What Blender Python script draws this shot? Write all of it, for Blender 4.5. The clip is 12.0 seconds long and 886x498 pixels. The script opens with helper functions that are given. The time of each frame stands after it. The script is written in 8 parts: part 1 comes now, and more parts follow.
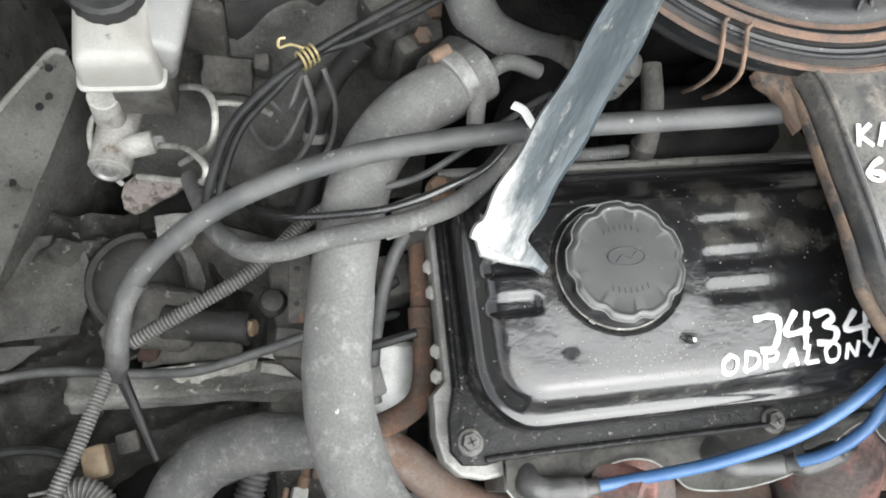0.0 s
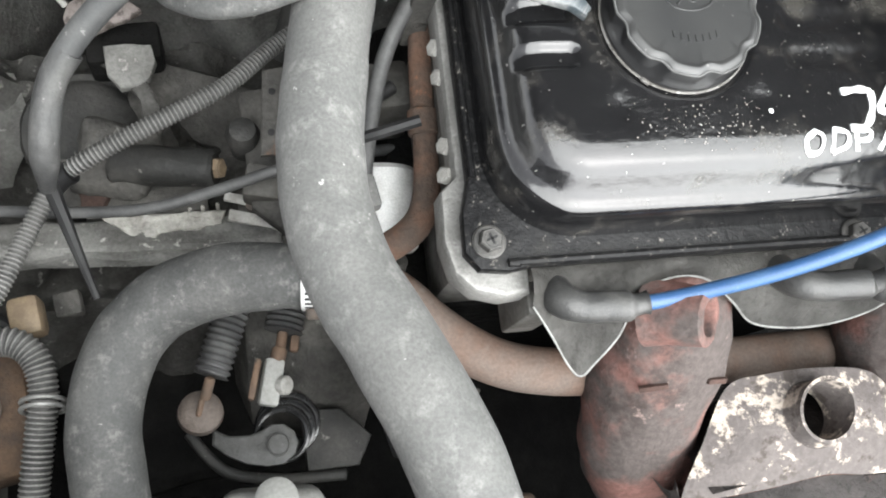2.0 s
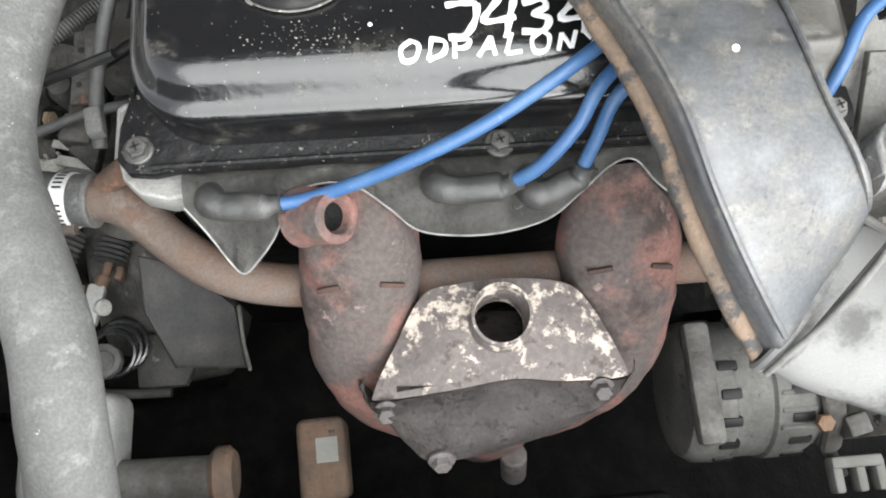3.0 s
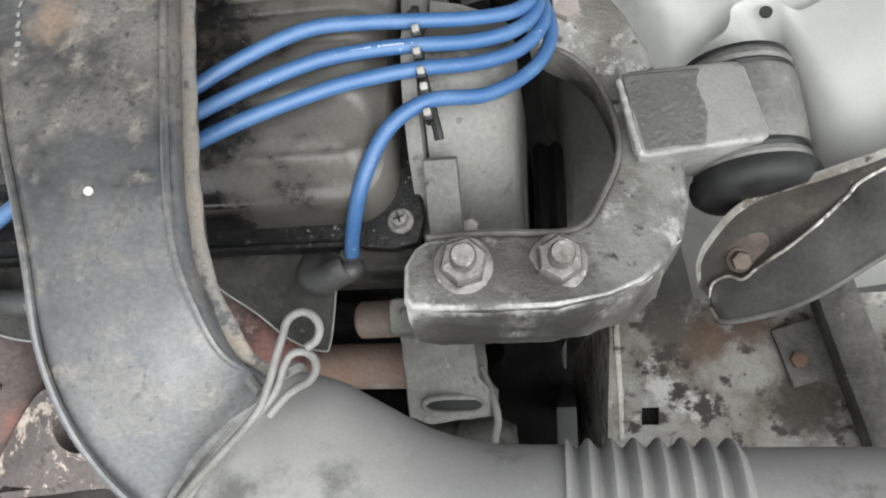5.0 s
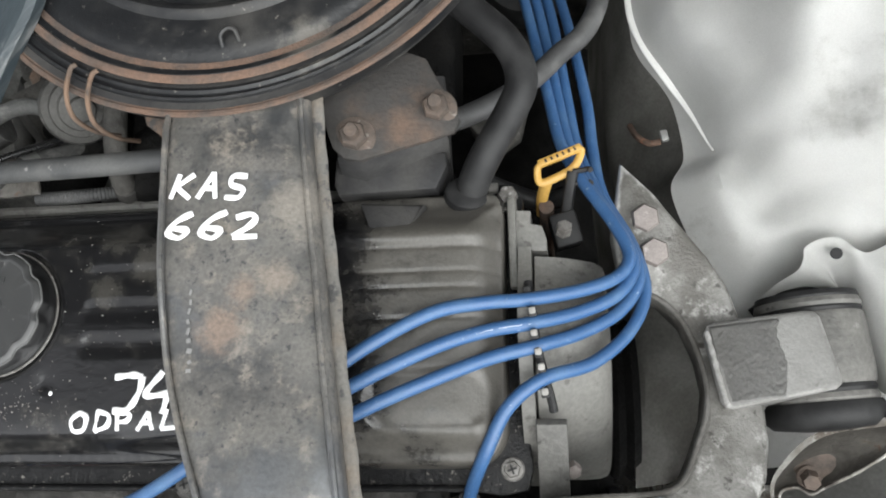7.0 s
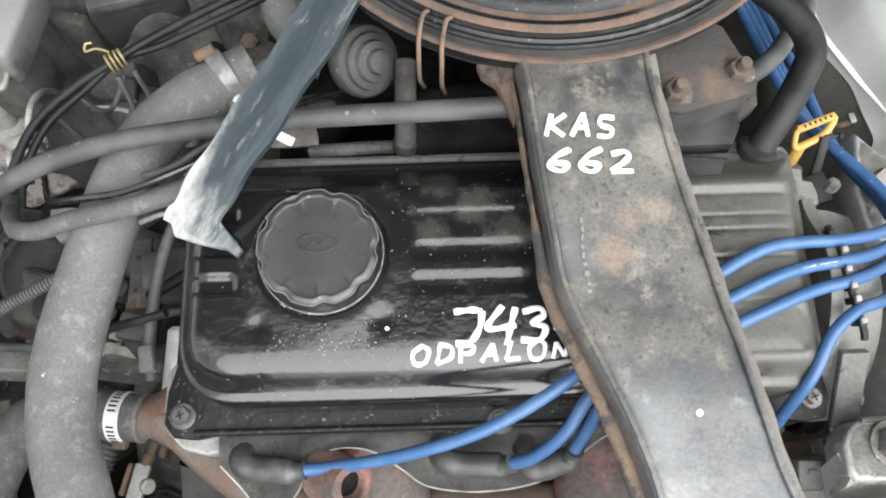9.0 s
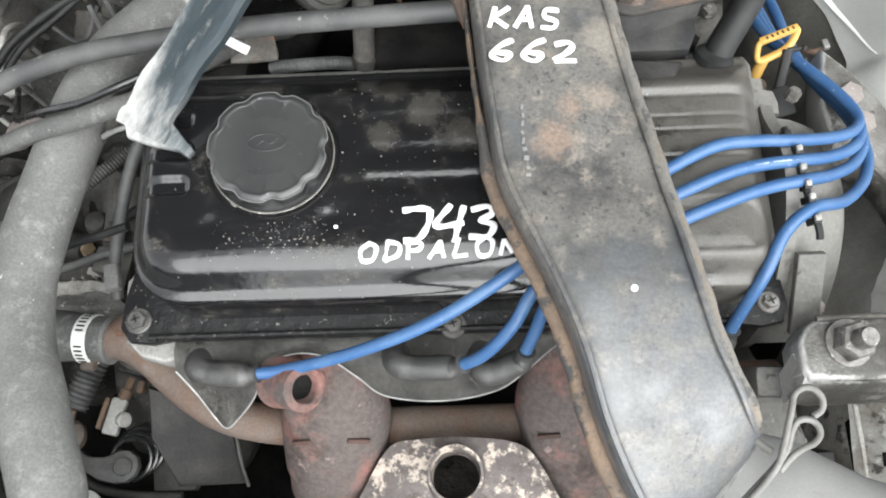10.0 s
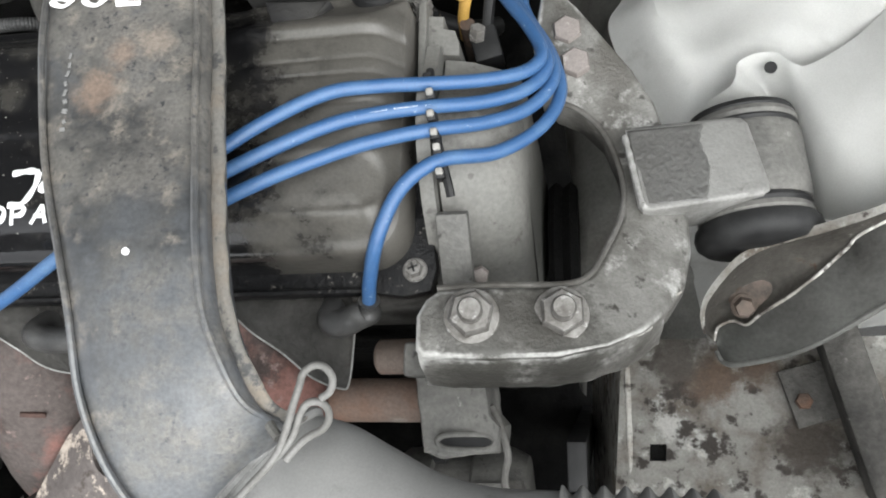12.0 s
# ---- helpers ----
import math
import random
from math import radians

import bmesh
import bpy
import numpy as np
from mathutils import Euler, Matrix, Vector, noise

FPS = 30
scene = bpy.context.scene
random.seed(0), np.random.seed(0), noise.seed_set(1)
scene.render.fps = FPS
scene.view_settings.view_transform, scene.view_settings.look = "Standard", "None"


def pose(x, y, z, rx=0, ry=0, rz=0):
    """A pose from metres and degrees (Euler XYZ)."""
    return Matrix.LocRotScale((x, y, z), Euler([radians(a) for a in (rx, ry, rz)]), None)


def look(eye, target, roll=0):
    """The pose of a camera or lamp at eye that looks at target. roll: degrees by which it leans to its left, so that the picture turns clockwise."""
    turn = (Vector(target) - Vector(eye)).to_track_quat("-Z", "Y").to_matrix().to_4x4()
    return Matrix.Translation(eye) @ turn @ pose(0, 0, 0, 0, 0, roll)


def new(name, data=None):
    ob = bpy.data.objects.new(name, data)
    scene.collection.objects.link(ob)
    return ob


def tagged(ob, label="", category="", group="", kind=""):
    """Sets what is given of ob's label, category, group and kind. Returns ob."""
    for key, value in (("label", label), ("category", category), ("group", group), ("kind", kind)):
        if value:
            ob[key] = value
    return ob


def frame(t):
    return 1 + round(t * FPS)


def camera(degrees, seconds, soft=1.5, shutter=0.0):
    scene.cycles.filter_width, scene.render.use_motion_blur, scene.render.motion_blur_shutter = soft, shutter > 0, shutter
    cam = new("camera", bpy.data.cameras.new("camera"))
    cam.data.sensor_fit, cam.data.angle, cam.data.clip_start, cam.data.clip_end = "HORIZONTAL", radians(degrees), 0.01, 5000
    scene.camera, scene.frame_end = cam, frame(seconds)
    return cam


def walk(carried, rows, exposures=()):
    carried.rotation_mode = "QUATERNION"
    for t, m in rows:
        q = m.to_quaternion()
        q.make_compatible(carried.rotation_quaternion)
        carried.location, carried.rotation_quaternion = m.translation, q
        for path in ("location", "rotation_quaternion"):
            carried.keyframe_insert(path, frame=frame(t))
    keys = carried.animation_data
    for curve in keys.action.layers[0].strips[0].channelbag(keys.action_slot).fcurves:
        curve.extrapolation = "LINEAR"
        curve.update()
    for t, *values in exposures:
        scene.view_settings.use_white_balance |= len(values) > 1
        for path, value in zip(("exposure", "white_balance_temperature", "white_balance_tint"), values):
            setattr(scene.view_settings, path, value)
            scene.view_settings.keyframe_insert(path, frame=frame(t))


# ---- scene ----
cam = camera(57.0, 12.0, soft=1.9)
PATH = [
    (0, (-0.096, -0.009, 0.455), (0.298, 0.494, -1.44), 32.6),
    (0.5, (-0.106, -0.042, 0.399), (0.341, 0.479, -1.48), 35.0),
    (1, (-0.096, -0.068, 0.358), (0.353, 0.455, -1.519), 33.6),
    (1.5, (-0.116, -0.072, 0.339), (0.354, 0.428, -1.539), 37.4),
    (2, (-0.099, -0.09, 0.334), (0.345, 0.411, -1.55), 36.1),
    (2.5, (-0.016, -0.136, 0.365), (0.3, 0.402, -1.535), 23.2),
    (3, (0.128, -0.177, 0.39), (0.238, 0.387, -1.526), 6.7),
    (3.5, (0.229, -0.188, 0.389), (0.261, 0.414, -1.519), -0.1),
    (3.7, (0.269, -0.189, 0.387), (0.277, 0.429, -1.515), -2.9),
    (5.3, (0.453, -0.101, 0.36), (0.12, 0.473, -1.527), -31.3),
    (5.5, (0.456, -0.085, 0.369), (0.111, 0.491, -1.515), -32.1),
    (6, (0.465, -0.042, 0.394), (0.093, 0.495, -1.496), -35.8),
    (6.5, (0.449, -0.009, 0.419), (0.092, 0.499, -1.482), -36.8),
    (7, (0.396, -0.001, 0.449), (0.104, 0.525, -1.459), -30.2),
    (7.5, (0.301, -0.004, 0.477), (0.144, 0.526, -1.445), -18.1),
    (7.7, (0.251, -0.002, 0.484), (0.166, 0.514, -1.447), -10.7),
    (9.3, (0.152, -0.077, 0.48), (0.158, 0.557, -1.417), -1.2),
    (9.5, (0.156, -0.091, 0.476), (0.154, 0.553, -1.418), -1.9),
    (10, (0.193, -0.116, 0.462), (0.136, 0.521, -1.433), -6.7),
    (10.5, (0.274, -0.132, 0.443), (0.113, 0.529, -1.437), -15.6),
    (11, (0.36, -0.134, 0.426), (0.092, 0.505, -1.45), -23.9),
    (11.5, (0.42, -0.128, 0.408), (0.081, 0.487, -1.465), -29.8),
    (12, (0.458, -0.111, 0.388), (0.075, 0.479, -1.484), -33.5),
]
EXPOSURES = [(0, 1.75), (0.5, 1.89), (1, 1.89), (2, 1.87), (2.5, 1.77), (3, 1.59), (3.5, 1.45), (5.5, 1.05), (6, 1.07), (6.5, 0.94), (7, 0.97), (7.5, 1.14), (9.5, 1.48), (10.5, 1.49), (11.5, 1.24), (12, 1.06)]
walk(cam, [(t, look(eye, target, roll)) for t, eye, target, roll in PATH], EXPOSURES)

# ---- light ----
world = bpy.data.worlds.new("overcast")
scene.world = world
world.use_nodes = True
_wn = world.node_tree.nodes
_sky = _wn.new("ShaderNodeTexSky")
_sky.sky_type = "NISHITA"
_sky.sun_disc = False
_sky.sun_elevation = radians(52)
_sky.sun_rotation = radians(147)
_sky.air_density, _sky.dust_density, _sky.ozone_density = 1.0, 1.6, 1.0
_sat = _wn.new("ShaderNodeHueSaturation")
_sat.inputs["Saturation"].default_value = 0.12
world.node_tree.links.new(_sky.outputs[0], _sat.inputs["Color"])
world.node_tree.links.new(_sat.outputs[0], _wn["Background"].inputs[0])
_wn["Background"].inputs[1].default_value = 0.15
_sun = new("sun", bpy.data.lights.new("sun", "SUN"))
_sun.data.energy, _sun.data.angle, _sun.data.color = 2.9, radians(95), (0.97, 1.0, 0.985)
_sun.matrix_world = look((1.35, -1.6, 2.6), (0.25, 0.1, 0.0))


# ---- materials ----
def material(name, base, second, rough=0.6, metal=0.0, scale=30.0, cover=0.5, edge=0.12, fine=400.0, bump=0.15,
             third=None, third_cover=0.62, third_scale=14.0, rough2=None, spec=0.5, coat=0.0, grain=0.14,
             speck=None, speck_cover=0.62, speck_scale=150.0, speck_soft=0.05, third_soft=0.04, dust=None, dust_from=0.24, dust_to=0.30, dust_axis="X", dust_gloss=False, dust_gain=0.30, streak=None, relief=0.0, wear=None, wear_at=0.535, spots=(), coat_rough=0.15):
    """A worn surface: a base colour, a second one in patches, an optional third in larger patches, fine grain and relief."""
    m = bpy.data.materials.new(name)
    m.use_nodes = True
    n, l = m.node_tree.nodes, m.node_tree.links
    b = n["Principled BSDF"]
    tc = n.new("ShaderNodeTexCoord")

    where = tc.outputs["Object"]
    if streak:
        # marks drawn out along one direction of the plan
        mp = n.new("ShaderNodeMapping")
        mp.vector_type = "TEXTURE"
        mp.inputs["Rotation"].default_value = (0, 0, radians(streak[0]))
        mp.inputs["Scale"].default_value = (streak[1], 1, 1)
        l.new(where, mp.inputs["Vector"])
        where = mp.outputs["Vector"]

    def noise_tex(s, detail=6.0, rough_=0.6):
        t = n.new("ShaderNodeTexNoise")
        t.inputs["Scale"].default_value, t.inputs["Detail"].default_value, t.inputs["Roughness"].default_value = s, detail, rough_
        l.new(where, t.inputs["Vector"])
        return t.outputs["Fac"]

    def step(src, mid, width):
        r = n.new("ShaderNodeMapRange")
        r.interpolation_type = "SMOOTHSTEP"
        r.inputs["From Min"].default_value, r.inputs["From Max"].default_value = mid - width, mid + width
        l.new(src, r.inputs["Value"])
        return r.outputs["Result"]

    def mix(fac, a, c):
        x = n.new("ShaderNodeMix")
        x.data_type = "RGBA"
        if isinstance(fac, float):
            x.inputs[0].default_value = fac
        else:
            l.new(fac, x.inputs[0])
        for sock, v in ((6, a), (7, c)):
            if isinstance(v, tuple):
                x.inputs[sock].default_value = (*v, 1)
            else:
                l.new(v, x.inputs[sock])
        return x.outputs[2]

    f2 = step(noise_tex(scale), 1 - cover if cover > 0 else 2.0, edge)
    col = mix(f2, base, second)
    if third:
        f3 = step(noise_tex(third_scale, 8.0, 0.7), third_cover, third_soft)
        col = mix(f3, col, third)
    if speck:
        col = mix(step(noise_tex(speck_scale, 5.0, 0.65), speck_cover, speck_soft), col, speck)
    # stains and darker spots of a given place, radius and colour, with ragged edges
    for px, py, pz, pr, pc in spots:
        gap = n.new("ShaderNodeVectorMath")
        gap.operation = "DISTANCE"
        l.new(tc.outputs["Object"], gap.inputs[0])
        gap.inputs[1].default_value = (px, py, pz)
        frayed = n.new("ShaderNodeMath")
        frayed.operation = "MULTIPLY_ADD"
        l.new(noise_tex(110, 9.0, 0.75), frayed.inputs[0])
        frayed.inputs[1].default_value = pr * 2.2
        l.new(gap.outputs["Value"], frayed.inputs[2])
        sub = n.new("ShaderNodeMath")
        sub.operation = "SUBTRACT"
        sub.inputs[0].default_value = pr * 2.1
        l.new(frayed.outputs[0], sub.inputs[1])
        col = mix(step(sub.outputs[0], pr * 0.15, pr * 0.45), col, pc)
    rough_mask = f2
    if dust:
        # settled dust, on the duct a painted sky sheen, thicker towards one end of the part
        sep = n.new("ShaderNodeSeparateXYZ")
        l.new(tc.outputs["Object"], sep.inputs[0])
        ramp = n.new("ShaderNodeMapRange")
        ramp.inputs["From Min"].default_value, ramp.inputs["From Max"].default_value = dust_from, dust_to
        l.new(sep.outputs[dust_axis], ramp.inputs["Value"])
        add = n.new("ShaderNodeMath")
        add.operation = "MULTIPLY_ADD"
        l.new(ramp.outputs["Result"], add.inputs[0])
        add.inputs[1].default_value = dust_gain
        l.new(noise_tex(38, 9.0, 0.7), add.inputs[2])
        fd = step(add.outputs[0], 0.66, 0.14)
        col = mix(fd, col, dust)
        mx = n.new("ShaderNodeMath")
        mx.operation = "MAXIMUM"
        l.new(f2, mx.inputs[0])
        l.new(fd, mx.inputs[1])
        rough_mask = mx.outputs[0] if not dust_gloss else f2
    if wear:
        # edges lightened: paint and dirt rubbed off, on the conduit painted highlights
        geo = n.new("ShaderNodeNewGeometry")
        rub = n.new("ShaderNodeMath")
        rub.operation = "MULTIPLY_ADD"
        l.new(noise_tex(70, 6.0, 0.7), rub.inputs[0])
        rub.inputs[1].default_value = 0.10
        l.new(geo.outputs["Pointiness"], rub.inputs[2])
        col = mix(step(rub.outputs[0], wear_at + 0.05, 0.018), col, wear)
    g = noise_tex(fine, 3.0)
    dark = mix(step(g, 0.5, 0.3), (1 - grain,) * 3, (1 + grain,) * 3)
    mul = n.new("ShaderNodeMix")
    mul.data_type, mul.blend_type, mul.clamp_result = "RGBA", "MULTIPLY", False
    mul.inputs[0].default_value = 1.0
    l.new(col, mul.inputs[6])
    l.new(dark, mul.inputs[7])
    l.new(mul.outputs[2], b.inputs["Base Color"])
    b.inputs["Metallic"].default_value = metal
    b.inputs["Specular IOR Level"].default_value = spec
    if coat:
        inv = n.new("ShaderNodeMapRange")
        inv.inputs["To Min"].default_value, inv.inputs["To Max"].default_value = coat, 0.0
        l.new(rough_mask, inv.inputs["Value"])
        l.new(inv.outputs["Result"], b.inputs["Coat Weight"])
        b.inputs["Coat IOR"].default_value, b.inputs["Coat Roughness"].default_value = 1.6, coat_rough
    r = n.new("ShaderNodeMapRange")
    r.inputs["To Min"].default_value, r.inputs["To Max"].default_value = rough, rough2 if rough2 is not None else min(1.0, rough + 0.2)
    l.new(rough_mask, r.inputs["Value"])
    l.new(r.outputs["Result"], b.inputs["Roughness"])
    bp = n.new("ShaderNodeBump")
    bp.inputs["Strength"].default_value, bp.inputs["Distance"].default_value = bump, 0.002
    l.new(g, bp.inputs["Height"])
    if relief:
        # dents and caked dirt
        bp2 = n.new("ShaderNodeBump")
        bp2.inputs["Strength"].default_value, bp2.inputs["Distance"].default_value = relief, 0.006
        l.new(noise_tex(scale * 2.2, 5.0, 0.6), bp2.inputs["Height"])
        l.new(bp2.outputs[0], bp.inputs["Normal"])
    l.new(bp.outputs[0], b.inputs["Normal"])
    return m


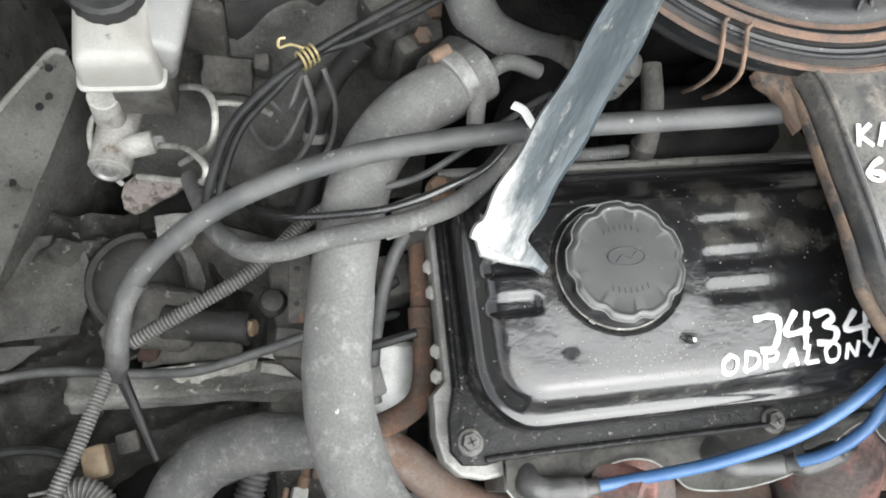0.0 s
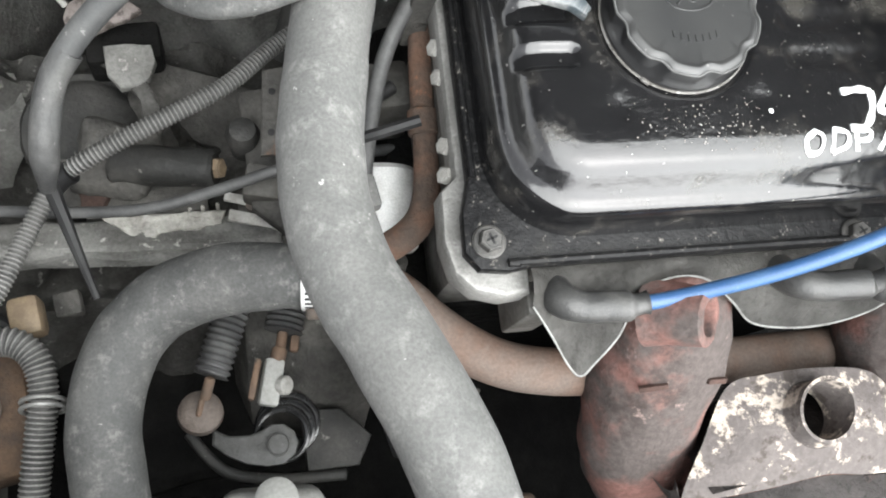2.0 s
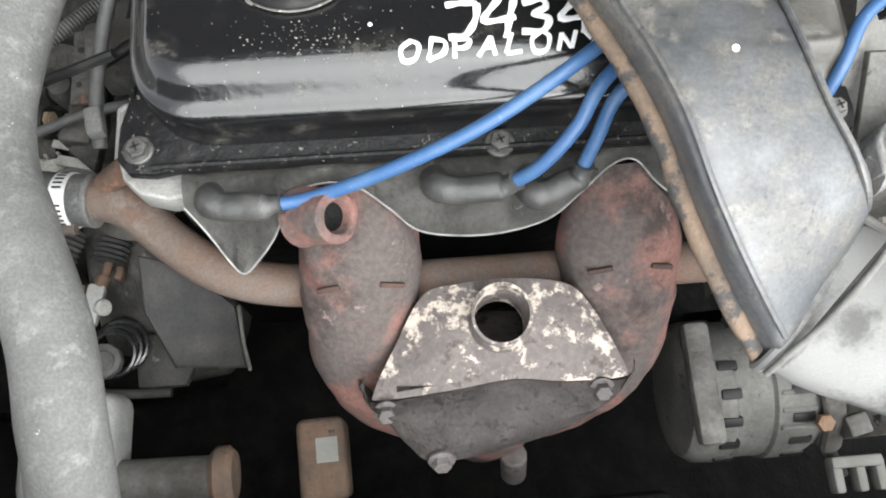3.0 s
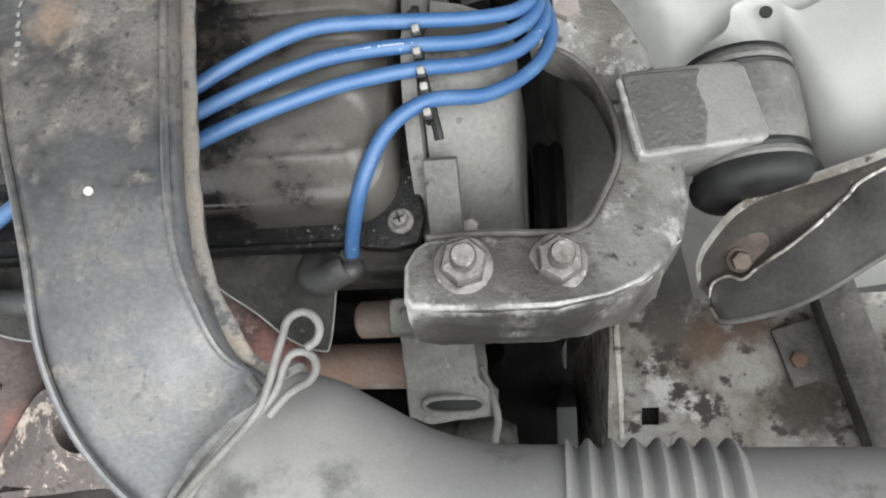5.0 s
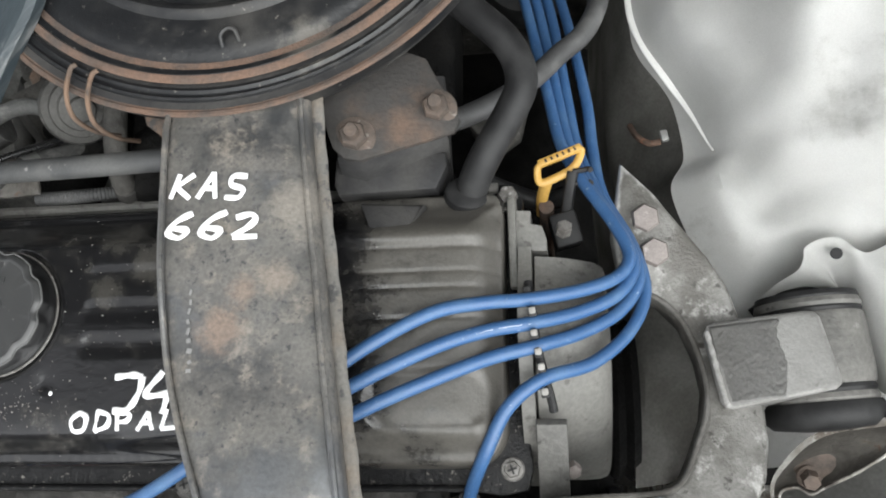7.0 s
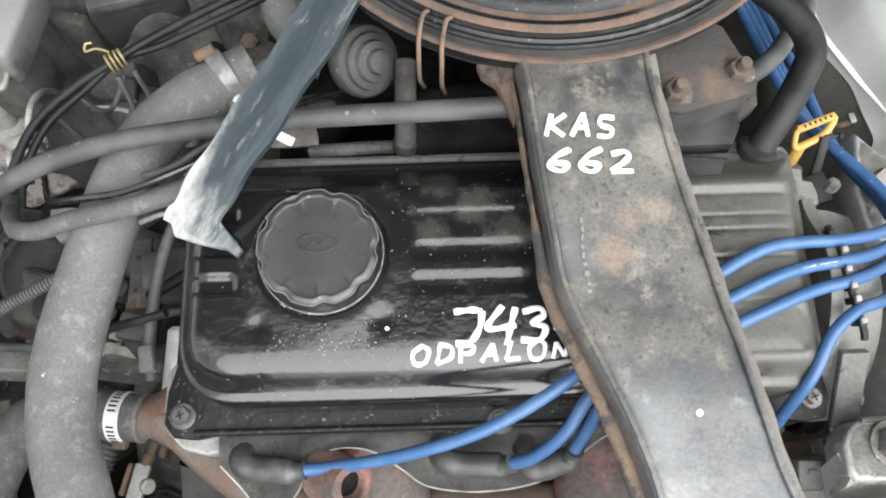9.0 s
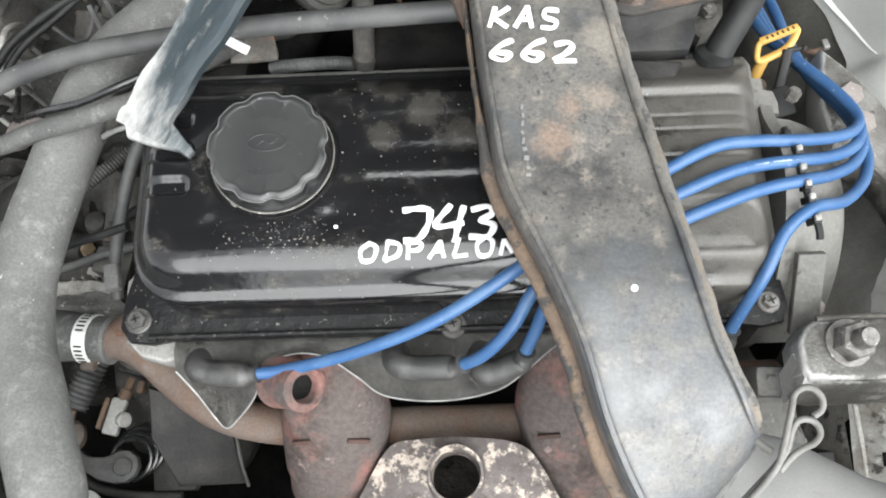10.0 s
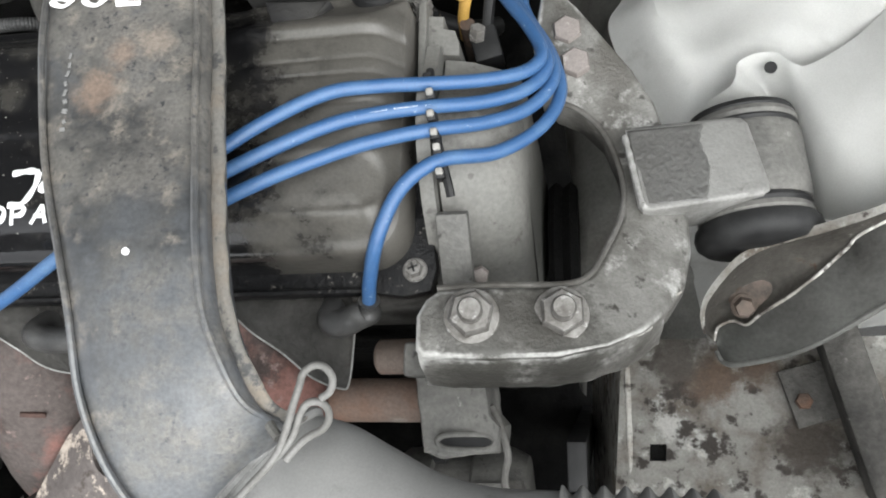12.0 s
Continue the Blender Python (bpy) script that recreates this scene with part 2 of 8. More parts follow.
M = {
    "chassis_dark": material("chassis_dark", (0.24, 0.237, 0.222), (0.115, 0.111, 0.100), 0.6, 0.1, 14, 0.5, 0.25, 400, 0.15, (0.16, 0.10, 0.07), 0.70, 30, spec=0.25),
    "hose_oily": material("hose_oily", (0.036, 0.036, 0.036), (0.085, 0.084, 0.081), 0.5, 0.0, 40, 0.45, 0.2, 600, 0.2, grain=0.18, speck=(0.16, 0.155, 0.15), speck_cover=0.66, speck_scale=140, relief=0.2),
    "rust_red": material("rust_red", (0.070, 0.043, 0.036), (0.045, 0.034, 0.030), 0.8, 0.0, 60, 0.5, 0.2, 400, 0.3, grain=0.15, relief=0.3, spec=0.15),
    "linkage_brown": material("linkage_brown", (0.12, 0.098, 0.085), (0.07, 0.06, 0.055), 0.6, 0.0, 50, 0.45, 0.2, 500, 0.2, (0.19, 0.10, 0.07), 0.60, 50, grain=0.14, relief=0.3, spec=0.3),
    "linkage_grey": material("linkage_grey", (0.085, 0.085, 0.083), (0.045, 0.044, 0.042), 0.5, 0.0, 40, 0.45, 0.2, 500, 0.2, grain=0.14, relief=0.3, spec=0.4),
    "dried_mud": material("dried_mud", (0.40, 0.39, 0.36), (0.24, 0.23, 0.21), 0.9, 0.0, 60, 0.45, 0.2, 300, 0.4, grain=0.2, relief=0.5, spec=0.1),
    "cast_pale": material("cast_pale", (0.338, 0.331, 0.312), (0.163, 0.156, 0.144), 0.6, 0.0, 40, 0.45, 0.2, 500, 0.2, (0.12, 0.09, 0.07), 0.66, 40, grain=0.15, relief=0.25, spec=0.3),
    "cap_edge": material("cap_edge", (0.11, 0.11, 0.108), (0.05, 0.05, 0.049), 0.5, 0.0, 90, 0.45, 0.2, 900, 0.05),
    "rust_block": material("rust_block", (0.105, 0.068, 0.045), (0.05, 0.041, 0.035), 0.8, 0.0, 30, 0.5, 0.15, 400, 0.4, (0.20, 0.19, 0.17), 0.65, 34, relief=0.4, spec=0.2),
    "plate_pale": material("plate_pale", (0.19, 0.165, 0.155), (0.09, 0.075, 0.068), 0.7, 0.0, 30, 0.45, 0.2, 400, 0.3, speck=(0.055, 0.045, 0.04), speck_cover=0.58, speck_scale=80, relief=0.3),
    "drum_dark": material("drum_dark", (0.024, 0.024, 0.023), (0.065, 0.062, 0.058), 0.6, 0.0, 26, 0.4, 0.2, 400, 0.3, speck=(0.16, 0.15, 0.14), speck_cover=0.68, speck_scale=90, relief=0.3, spec=0.25),
    "bolt_dark": material("bolt_dark", (0.045, 0.044, 0.042), (0.10, 0.096, 0.09), 0.4, 0.3, 120, 0.45, 0.2, 900, 0.15),
    "cap_gloss": material("cap_gloss", (0.011, 0.011, 0.0115), (0.03, 0.03, 0.03), 0.28, 0.0, 40, 0.4, 0.2, 900, 0.04, spec=0.5, coat=0.4),
    "arm_cast": material("arm_cast", (0.185, 0.182, 0.173), (0.130, 0.127, 0.119), 0.5, 0.1, 26, 0.45, 0.22, 600, 0.25, (0.26, 0.255, 0.243), 0.64, 40, 0.6, third_soft=0.06, grain=0.18, speck=(0.045, 0.042, 0.037), speck_cover=0.67, speck_scale=140, relief=0.4, wear=(0.25, 0.245, 0.235), wear_at=0.56),
    "white_tie": material("white_tie", (0.70, 0.70, 0.69), (0.55, 0.55, 0.53), 0.5, 0.0, 80, 0.4, 0.2, 900, 0.05),
    "nut_rust": material("nut_rust", (0.105, 0.078, 0.062), (0.055, 0.047, 0.041), 0.65, 0.2, 90, 0.5, 0.2, 600, 0.3, speck=(0.2, 0.18, 0.16), speck_cover=0.66, speck_scale=160),
    "corroded": material("corroded", (0.17, 0.163, 0.150), (0.09, 0.083, 0.075), 0.8, 0.0, 34, 0.5, 0.15, 400, 0.3, (0.16, 0.085, 0.055), 0.60, 26, third_soft=0.06, relief=0.4, spec=0.2),
    "cable_black": material("cable_black", (0.012, 0.012, 0.0125), (0.035, 0.035, 0.035), 0.25, 0.0, 50, 0.3, 0.25, 900, 0.05, spec=0.8),
    "canister_grey": material("canister_grey", (0.30, 0.30, 0.285), (0.19, 0.187, 0.175), 0.6, 0.1, 30, 0.42, 0.2, 400, 0.2, (0.07, 0.066, 0.06), 0.66, 40, relief=0.2),
    "bay_grey": material("bay_grey", (0.205, 0.203, 0.192), (0.080, 0.078, 0.073), 0.75, 0.0, 20, 0.48, 0.2, 400, 0.3, (0.15, 0.095, 0.07), 0.70, 20, grain=0.18, speck=(0.34, 0.33, 0.31), speck_cover=0.66, speck_scale=80, relief=0.6, spec=0.2),
    "tan_plastic": material("tan_plastic", (0.22, 0.165, 0.105), (0.125, 0.092, 0.062), 0.6, 0.0, 60, 0.45, 0.2, 900, 0.1),
    "shield_sheet": material("shield_sheet", (0.085, 0.082, 0.076), (0.045, 0.043, 0.04), 0.55, 0.3, 40, 0.45, 0.2, 300, 0.3, (0.16, 0.155, 0.145), 0.66, 40, relief=0.3),
    "black_flange": material("black_flange", (0.008, 0.008, 0.0085), (0.022, 0.0215, 0.020), 0.38, 0.0, 60, 0.33, 0.14, 600, 0.18, rough2=0.65, spec=0.16, speck=(0.16, 0.15, 0.135), speck_cover=0.655, speck_scale=330, relief=0.3),
    "cup_dirt": material("cup_dirt", (0.075, 0.068, 0.06), (0.15, 0.14, 0.125), 0.6, 0.1, 30, 0.45, 0.2, 300, 0.35, (0.12, 0.075, 0.05), 0.64, 30, speck=(0.30, 0.29, 0.27), speck_cover=0.70, speck_scale=90, relief=0.3),
    "hose_grey": material("hose_grey", (0.038, 0.039, 0.040), (0.074, 0.074, 0.072), 0.55, 0.0, 30, 0.5, 0.15, 900, 0.1, grain=0.14, speck=(0.20, 0.195, 0.19), speck_cover=0.68, speck_scale=140),
    "block_dark": material("block_dark", (0.022, 0.022, 0.023), (0.055, 0.053, 0.05), 0.5, 0.0, 30, 0.45, 0.25, 400, 0.25, (0.12, 0.07, 0.045), 0.70, 24, spec=0.2),
    "plate_rust": material("plate_rust", (0.040, 0.038, 0.036), (0.105, 0.072, 0.054), 0.7, 0.0, 22, 0.40, 0.14, 400, 0.3, (0.13, 0.09, 0.066), 0.68, 30, relief=0.3, spec=0.25),
    "wire_grey": material("wire_grey", (0.16, 0.157, 0.15), (0.10, 0.097, 0.09), 0.6, 0.1, 70, 0.5, 0.2, 900, 0.15),
    "seam_rust": material("seam_rust", (0.165, 0.115, 0.080), (0.095, 0.074, 0.058), 0.75, 0.0, 45, 0.5, 0.2, 500, 0.25, (0.045, 0.043, 0.042), 0.53, 40, grain=0.15),
    "black_paint": material("black_paint", (0.008, 0.008, 0.0085), (0.030, 0.029, 0.027), 0.17, 0.0, 45, 0.22, 0.12, 600, 0.05, rough2=0.38, spec=0.45, coat=0.45, coat_rough=0.07, grain=0.15, speck=(0.34, 0.33, 0.31), speck_cover=0.70, speck_scale=420, speck_soft=0.02, dust=(0.068, 0.064, 0.057), dust_from=0.26, dust_to=0.34, dust_gain=0.34, relief=0.11, spots=((0.152, 0.126, 0.040, 0.013, (0.040, 0.038, 0.034)), (0.172, 0.108, 0.044, 0.012, (0.040, 0.038, 0.034)), (0.196, 0.092, 0.044, 0.010, (0.040, 0.038, 0.034)), (0.148, 0.094, 0.044, 0.009, (0.040, 0.038, 0.034)), (0.215, 0.118, 0.043, 0.011, (0.040, 0.038, 0.034)), (0.329, 0.129, 0.045, 0.009, (0.11, 0.068, 0.048)), (0.322, 0.137, 0.045, 0.006, (0.12, 0.072, 0.050)))),
    # its dust colour is a bluish sky sheen towards the duct's lower end
    "duct_paint": material("duct_paint", (0.024, 0.026, 0.028), (0.100, 0.095, 0.087), 0.36, 0.0, 22, 0.56, 0.14, 500, 0.10, (0.165, 0.148, 0.127), 0.60, 70, 0.55, third_soft=0.10, grain=0.25, spec=0.7, coat=1.0, coat_rough=0.28, speck=(0.030, 0.031, 0.033), speck_cover=0.615, speck_scale=300, speck_soft=0.08, dust=(0.062, 0.066, 0.072), dust_from=0.03, dust_to=-0.05, dust_axis="Y", dust_gloss=True, dust_gain=0.22, relief=0.08, spots=((0.2375, 0.062, 0.094, 0.0115, (0.150, 0.112, 0.088)), (0.247, 0.080, 0.094, 0.0075, (0.150, 0.118, 0.096)), (0.262, 0.086, 0.094, 0.009, (0.17, 0.145, 0.122)), (0.233, 0.190, 0.085, 0.008, (0.16, 0.11, 0.08)), (0.270, 0.125, 0.088, 0.014, (0.17, 0.155, 0.135)), (0.268, -0.002, 0.101, 0.015, (0.052, 0.054, 0.057)))),
    "lid_paint": material("lid_paint", (0.010, 0.0105, 0.0115), (0.040, 0.038, 0.035), 0.34, 0.0, 34, 0.36, 0.2, 800, 0.1, rough2=0.6, speck=(0.13, 0.12, 0.108), speck_cover=0.675, speck_scale=230, relief=0.12, spec=0.4, spots=((0.222, 0.339, 0.098, 0.05, (0.15, 0.115, 0.085)), (0.275, 0.205, 0.098, 0.014, (0.08, 0.074, 0.065)))),
    "cap_plastic": material("cap_plastic", (0.026, 0.0265, 0.027), (0.040, 0.040, 0.039), 0.30, 0.0, 18, 0.5, 0.25, 1500, 0.02, grain=0.08, spec=0.6, rough2=0.46, speck=(0.14, 0.138, 0.13), speck_cover=0.70, speck_scale=300),
    "boot_rubber": material("boot_rubber", (0.036, 0.036, 0.036), (0.085, 0.083, 0.079), 0.4, 0.0, 45, 0.4, 0.2, 900, 0.15, spec=0.5, relief=0.15),
    "seam": material("seam", (0.125, 0.120, 0.110), (0.16, 0.13, 0.10), 0.7, 0.0, 40, 0.42, 0.2, 500, 0.3, (0.05, 0.05, 0.05), 0.56, 60),
    # the first four spots darken the inner walls of the bracket's loop
    "mount_cast": material("mount_cast", (0.185, 0.181, 0.170), (0.082, 0.078, 0.070), 0.42, 0.15, 26, 0.50, 0.16, 600, 0.25, (0.34, 0.335, 0.32), 0.60, 30, 0.6, third_soft=0.06, grain=0.15, speck=(0.040, 0.037, 0.033), speck_cover=0.63, speck_scale=100, relief=0.3, wear=(0.42, 0.415, 0.40), wear_at=0.56, spots=((0.462, 0.030, -0.042, 0.017, (0.030, 0.028, 0.025)), (0.455, 0.082, -0.050, 0.018, (0.030, 0.028, 0.025)), (0.446, 0.000, -0.024, 0.014, (0.032, 0.030, 0.027)), (0.468, 0.056, -0.048, 0.018, (0.028, 0.026, 0.024)), (0.400, -0.030, 0.020, 0.026, (0.052, 0.049, 0.044)), (0.432, -0.030, 0.016, 0.024, (0.056, 0.053, 0.047)), (0.400, -0.050, 0.000, 0.024, (0.060, 0.058, 0.052)), (0.440, -0.048, -0.004, 0.022, (0.055, 0.053, 0.048)), (0.470, 0.120, -0.016, 0.020, (0.085, 0.080, 0.072)))),
    # wear here paints highlights on the conduit's rib tops
    "conduit": material("conduit", (0.042, 0.042, 0.041), (0.085, 0.084, 0.080), 0.5, 0.0, 40, 0.5, 0.2, 700, 0.25, grain=0.2, wear=(0.17, 0.167, 0.16), wear_at=0.56, spec=0.4),
    "rubber": material("rubber", (0.045, 0.045, 0.046), (0.10, 0.10, 0.098), 0.55, 0.0, 50, 0.45, 0.2, 900, 0.1),
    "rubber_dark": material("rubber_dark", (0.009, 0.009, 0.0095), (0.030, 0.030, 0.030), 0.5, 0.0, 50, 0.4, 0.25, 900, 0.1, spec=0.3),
    "hose_dusty": material("hose_dusty", (0.104, 0.105, 0.102), (0.138, 0.137, 0.132), 0.62, 0.0, 26, 0.48, 0.24, 600, 0.22, (0.185, 0.183, 0.177), 0.60, 95, third_soft=0.10, grain=0.18, speck=(0.44, 0.435, 0.42), speck_cover=0.70, speck_scale=200, speck_soft=0.025, relief=0.14, spec=0.3),
    "dirty_alu": material("dirty_alu", (0.15, 0.146, 0.138), (0.06, 0.056, 0.05), 0.55, 0.3, 30, 0.52, 0.22, 300, 0.3, grain=0.15, relief=0.25, spec=0.3),
    "bright_alu": material("bright_alu", (0.66, 0.66, 0.645), (0.42, 0.415, 0.395), 0.5, 0.15, 60, 0.4, 0.2, 900, 0.1),
    "cast_grey": material("cast_grey", (0.095, 0.093, 0.088), (0.18, 0.175, 0.163), 0.55, 0.15, 36, 0.45, 0.22, 300, 0.4, (0.29, 0.285, 0.27), 0.68, 40, grain=0.15, speck=(0.05, 0.048, 0.045), speck_cover=0.66, speck_scale=110, spec=0.25),
    # near black: the shade of the deep bay is put into this colour
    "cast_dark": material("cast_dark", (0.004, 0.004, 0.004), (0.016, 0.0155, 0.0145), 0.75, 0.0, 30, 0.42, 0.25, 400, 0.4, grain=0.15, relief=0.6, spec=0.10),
    "grime": material("grime", (0.038, 0.037, 0.035), (0.120, 0.115, 0.106), 0.75, 0.0, 26, 0.45, 0.25, 300, 0.4, (0.13, 0.075, 0.05), 0.70, 20, grain=0.18, speck=(0.24, 0.235, 0.22), speck_cover=0.69, speck_scale=90, relief=0.6, spec=0.15),
    "timing": material("timing", (0.105, 0.104, 0.096), (0.160, 0.155, 0.143), 0.5, 0.0, 22, 0.5, 0.25, 400, 0.2, (0.07, 0.068, 0.062), 0.61, 22, third_soft=0.08, grain=0.16, speck=(0.070, 0.066, 0.060), speck_cover=0.63, speck_scale=110, relief=0.15),
    "rust": material("rust", (0.13, 0.075, 0.052), (0.075, 0.058, 0.048), 0.85, 0.0, 60, 0.55, 0.2, 400, 0.5, (0.20, 0.10, 0.06), 0.62, 40, spec=0.25),
    "rust_light": material("rust_light", (0.150, 0.098, 0.068), (0.085, 0.066, 0.054), 0.8, 0.0, 50, 0.5, 0.2, 400, 0.3, (0.045, 0.043, 0.041), 0.60, 60, relief=0.2, spec=0.25),
    "rust_pipe": material("rust_pipe", (0.135, 0.108, 0.093), (0.145, 0.088, 0.064), 0.7, 0.05, 24, 0.45, 0.2, 500, 0.2, (0.19, 0.165, 0.145), 0.62, 20, third_soft=0.08, relief=0.15, spec=0.25),
    "manifold": material("manifold", (0.158, 0.083, 0.071), (0.078, 0.066, 0.062), 0.85, 0.0, 20, 0.50, 0.08, 300, 0.3, (0.046, 0.036, 0.033), 0.60, 24, third_soft=0.08, grain=0.2, speck=(0.20, 0.150, 0.137), speck_cover=0.66, speck_scale=45, speck_soft=0.04, relief=0.4, spec=0.2),
    "flaking": material("flaking", (0.105, 0.092, 0.088), (0.16, 0.142, 0.135), 0.7, 0.2, 40, 0.45, 0.2, 300, 0.4, (0.46, 0.40, 0.345), 0.555, 55, grain=0.15, speck=(0.085, 0.072, 0.066), speck_cover=0.59, speck_scale=80, relief=0.3, spec=0.25),
    "shield_front": material("shield_front", (0.060, 0.053, 0.051), (0.115, 0.103, 0.098), 0.6, 0.2, 34, 0.48, 0.15, 400, 0.3, (0.15, 0.10, 0.09), 0.68, 30, speck=(0.035, 0.031, 0.03), speck_cover=0.60, speck_scale=120, relief=0.5),
    "white_plastic": material("white_plastic", (0.233, 0.229, 0.216), (0.167, 0.161, 0.143), 0.5, 0.0, 25, 0.4, 0.25, 900, 0.05, grain=0.08, speck=(0.10, 0.095, 0.085), speck_cover=0.69, speck_scale=60, spec=0.3),
    "silver_paint": material("silver_paint", (0.62, 0.62, 0.605), (0.50, 0.50, 0.48), 0.35, 0.10, 9, 0.45, 0.25, 1200, 0.04, (0.36, 0.355, 0.335), 0.64, 12, 0.55, third_soft=0.10, grain=0.06, speck=(0.16, 0.15, 0.14), speck_cover=0.75, speck_scale=120, relief=0.10),
    "silver_dirty": material("silver_dirty", (0.135, 0.135, 0.127), (0.052, 0.050, 0.046), 0.6, 0.1, 14, 0.52, 0.25, 400, 0.15, (0.14, 0.08, 0.05), 0.74, 30, spec=0.25),
    "rail_paint": material("rail_paint", (0.34, 0.33, 0.305), (0.16, 0.135, 0.112), 0.6, 0.0, 26, 0.44, 0.12, 600, 0.2, (0.56, 0.55, 0.52), 0.59, 38, third_soft=0.04, relief=0.4, speck=(0.055, 0.046, 0.040), speck_cover=0.57, speck_scale=75, spots=((0.520, -0.035, -0.14, 0.018, (0.150, 0.105, 0.076)), (0.548, -0.028, -0.14, 0.014, (0.130, 0.093, 0.069)), (0.575, -0.075, -0.14, 0.022, (0.085, 0.072, 0.06)), (0.500, -0.022, -0.14, 0.02, (0.10, 0.088, 0.076)))),
    "apron": material("apron", (0.20, 0.20, 0.187), (0.115, 0.113, 0.105), 0.7, 0.0, 18, 0.48, 0.2, 500, 0.25, (0.14, 0.085, 0.055), 0.72, 25, grain=0.15, speck=(0.06, 0.058, 0.054), speck_cover=0.62, speck_scale=70, relief=0.4, spec=0.2),
    "blue": material("blue", (0.032, 0.087, 0.201), (0.055, 0.120, 0.230), 0.40, 0.0, 60, 0.38, 0.2, 900, 0.06, grain=0.12, speck=(0.24, 0.30, 0.38), speck_cover=0.69, speck_scale=260),
    "yellow": material("yellow", (0.42, 0.25, 0.06), (0.30, 0.18, 0.05), 0.45, 0.0, 90, 0.35, 0.2, 900, 0.05),
    "brass": material("brass", (0.40, 0.33, 0.17), (0.28, 0.22, 0.10), 0.45, 0.5, 90, 0.35, 0.2, 900, 0.05),
    "steel": material("steel", (0.26, 0.26, 0.252), (0.14, 0.137, 0.13), 0.45, 0.4, 90, 0.45, 0.2, 900, 0.1),
    "bolt_steel": material("bolt_steel", (0.19, 0.183, 0.173), (0.085, 0.078, 0.07), 0.48, 0.35, 120, 0.48, 0.2, 900, 0.15, speck=(0.34, 0.33, 0.32), speck_cover=0.62, speck_scale=180),
    "pink_bolt": material("pink_bolt", (0.215, 0.19, 0.178), (0.15, 0.13, 0.12), 0.55, 0.2, 120, 0.4, 0.2, 900, 0.15, speck=(0.33, 0.31, 0.29), speck_cover=0.64, speck_scale=200),
    "copper": material("copper", (0.21, 0.125, 0.075), (0.13, 0.085, 0.06), 0.65, 0.1, 90, 0.4, 0.2, 900, 0.15),
    "snorkel": material("snorkel", (0.165, 0.165, 0.162), (0.210, 0.208, 0.202), 0.5, 0.0, 14, 0.45, 0.25, 900, 0.05, (0.085, 0.084, 0.080), 0.60, 22, third_soft=0.09, grain=0.07, speck=(0.30, 0.298, 0.29), speck_cover=0.70, speck_scale=120, relief=0.08, spec=0.4, spots=((0.33, -0.15, 0.03, 0.022, (0.07, 0.069, 0.066)), (0.36, -0.165, 0.02, 0.02, (0.085, 0.084, 0.08)), (0.315, -0.125, 0.06, 0.010, (0.08, 0.079, 0.075)))),
    "marker": material("marker", (0.86, 0.86, 0.86), (0.78, 0.78, 0.78), 0.5, 0.0, 300, 0.3, 0.2, 900, 0.05, grain=0.04),
    "bar_paint": material("bar_paint", (0.030, 0.040, 0.046), (0.20, 0.20, 0.197), 0.4, 0.1, 42, 0.33, 0.14, 400, 0.12, (0.15, 0.149, 0.145), 0.62, 60, grain=0.15, streak=(56, 5.0), dust=(0.30, 0.30, 0.292), dust_from=0.050, dust_to=0.012, dust_gain=0.24, relief=0.15),
    "hose_braid": material("hose_braid", (0.060, 0.061, 0.060), (0.100, 0.099, 0.096), 0.62, 0.0, 30, 0.48, 0.22, 600, 0.25, (0.145, 0.142, 0.137), 0.60, 110, third_soft=0.10, grain=0.18, speck=(0.28, 0.275, 0.265), speck_cover=0.69, speck_scale=200, speck_soft=0.025, relief=0.16, spec=0.3),
    "casting_grey": material("casting_grey", (0.112, 0.110, 0.104), (0.044, 0.042, 0.039), 0.75, 0.0, 24, 0.50, 0.2, 400, 0.3, (0.17, 0.105, 0.07), 0.68, 22, grain=0.18, speck=(0.26, 0.255, 0.24), speck_cover=0.66, speck_scale=90, relief=0.5, spec=0.15),
    "rim_rust": material("rim_rust", (0.062, 0.052, 0.046), (0.128, 0.082, 0.060), 0.75, 0.0, 40, 0.50, 0.2, 700, 0.3, relief=0.2, spec=0.25),
    "drum_grey": material("drum_grey", (0.050, 0.049, 0.046), (0.085, 0.083, 0.078), 0.6, 0.0, 30, 0.45, 0.2, 400, 0.3, speck=(0.2, 0.19, 0.18), speck_cover=0.68, speck_scale=90, relief=0.3, spec=0.25),
    "arm_smooth": material("arm_smooth", (0.165, 0.163, 0.155), (0.125, 0.122, 0.115), 0.45, 0.1, 30, 0.5, 0.25, 600, 0.2, grain=0.12, speck=(0.08, 0.077, 0.07), speck_cover=0.70, speck_scale=110, relief=0.2, wear=(0.27, 0.265, 0.255), wear_at=0.56),
    "speck_dirt": material("speck_dirt", (0.26, 0.25, 0.235), (0.15, 0.125, 0.11), 0.7, 0.0, 300, 0.5, 0.2, 900, 0.1),
    "asphalt": material("asphalt", (0.03, 0.03, 0.03), (0.05, 0.049, 0.047), 0.9, 0.0, 8, 0.5, 0.2, 250, 0.4),
    "bonnet_paint": material("bonnet_paint", (0.015, 0.015, 0.016), (0.025, 0.025, 0.025), 0.8, 0.0, 8, 0.5, 0.2, 250, 0.1),
}


# ---- building helpers ----
BASE = {}


def thing(name, base, label, category, group="", kind=""):
    ob = new(name)
    ob.empty_display_size = 0.02
    ob.location = base
    BASE[ob.name] = Vector(base)
    return tagged(ob, label, category, group, kind)


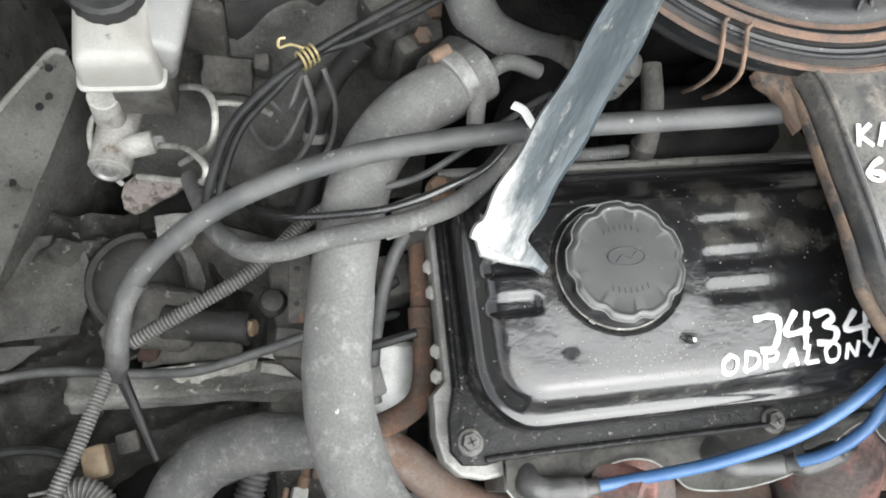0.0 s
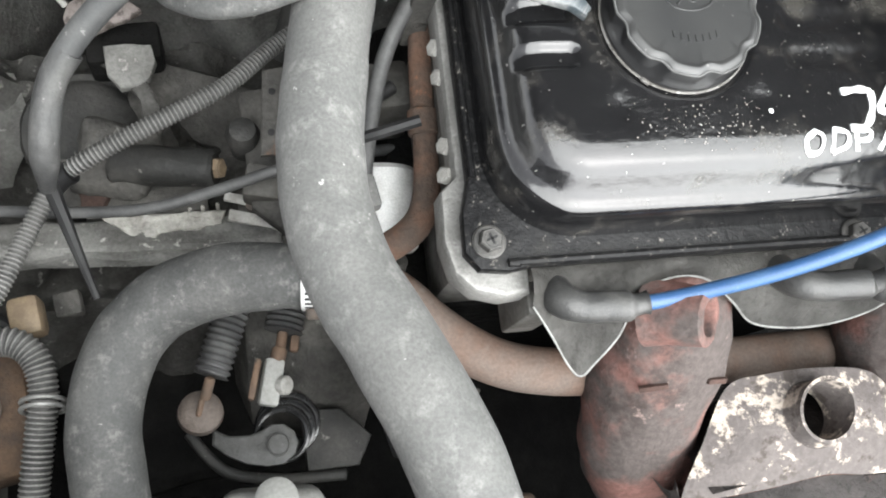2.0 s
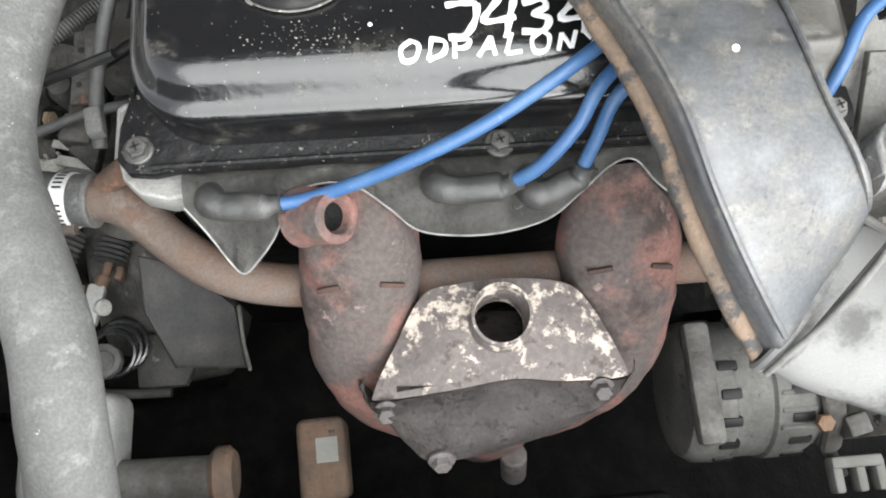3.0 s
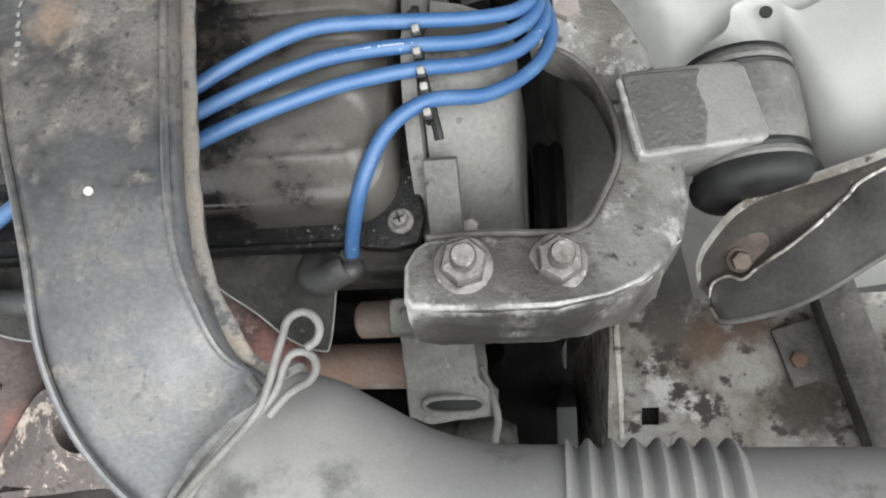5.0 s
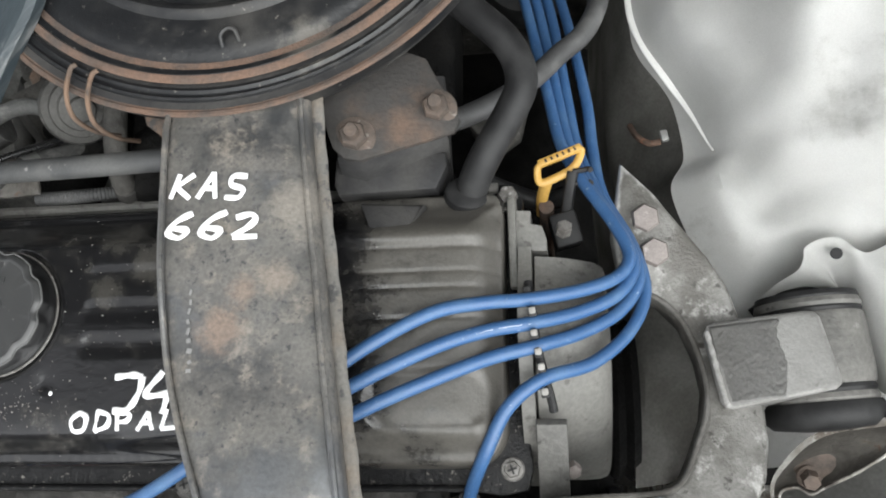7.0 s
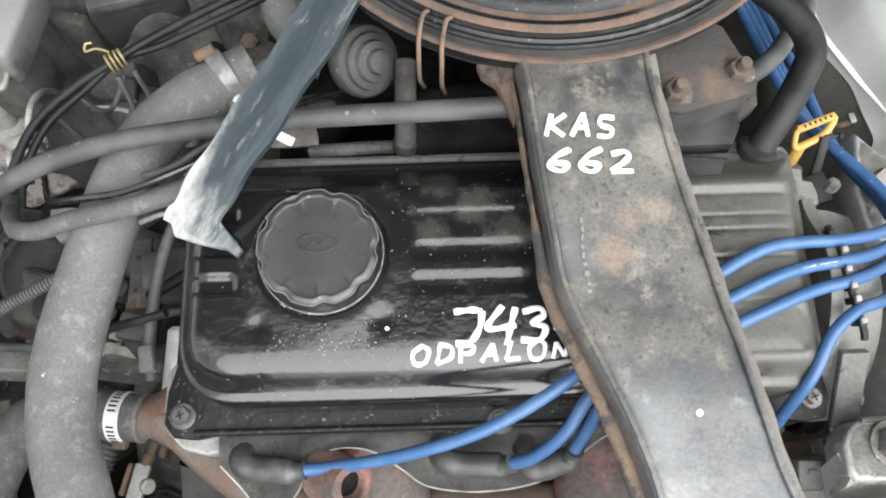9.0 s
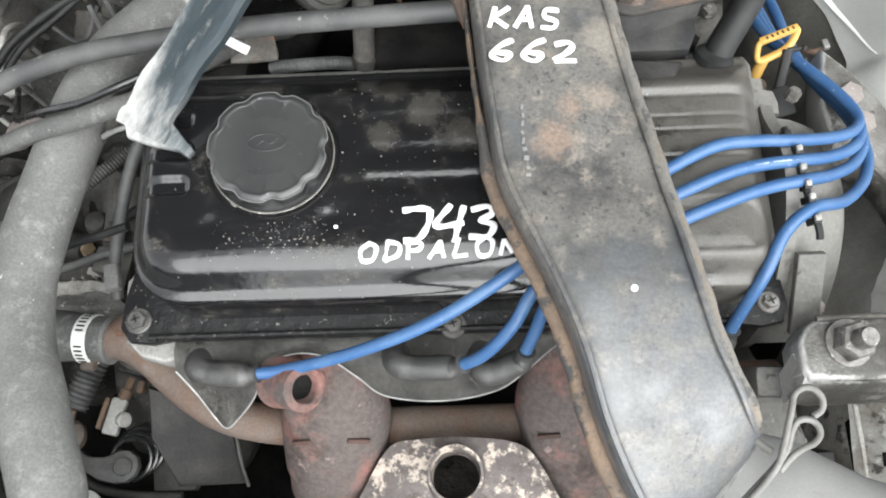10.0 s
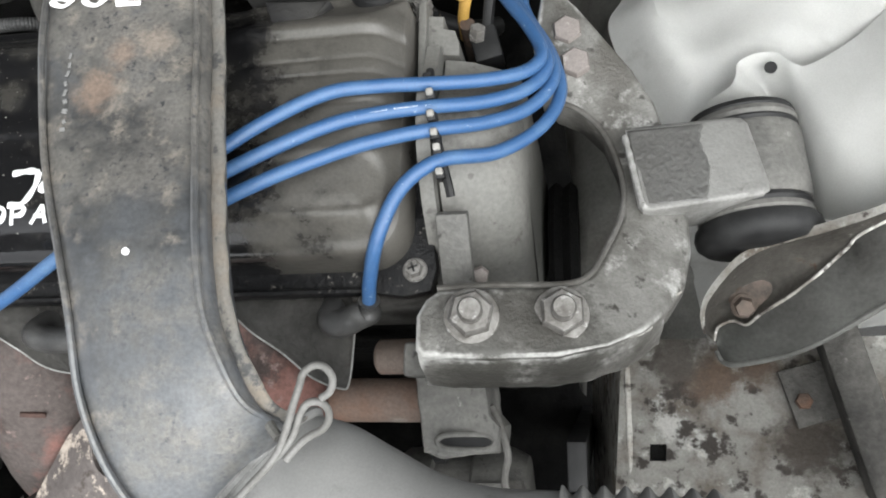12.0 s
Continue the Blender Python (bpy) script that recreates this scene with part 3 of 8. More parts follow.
def finish(name, bm, mat, sharp=38):
    bmesh.ops.recalc_face_normals(bm, faces=bm.faces)
    me = bpy.data.meshes.new(name)
    bm.to_mesh(me)
    bm.free()
    for p in me.polygons:
        p.use_smooth = True
    me.set_sharp_from_angle(angle=radians(sharp))
    for m in (mat if isinstance(mat, (list, tuple)) else (mat,)):
        me.materials.append(M[m])
    return new(name, me)


def part(name, bm, mat, parent, label="", sharp=38):
    ob = finish(name, bm, mat, sharp)
    ob.parent = parent
    if parent.name in BASE:
        ob.matrix_parent_inverse = Matrix.Translation(-BASE[parent.name])
    if label:
        ob["label"] = label
    return ob


def solid(name, bm, mat, label, category, group="", kind="", sharp=38):
    return tagged(finish(name, bm, mat, sharp), label, category, group, kind)


def spline(pts, per=8, closed=False):
    p = [Vector(q) for q in pts]
    if closed:
        p = [p[-1]] + p + [p[0], p[1]]
    else:
        p = [2 * p[0] - p[1]] + p + [2 * p[-1] - p[-2]]
    out = []
    for i in range(1, len(p) - 2):
        a, b, c, d = p[i - 1:i + 3]
        for k in range(per):
            t = k / per
            out.append(0.5 * ((2 * b) + (c - a) * t + (2 * a - 5 * b + 4 * c - d) * t * t + (3 * b - a - 3 * c + d) * t ** 3))
    if not closed:
        out.append(p[-2])
    return out


def rings_mesh(bm, rings, closed=True, cap=True, loop=False):
    vs = [[bm.verts.new(p) for p in r] for r in rings]
    n = len(vs[0])
    pairs = list(zip(vs[:-1], vs[1:])) + ([(vs[-1], vs[0])] if loop else [])
    for a, b in pairs:
        for i in range(n if closed else n - 1):
            j = (i + 1) % n
            bm.faces.new((a[i], a[j], b[j], b[i]))
    if cap and closed and not loop:
        bm.faces.new(vs[0][::-1])
        bm.faces.new(vs[-1])
    return vs


def tube(bm, pts, r, sides=14, rfun=None, cap=True, flat=1.0, loop=False, wobble=0.0):
    """A round bar along points; rfun(distance, share of the length) scales the radius; flat squashes it."""
    pts = [Vector(p) for p in pts]
    n = len(pts)
    tang = [((pts[(i + 1) % n] - pts[i - 1]) if loop else (pts[min(i + 1, n - 1)] - pts[max(i - 1, 0)])).normalized() for i in range(n)]
    up = Vector((0, 0, 1)) if abs(tang[0].z) < 0.9 else Vector((0, 1, 0))
    side = tang[0].cross(up).normalized()
    rings, run, total = [], 0.0, sum((b - a).length for a, b in zip(pts[:-1], pts[1:]))
    for i, (p, t) in enumerate(zip(pts, tang)):
        if i:
            run += (p - pts[i - 1]).length
        side = (side - t * side.dot(t)).normalized()
        top = side.cross(t).normalized()
        k = r * (rfun(run, run / total) if rfun else 1.0)
        ring = []
        for j in range(sides):
            a = 2 * math.pi * j / sides
            q = p + side * (math.cos(a) * k) + top * (math.sin(a) * k * flat)
            if wobble:
                q += (q - p) * (wobble * noise.noise(q * 60))
            ring.append(q)
        rings.append(ring)
    rings_mesh(bm, rings, cap=cap, loop=loop)
    return bm


def hose_bm(pts, r, per=10, sides=16, **kw):
    return tube(bmesh.new(), spline(pts, per), r, sides, **kw)


def ribbed_bm(pts, r, pitch=0.004, depth=0.16, sides=14, fineness=4):
    """A corrugated tube: rings at every pitch."""
    p = spline(pts, 12)
    length = sum((b - a).length for a, b in zip(p[:-1], p[1:]))
    n = max(8, int(length / pitch * fineness))
    out, acc, i, step_ = [p[0]], 0.0, 0, length / n
    for k in range(1, n):
        want = k * step_
        while i < len(p) - 2 and acc + (p[i + 1] - p[i]).length < want:
            acc += (p[i + 1] - p[i]).length
            i += 1
        s = (want - acc) / max(1e-9, (p[i + 1] - p[i]).length)
        out.append(p[i].lerp(p[i + 1], min(1, s)))
    return tube(bmesh.new(), out, r, sides, rfun=lambda d, s: 1 + depth * (0.5 + 0.5 * math.cos(2 * math.pi * d / pitch)) - depth / 2)


def box(bm, size, m=None, bevel=0.0015, seg=2, taper=1.0):
    m = m or Matrix()
    made = bmesh.ops.create_cube(bm, size=1.0)["verts"]
    for v in made:
        k = taper if v.co.z > 0 else 1.0
        v.co = m @ Vector((v.co.x * size[0] * k, v.co.y * size[1] * k, v.co.z * size[2]))
    if bevel > 0:
        vs = set(made)
        es = [e for e in bm.edges if e.verts[0] in vs and e.verts[1] in vs]
        bmesh.ops.bevel(bm, geom=es, offset=bevel, segments=seg, profile=0.5, affect="EDGES")
    return bm


def box_bm(size, at, turn=(0, 0, 0), bevel=0.0015, seg=2, taper=1.0):
    return box(bmesh.new(), size, pose(*at, *turn), bevel, seg, taper)


def rough(bm, amount=0.0025, scale=60.0, cuts=5, seed=0.0):
    """Cakes a casting with dirt: finer faces, pushed in and out."""
    bmesh.ops.subdivide_edges(bm, edges=[e for e in bm.edges if e.calc_length() > 0.009], cuts=cuts, use_grid_fill=True)
    bm.normal_update()
    for v in bm.verts:
        q = v.co * scale
        v.co += v.normal * amount * (noise.noise(q + Vector((seed, 0, 0))) + 0.5 * noise.noise(q * 2.7))
    return bm


def lathe(bm, profile, m=None, steps=40, wave=None):
    m = m or Matrix()
    rings = []
    for r, z in profile:
        ring = []
        for i in range(steps):
            a = 2 * math.pi * i / steps
            k = r * (wave(a, r, z) if wave else 1.0)
            ring.append(m @ Vector((k * math.cos(a), k * math.sin(a), z)))
        rings.append(ring)
    rings_mesh(bm, rings)
    return bm


def lathe_bm(profile, at=(0, 0, 0), turn=(0, 0, 0), steps=40, wave=None):
    return lathe(bmesh.new(), profile, pose(*at, *turn), steps, wave)


def along(a, b):
    """The pose at a whose z axis points to b."""
    a, b = Vector(a), Vector(b)
    return Matrix.Translation(a) @ (b - a).to_track_quat("Z", "Y").to_matrix().to_4x4()


def rod_bm(a, b, r, sides=20, bevel=0.001, r2=None):
    h = (Vector(b) - Vector(a)).length
    r2 = r if r2 is None else r2
    return lathe(bmesh.new(), [(r - bevel, 0), (r, bevel), (r2, h - bevel), (r2 - bevel, h)], along(a, b), sides)


def prism_bm(outline, drop, bevel=0.0015, seg=2):
    """A plate: an outline of points, pushed by drop, with rounded edges."""
    bm = bmesh.new()
    top = [bm.verts.new(p) for p in outline]
    f = bm.faces.new(top)
    r = bmesh.ops.extrude_face_region(bm, geom=[f])
    for v in r["geom"]:
        if isinstance(v, bmesh.types.BMVert):
            v.co += Vector(drop)
    if bevel:
        es = [e for e in bm.edges if len(e.link_faces) == 2 and e.calc_face_angle(0) > 0.6]
        bmesh.ops.bevel(bm, geom=es, offset=bevel, segments=seg, profile=0.5, affect="EDGES")
    bmesh.ops.triangulate(bm, faces=[f for f in bm.faces if len(f.verts) > 4])
    return bm


def sheet_bm(f, nu, nv, thick):
    """A sheet of the surface f(u, v), u and v from 0 to 1, with thickness."""
    bm = bmesh.new()
    g = [[bm.verts.new(f(i / nu, j / nv)) for j in range(nv + 1)] for i in range(nu + 1)]
    for i in range(nu):
        for j in range(nv):
            bm.faces.new((g[i][j], g[i + 1][j], g[i + 1][j + 1], g[i][j + 1]))
    bmesh.ops.solidify(bm, geom=bm.faces[:], thickness=thick)
    return bm


def hexagon(r, h, chamfer=0.12):
    """The profile rings of a hexagonal head on z, as a bmesh."""
    bm = bmesh.new()
    rings = []
    for k, z in ((1, 0), (1, h * 0.85), (1 - chamfer, h)):
        rings.append([Vector((r * k * math.cos(math.pi / 3 * i), r * k * math.sin(math.pi / 3 * i), z)) for i in range(6)])
    rings_mesh(bm, rings)
    return bm


def moved(bm, m):
    bm.transform(m)
    return bm


def bolt(parent, at, axis, r=0.006, h=0.006, washer=0.0, stud=0.0, mat="bolt_steel", name="bolt", spin=0.0, label=""):
    """A hexagonal head, with a washer and a stud where they show."""
    a = Vector(at)
    m = along(a, a + Vector(axis)) @ pose(0, 0, 0, 0, 0, spin)
    bm = hexagon(r, h)
    bm.transform(Matrix.Translation((0, 0, 0.002 if washer else 0)))
    if washer:
        lathe(bm, [(washer * 0.95, 0), (washer, 0.0008), (washer * 0.97, 0.002), (r * 0.8, 0.0032)], None, 24)
    if stud:
        lathe(bm, [(stud, h * 0.6), (stud, h * 1.9), (stud * 0.85, h * 2.1)], None, 14)
    else:
        lathe(bm, [(r * 0.62, h * 0.9), (r * 0.6, h * 1.08), (r * 0.4, h * 1.1)], None, 14)
    bm.transform(m)
    return part(name, bm, mat, parent, label)


def smooth(a, b, x):
    t = min(1.0, max(0.0, (x - a) / (b - a)))
    return t * t * (3 - 2 * t)


def round_box(x, y, cx, cy, hx, hy, r):
    """Signed distance to a rounded rectangle, negative inside."""
    qx, qy = abs(x - cx) - hx + r, abs(y - cy) - hy + r
    return math.hypot(max(qx, 0), max(qy, 0)) + min(max(qx, qy), 0) - r


def strokes_bm(text_strokes, place, w):
    """Brush strokes: each a list of (u, v), laid by place(u, v) on a surface."""
    bm = bmesh.new()
    for s in text_strokes:
        pts = spline([(u, v, 0) for u, v in s], 6) if len(s) > 2 else [Vector((*s[0], 0)), Vector((*s[1], 0))]
        tube(bm, [place(p.x, p.y) for p in pts], w, 8, rfun=lambda d, k: 1.0 + 0.18 * math.sin(k * 7 + d * 300), flat=0.3)
    return bm


GLYPH = {
    "7": [[(0.0, 0.95), (0.45, 1.0), (0.75, 0.95)], [(0.75, 0.95), (0.72, 0.5), (0.5, 0.05), (0.1, 0.0)]],
    "4": [[(0.35, 1.0), (0.0, 0.4), (0.75, 0.45)], [(0.7, 0.95), (0.6, 0.4), (0.55, -0.1)]],
    "3": [[(0.05, 0.9), (0.5, 1.0), (0.6, 0.75), (0.3, 0.55), (0.65, 0.4), (0.5, 0.05), (0.0, 0.05)]],
    "O": [[(0.4, 1.0), (0.05, 0.6), (0.15, 0.05), (0.55, 0.1), (0.65, 0.7), (0.35, 1.0)]],
    "D": [[(0.15, 1.0), (0.1, 0.0)], [(0.1, 0.95), (0.6, 0.75), (0.6, 0.25), (0.1, 0.0)]],
    "P": [[(0.1, 1.0), (0.1, 0.0)], [(0.1, 0.95), (0.6, 0.85), (0.5, 0.5), (0.1, 0.45)]],
    "A": [[(0.0, 0.0), (0.35, 1.0)], [(0.35, 1.0), (0.6, 0.0)], [(0.1, 0.4), (0.55, 0.4)]],
    "L": [[(0.2, 1.0), (0.05, 0.05)], [(0.05, 0.05), (0.6, 0.1)]],
    "N": [[(0.05, 0.0), (0.1, 0.9)], [(0.1, 0.9), (0.5, 0.1)], [(0.5, 0.1), (0.6, 1.0)]],
    "Y": [[(0.0, 1.0), (0.3, 0.5)], [(0.65, 1.0), (0.2, 0.0)]],
    "K": [[(0.15, 1.0), (0.0, 0.0)], [(0.65, 1.0), (0.1, 0.5)], [(0.1, 0.5), (0.65, 0.0)]],
    "S": [[(0.65, 0.95), (0.2, 0.95), (0.15, 0.6), (0.55, 0.4), (0.45, 0.05), (0.0, 0.05)]],
    "6": [[(0.6, 1.0), (0.2, 0.65), (0.05, 0.2), (0.4, 0.0), (0.55, 0.3), (0.1, 0.4)]],
    "2": [[(0.05, 0.85), (0.45, 1.0), (0.55, 0.7), (0.05, 0.05)], [(0.05, 0.05), (0.7, 0.1)]],
}


def writing(word, a, b, height, surface, w, parent, label):
    """Hand-painted characters from a to b (plan points of the baseline), laid on surface(x, y)."""
    a, b = Vector((*a, 0)), Vector((*b, 0))
    ex = (b - a) / len(word)
    ey = Vector((-ex.y, ex.x, 0)).normalized() * height

    def place(u, v):
        q = a + ex * u + ey * v
        return Vector((q.x, q.y, surface(q.x, q.y) + 0.0004))
    for i, ch in enumerate(word):
        tilt = 0.10 + 0.05 * math.sin(i * 2.3)
        strokes = [[(i + u * 1.1 + tilt * v, v * (1 + 0.08 * math.sin(i * 1.7))) for u, v in s] for s in GLYPH[ch]]
        part("painted_character", strokes_bm(strokes, place, w), "marker", parent, label if i == 0 else "")


# ---- the setting ----
bm = bmesh.new()
bmesh.ops.create_grid(bm, x_segments=8, y_segments=8, size=60, matrix=Matrix.Translation((0, 0, -0.78)))
solid("ground", bm, "asphalt", "dark grey asphalt under the open engine bay", "ground", kind="structure")


WING = spline([(0.430, 0.52, -0.05), (0.438, 0.40, -0.05), (0.447, 0.305, -0.05), (0.452, 0.279, -0.05), (0.473, 0.241, -0.05), (0.477, 0.200, -0.05), (0.467, 0.175, -0.05), (0.482, 0.130, -0.055), (0.499, 0.095, -0.06), (0.515, 0.060, -0.075), (0.53, 0.0, -0.11)], 10)


def inner_fender(u, v):
    """The bright inner wing: from its lower edge (v = 0) out to the wing's top (v = 1), along the edge by u."""
    k = u * (len(WING) - 1)
    i = min(int(k), len(WING) - 2)
    e = WING[i].lerp(WING[i + 1], k - i)
    run = 0.34 * v
    high = smooth(0.13, 0.27, e.y)
    x, y = e.x + run, e.y + 0.10 * run * (1 - high)
    z = e.z - 0.022 * (1 - smooth(0, 0.09, v)) + run * (0.10 + 0.34 * high)
    z += 0.012 * math.exp(-((x - 0.53 - 0.25 * (y - 0.2)) / 0.022) ** 2) * high
    z -= 0.010 * math.exp(-((x - 0.495 + 0.65 * (y - 0.2)) / 0.016) ** 2) * smooth(0.12, 0.2, y)
    z += 0.010 * noise.noise(Vector((x * 11, y * 11, 0.3))) * smooth(0, 0.12, v)
    z += (0.006 * abs(noise.noise(Vector((x * 24 + y * 9, y * 15 - x * 6, 1.7)))) + 0.002 * noise.noise(Vector((x * 45, y * 45, 4.1)))) * smooth(0, 0.10, v)
    z -= 0.03 * smooth(0.15, 0.09, y) * smooth(0.0, 0.1, v) + 0.09 * smooth(0.095, 0.045, y)
    return Vector((x, y, z))


solid("inner_wing", sheet_bm(inner_fender, 110, 50, -0.002), "silver_paint", "silver-white painted inner wing panel with scratches", "body panel", kind="structure")


BEAD = [(0.4475, 0.330), (0.4490, 0.305), (0.4555, 0.283), (0.4665, 0.262), (0.4775, 0.243), (0.4850, 0.226), (0.4910, 0.208), (0.4940, 0.199)]


def wing_top(x, y):
    """Height of the inner wing near its edge."""
    u = min((i / 200 for i in range(201)), key=lambda k: abs(inner_fender(k, 0.0).y - y))
    return inner_fender(u, max(0.0, (x - inner_fender(u, 0.0).x) / 0.34)).z


solid("wing_fold", tube(bmesh.new(), spline([(x, y, wing_top(x, y) + 0.001) for x, y in BEAD], 8), 0.0030, 12, flat=0.35, rfun=lambda d, k: 1.0 - 0.75 * smooth(0.55, 1.0, k)), "silver_paint", "raised folded bead along the silver wing panel's edge", "body panel", kind="structure")


def chassis(u, v):
    e = inner_fender(u, 0.0)
    low = Vector((0.436 - 0.006 * math.sin(u * 6), e.y - 0.012, -0.135))
    if v < 0.3:
        return e.lerp(low, smooth(0, 0.3, v)) + Vector((0.002, 0, -0.001))
    return low + Vector((0.004 * math.sin((v - 0.3) * 9), 0, -0.40 * (v - 0.3)))


solid("chassis_wall", sheet_bm(chassis, 60, 16, -0.003), "chassis_dark", "dirty grey lower chassis wall beside the engine", "body panel", kind="structure")
bm = sheet_bm(lambda u, v: Vector((-0.34 + 0.02 * math.sin(v * 5), -0.4 + 1.0 * u, -0.62 + 0.62 * v)), 16, 10, -0.003)
solid("wall_left", bm, "apron", "grimy grey inner wall of the engine bay", "body panel", kind="structure")
bm = sheet_bm(lambda u, v: Vector((-0.4 + 1.2 * u, 0.50 + 0.02 * math.sin(u * 14), -0.62 + 0.75 * v)), 30, 10, 0.003)
solid("firewall", bm, "grime", "dark grimy bulkhead behind the engine", "body panel", kind="structure")
# added out of view to keep front light off the low parts
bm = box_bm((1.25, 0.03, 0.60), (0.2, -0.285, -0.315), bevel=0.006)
solid("front_shade_panel", bm, "cast_dark", "dark unseen front panel, raised to shade the depths of the bay", "body panel", kind="structure")
# unseen blocker that casts shade over the bending hose at the left
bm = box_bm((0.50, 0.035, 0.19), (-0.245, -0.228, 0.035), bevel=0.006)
solid("left_shade_panel", bm, "cast_dark", "plain unseen panel added to shade the front left of the bay", "body panel", kind="structure")
# added floor, near black in place of the shade below the engine
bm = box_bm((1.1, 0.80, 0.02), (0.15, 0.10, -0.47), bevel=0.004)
solid("undertray", bm, "cast_dark", "near-black tray added below the engine to stand for the dark depths", "undertray", kind="structure")
bm = sheet_bm(lambda u, v: Vector((-0.80 + 2.0 * u, 0.62 - 0.42 * v, 0.15 + 0.87 * v + 0.03 * math.sin(math.pi * v))), 10, 10, 0.004)
solid("bonnet", bm, "bonnet_paint", "raised bonnet standing open behind the engine", "bonnet", kind="structure")

# frame rail with a square hole at the front corner
rail = thing("frame_rail", (0.53, -0.06, -0.20), "grey painted frame rail with rust and flaking paint", "frame rail")


def rail_top(u, v):
    x, y = 0.456 + 0.26 * u + 0.012 * v * (1 - u), -0.16 + 0.15 * v
    return Vector((x, y, -0.141 + 0.0015 * noise.noise(Vector((x * 50, y * 50, 0))) - 0.004 * smooth(0.12, 0.0, u)))


bm = bmesh.new()
nx, ny = 52, 30
grid = [[bm.verts.new(rail_top(i / nx, j / ny)) for j in range(ny + 1)] for i in range(nx + 1)]
for i in range(nx):
    for j in range(ny):
        c = (grid[i][j].co + grid[i + 1][j + 1].co) / 2
        if abs(c.x - 0.4885) < 0.0045 and abs(c.y + 0.0800) < 0.0049:
            continue
        bm.faces.new((grid[i][j], grid[i + 1][j], grid[i + 1][j + 1], grid[i][j + 1]))
bmesh.ops.solidify(bm, geom=bm.faces[:], thickness=0.0025)
part("top_plate", bm, "rail_paint", rail)
part("side_plate", box_bm((0.004, 0.16, 0.24), (0.458, -0.085, -0.263), (0, 6, 0)), "rail_paint", rail)
# solid dark box added for the shade seen through the square hole
part("hole_shade_box", box_bm((0.05, 0.06, 0.05), (0.492, -0.080, -0.172), bevel=0.002), "cast_dark", rail, "near-black box for the shade behind the square hole")
part("bracket", box_bm((0.022, 0.10, 0.03), (0.600, -0.055, -0.122), (0, -8, 12), 0.003), "grime", rail, "dark bracket on the rail")
part("weld_plate", box_bm((0.03, 0.035, 0.004), (0.578, -0.045, -0.137), (0, 0, 15), 0.001), "grime", rail, "rusty weld patch")
bolt(rail, (0.572, -0.05, -0.135), (0, 0, 1), 0.005, 0.004, mat="rust")

# left apron with holes, seen behind the brake cylinder
apron = thing("apron_panel", (-0.27, 0.24, -0.35), "grey sheet metal strut apron with small holes", "body panel", kind="structure")


FOLD = spline([(-0.2392, 0.3130, -0.165), (-0.2709, 0.2508, -0.190), (-0.3027, 0.1929, -0.215), (-0.318, 0.160, -0.230), (-0.335, 0.10, -0.25)], 6)
CREST = spline([(-0.2467, 0.3307, -0.155), (-0.2573, 0.3324, -0.155), (-0.2716, 0.3195, -0.160), (-0.2969, 0.2918, -0.165), (-0.35, 0.23, -0.18)], 6)


def apron_face(u, v):
    """The pale outer face, from its raised crest to the fold."""
    p = CREST[min(int(u * (len(CREST) - 1)), len(CREST) - 1)].lerp(FOLD[min(int(u * (len(FOLD) - 1)), len(FOLD) - 1)], v)
    p.z += 0.006 * math.sin(math.pi * v) + 0.003 * noise.noise(p * 40)
    return p


def apron_inner(u, v):
    p = FOLD[min(int(u * (len(FOLD) - 1)), len(FOLD) - 1)].copy()
    return p + Vector((0.022 * v, 0.012 * v, -0.26 * v)) + Vector((0.004, 0.002, 0.0)) * noise.noise(Vector((p.y * 30, v * 9, 0)))


panel = part("panel", sheet_bm(apron_face, 24, 12, -0.002), "apron", apron)
part("inner_face", sheet_bm(apron_inner, 24, 14, -0.002), "bay_grey", apron, "dark inner face of the panel")
part("edge_bead", tube(bmesh.new(), CREST, 0.0026, 8), "apron", apron)
# dark discs put the shade inside the holes into colour
for q in ((-0.2602, 0.3202, -0.1585), (-0.2691, 0.2921, -0.1675), (-0.294, 0.2388, -0.189), (-0.262, 0.300, -0.166)):
    part("hole", lathe_bm([(0.0030, 0.0), (0.0032, 0.0014), (0.001, 0.0018)], q, (8, -20, 0), 14), "rubber_dark", panel, "small dark disc for the shade in a drilled hole")
part("lower_flange", sheet_bm(lambda u, v: Vector((-0.345 + (0.102 - 0.03 * abs(v - 0.5)) * u, 0.125 + 0.085 * v, -0.246 + 0.010 * u + 0.006 * math.sin(v * 3) + 0.004 * noise.noise(Vector((u * 5, v * 5, 0))))), 16, 12, -0.003), "bay_grey", apron)
part("lower_web", sheet_bm(lambda u, v: Vector((-0.345 + 0.100 * u, 0.120 - 0.10 * v, -0.250 - 0.06 * v + 0.008 * math.sin(u * 5))), 14, 10, -0.003), "bay_grey", apron)
# another disc coloured as a hole's shade; the flange is not cut
part("hole", lathe_bm([(0.0036, -0.001), (0.0036, 0.0010), (0.001, 0.0016)], (-0.2655, 0.189, -0.2335), steps=14), "rubber_dark", apron, "small dark disc for the shade in a drilled hole")

# bulkhead shelf behind the brake cylinder
def shelf(u, v):
    x = -0.215 + 0.26 * u
    p = Vector((x, 0.352 - 0.115 * v + 0.012 * math.sin(u * 9), -0.085 - 0.22 * v))
    return p + Vector((0, -1, 0.4)) * (0.012 * noise.noise(Vector((x * 22, v * 5, 0.7))) + 0.010 * smooth(0.02, -0.02, abs(v - 0.45) - 0.06) * smooth(0.2, 0.3, u))


solid("bulkhead_shelf", sheet_bm(shelf, 60, 44, 0.003), "bay_grey", "grimy grey folded bulkhead shelf with caked dirt", "body panel", kind="structure")

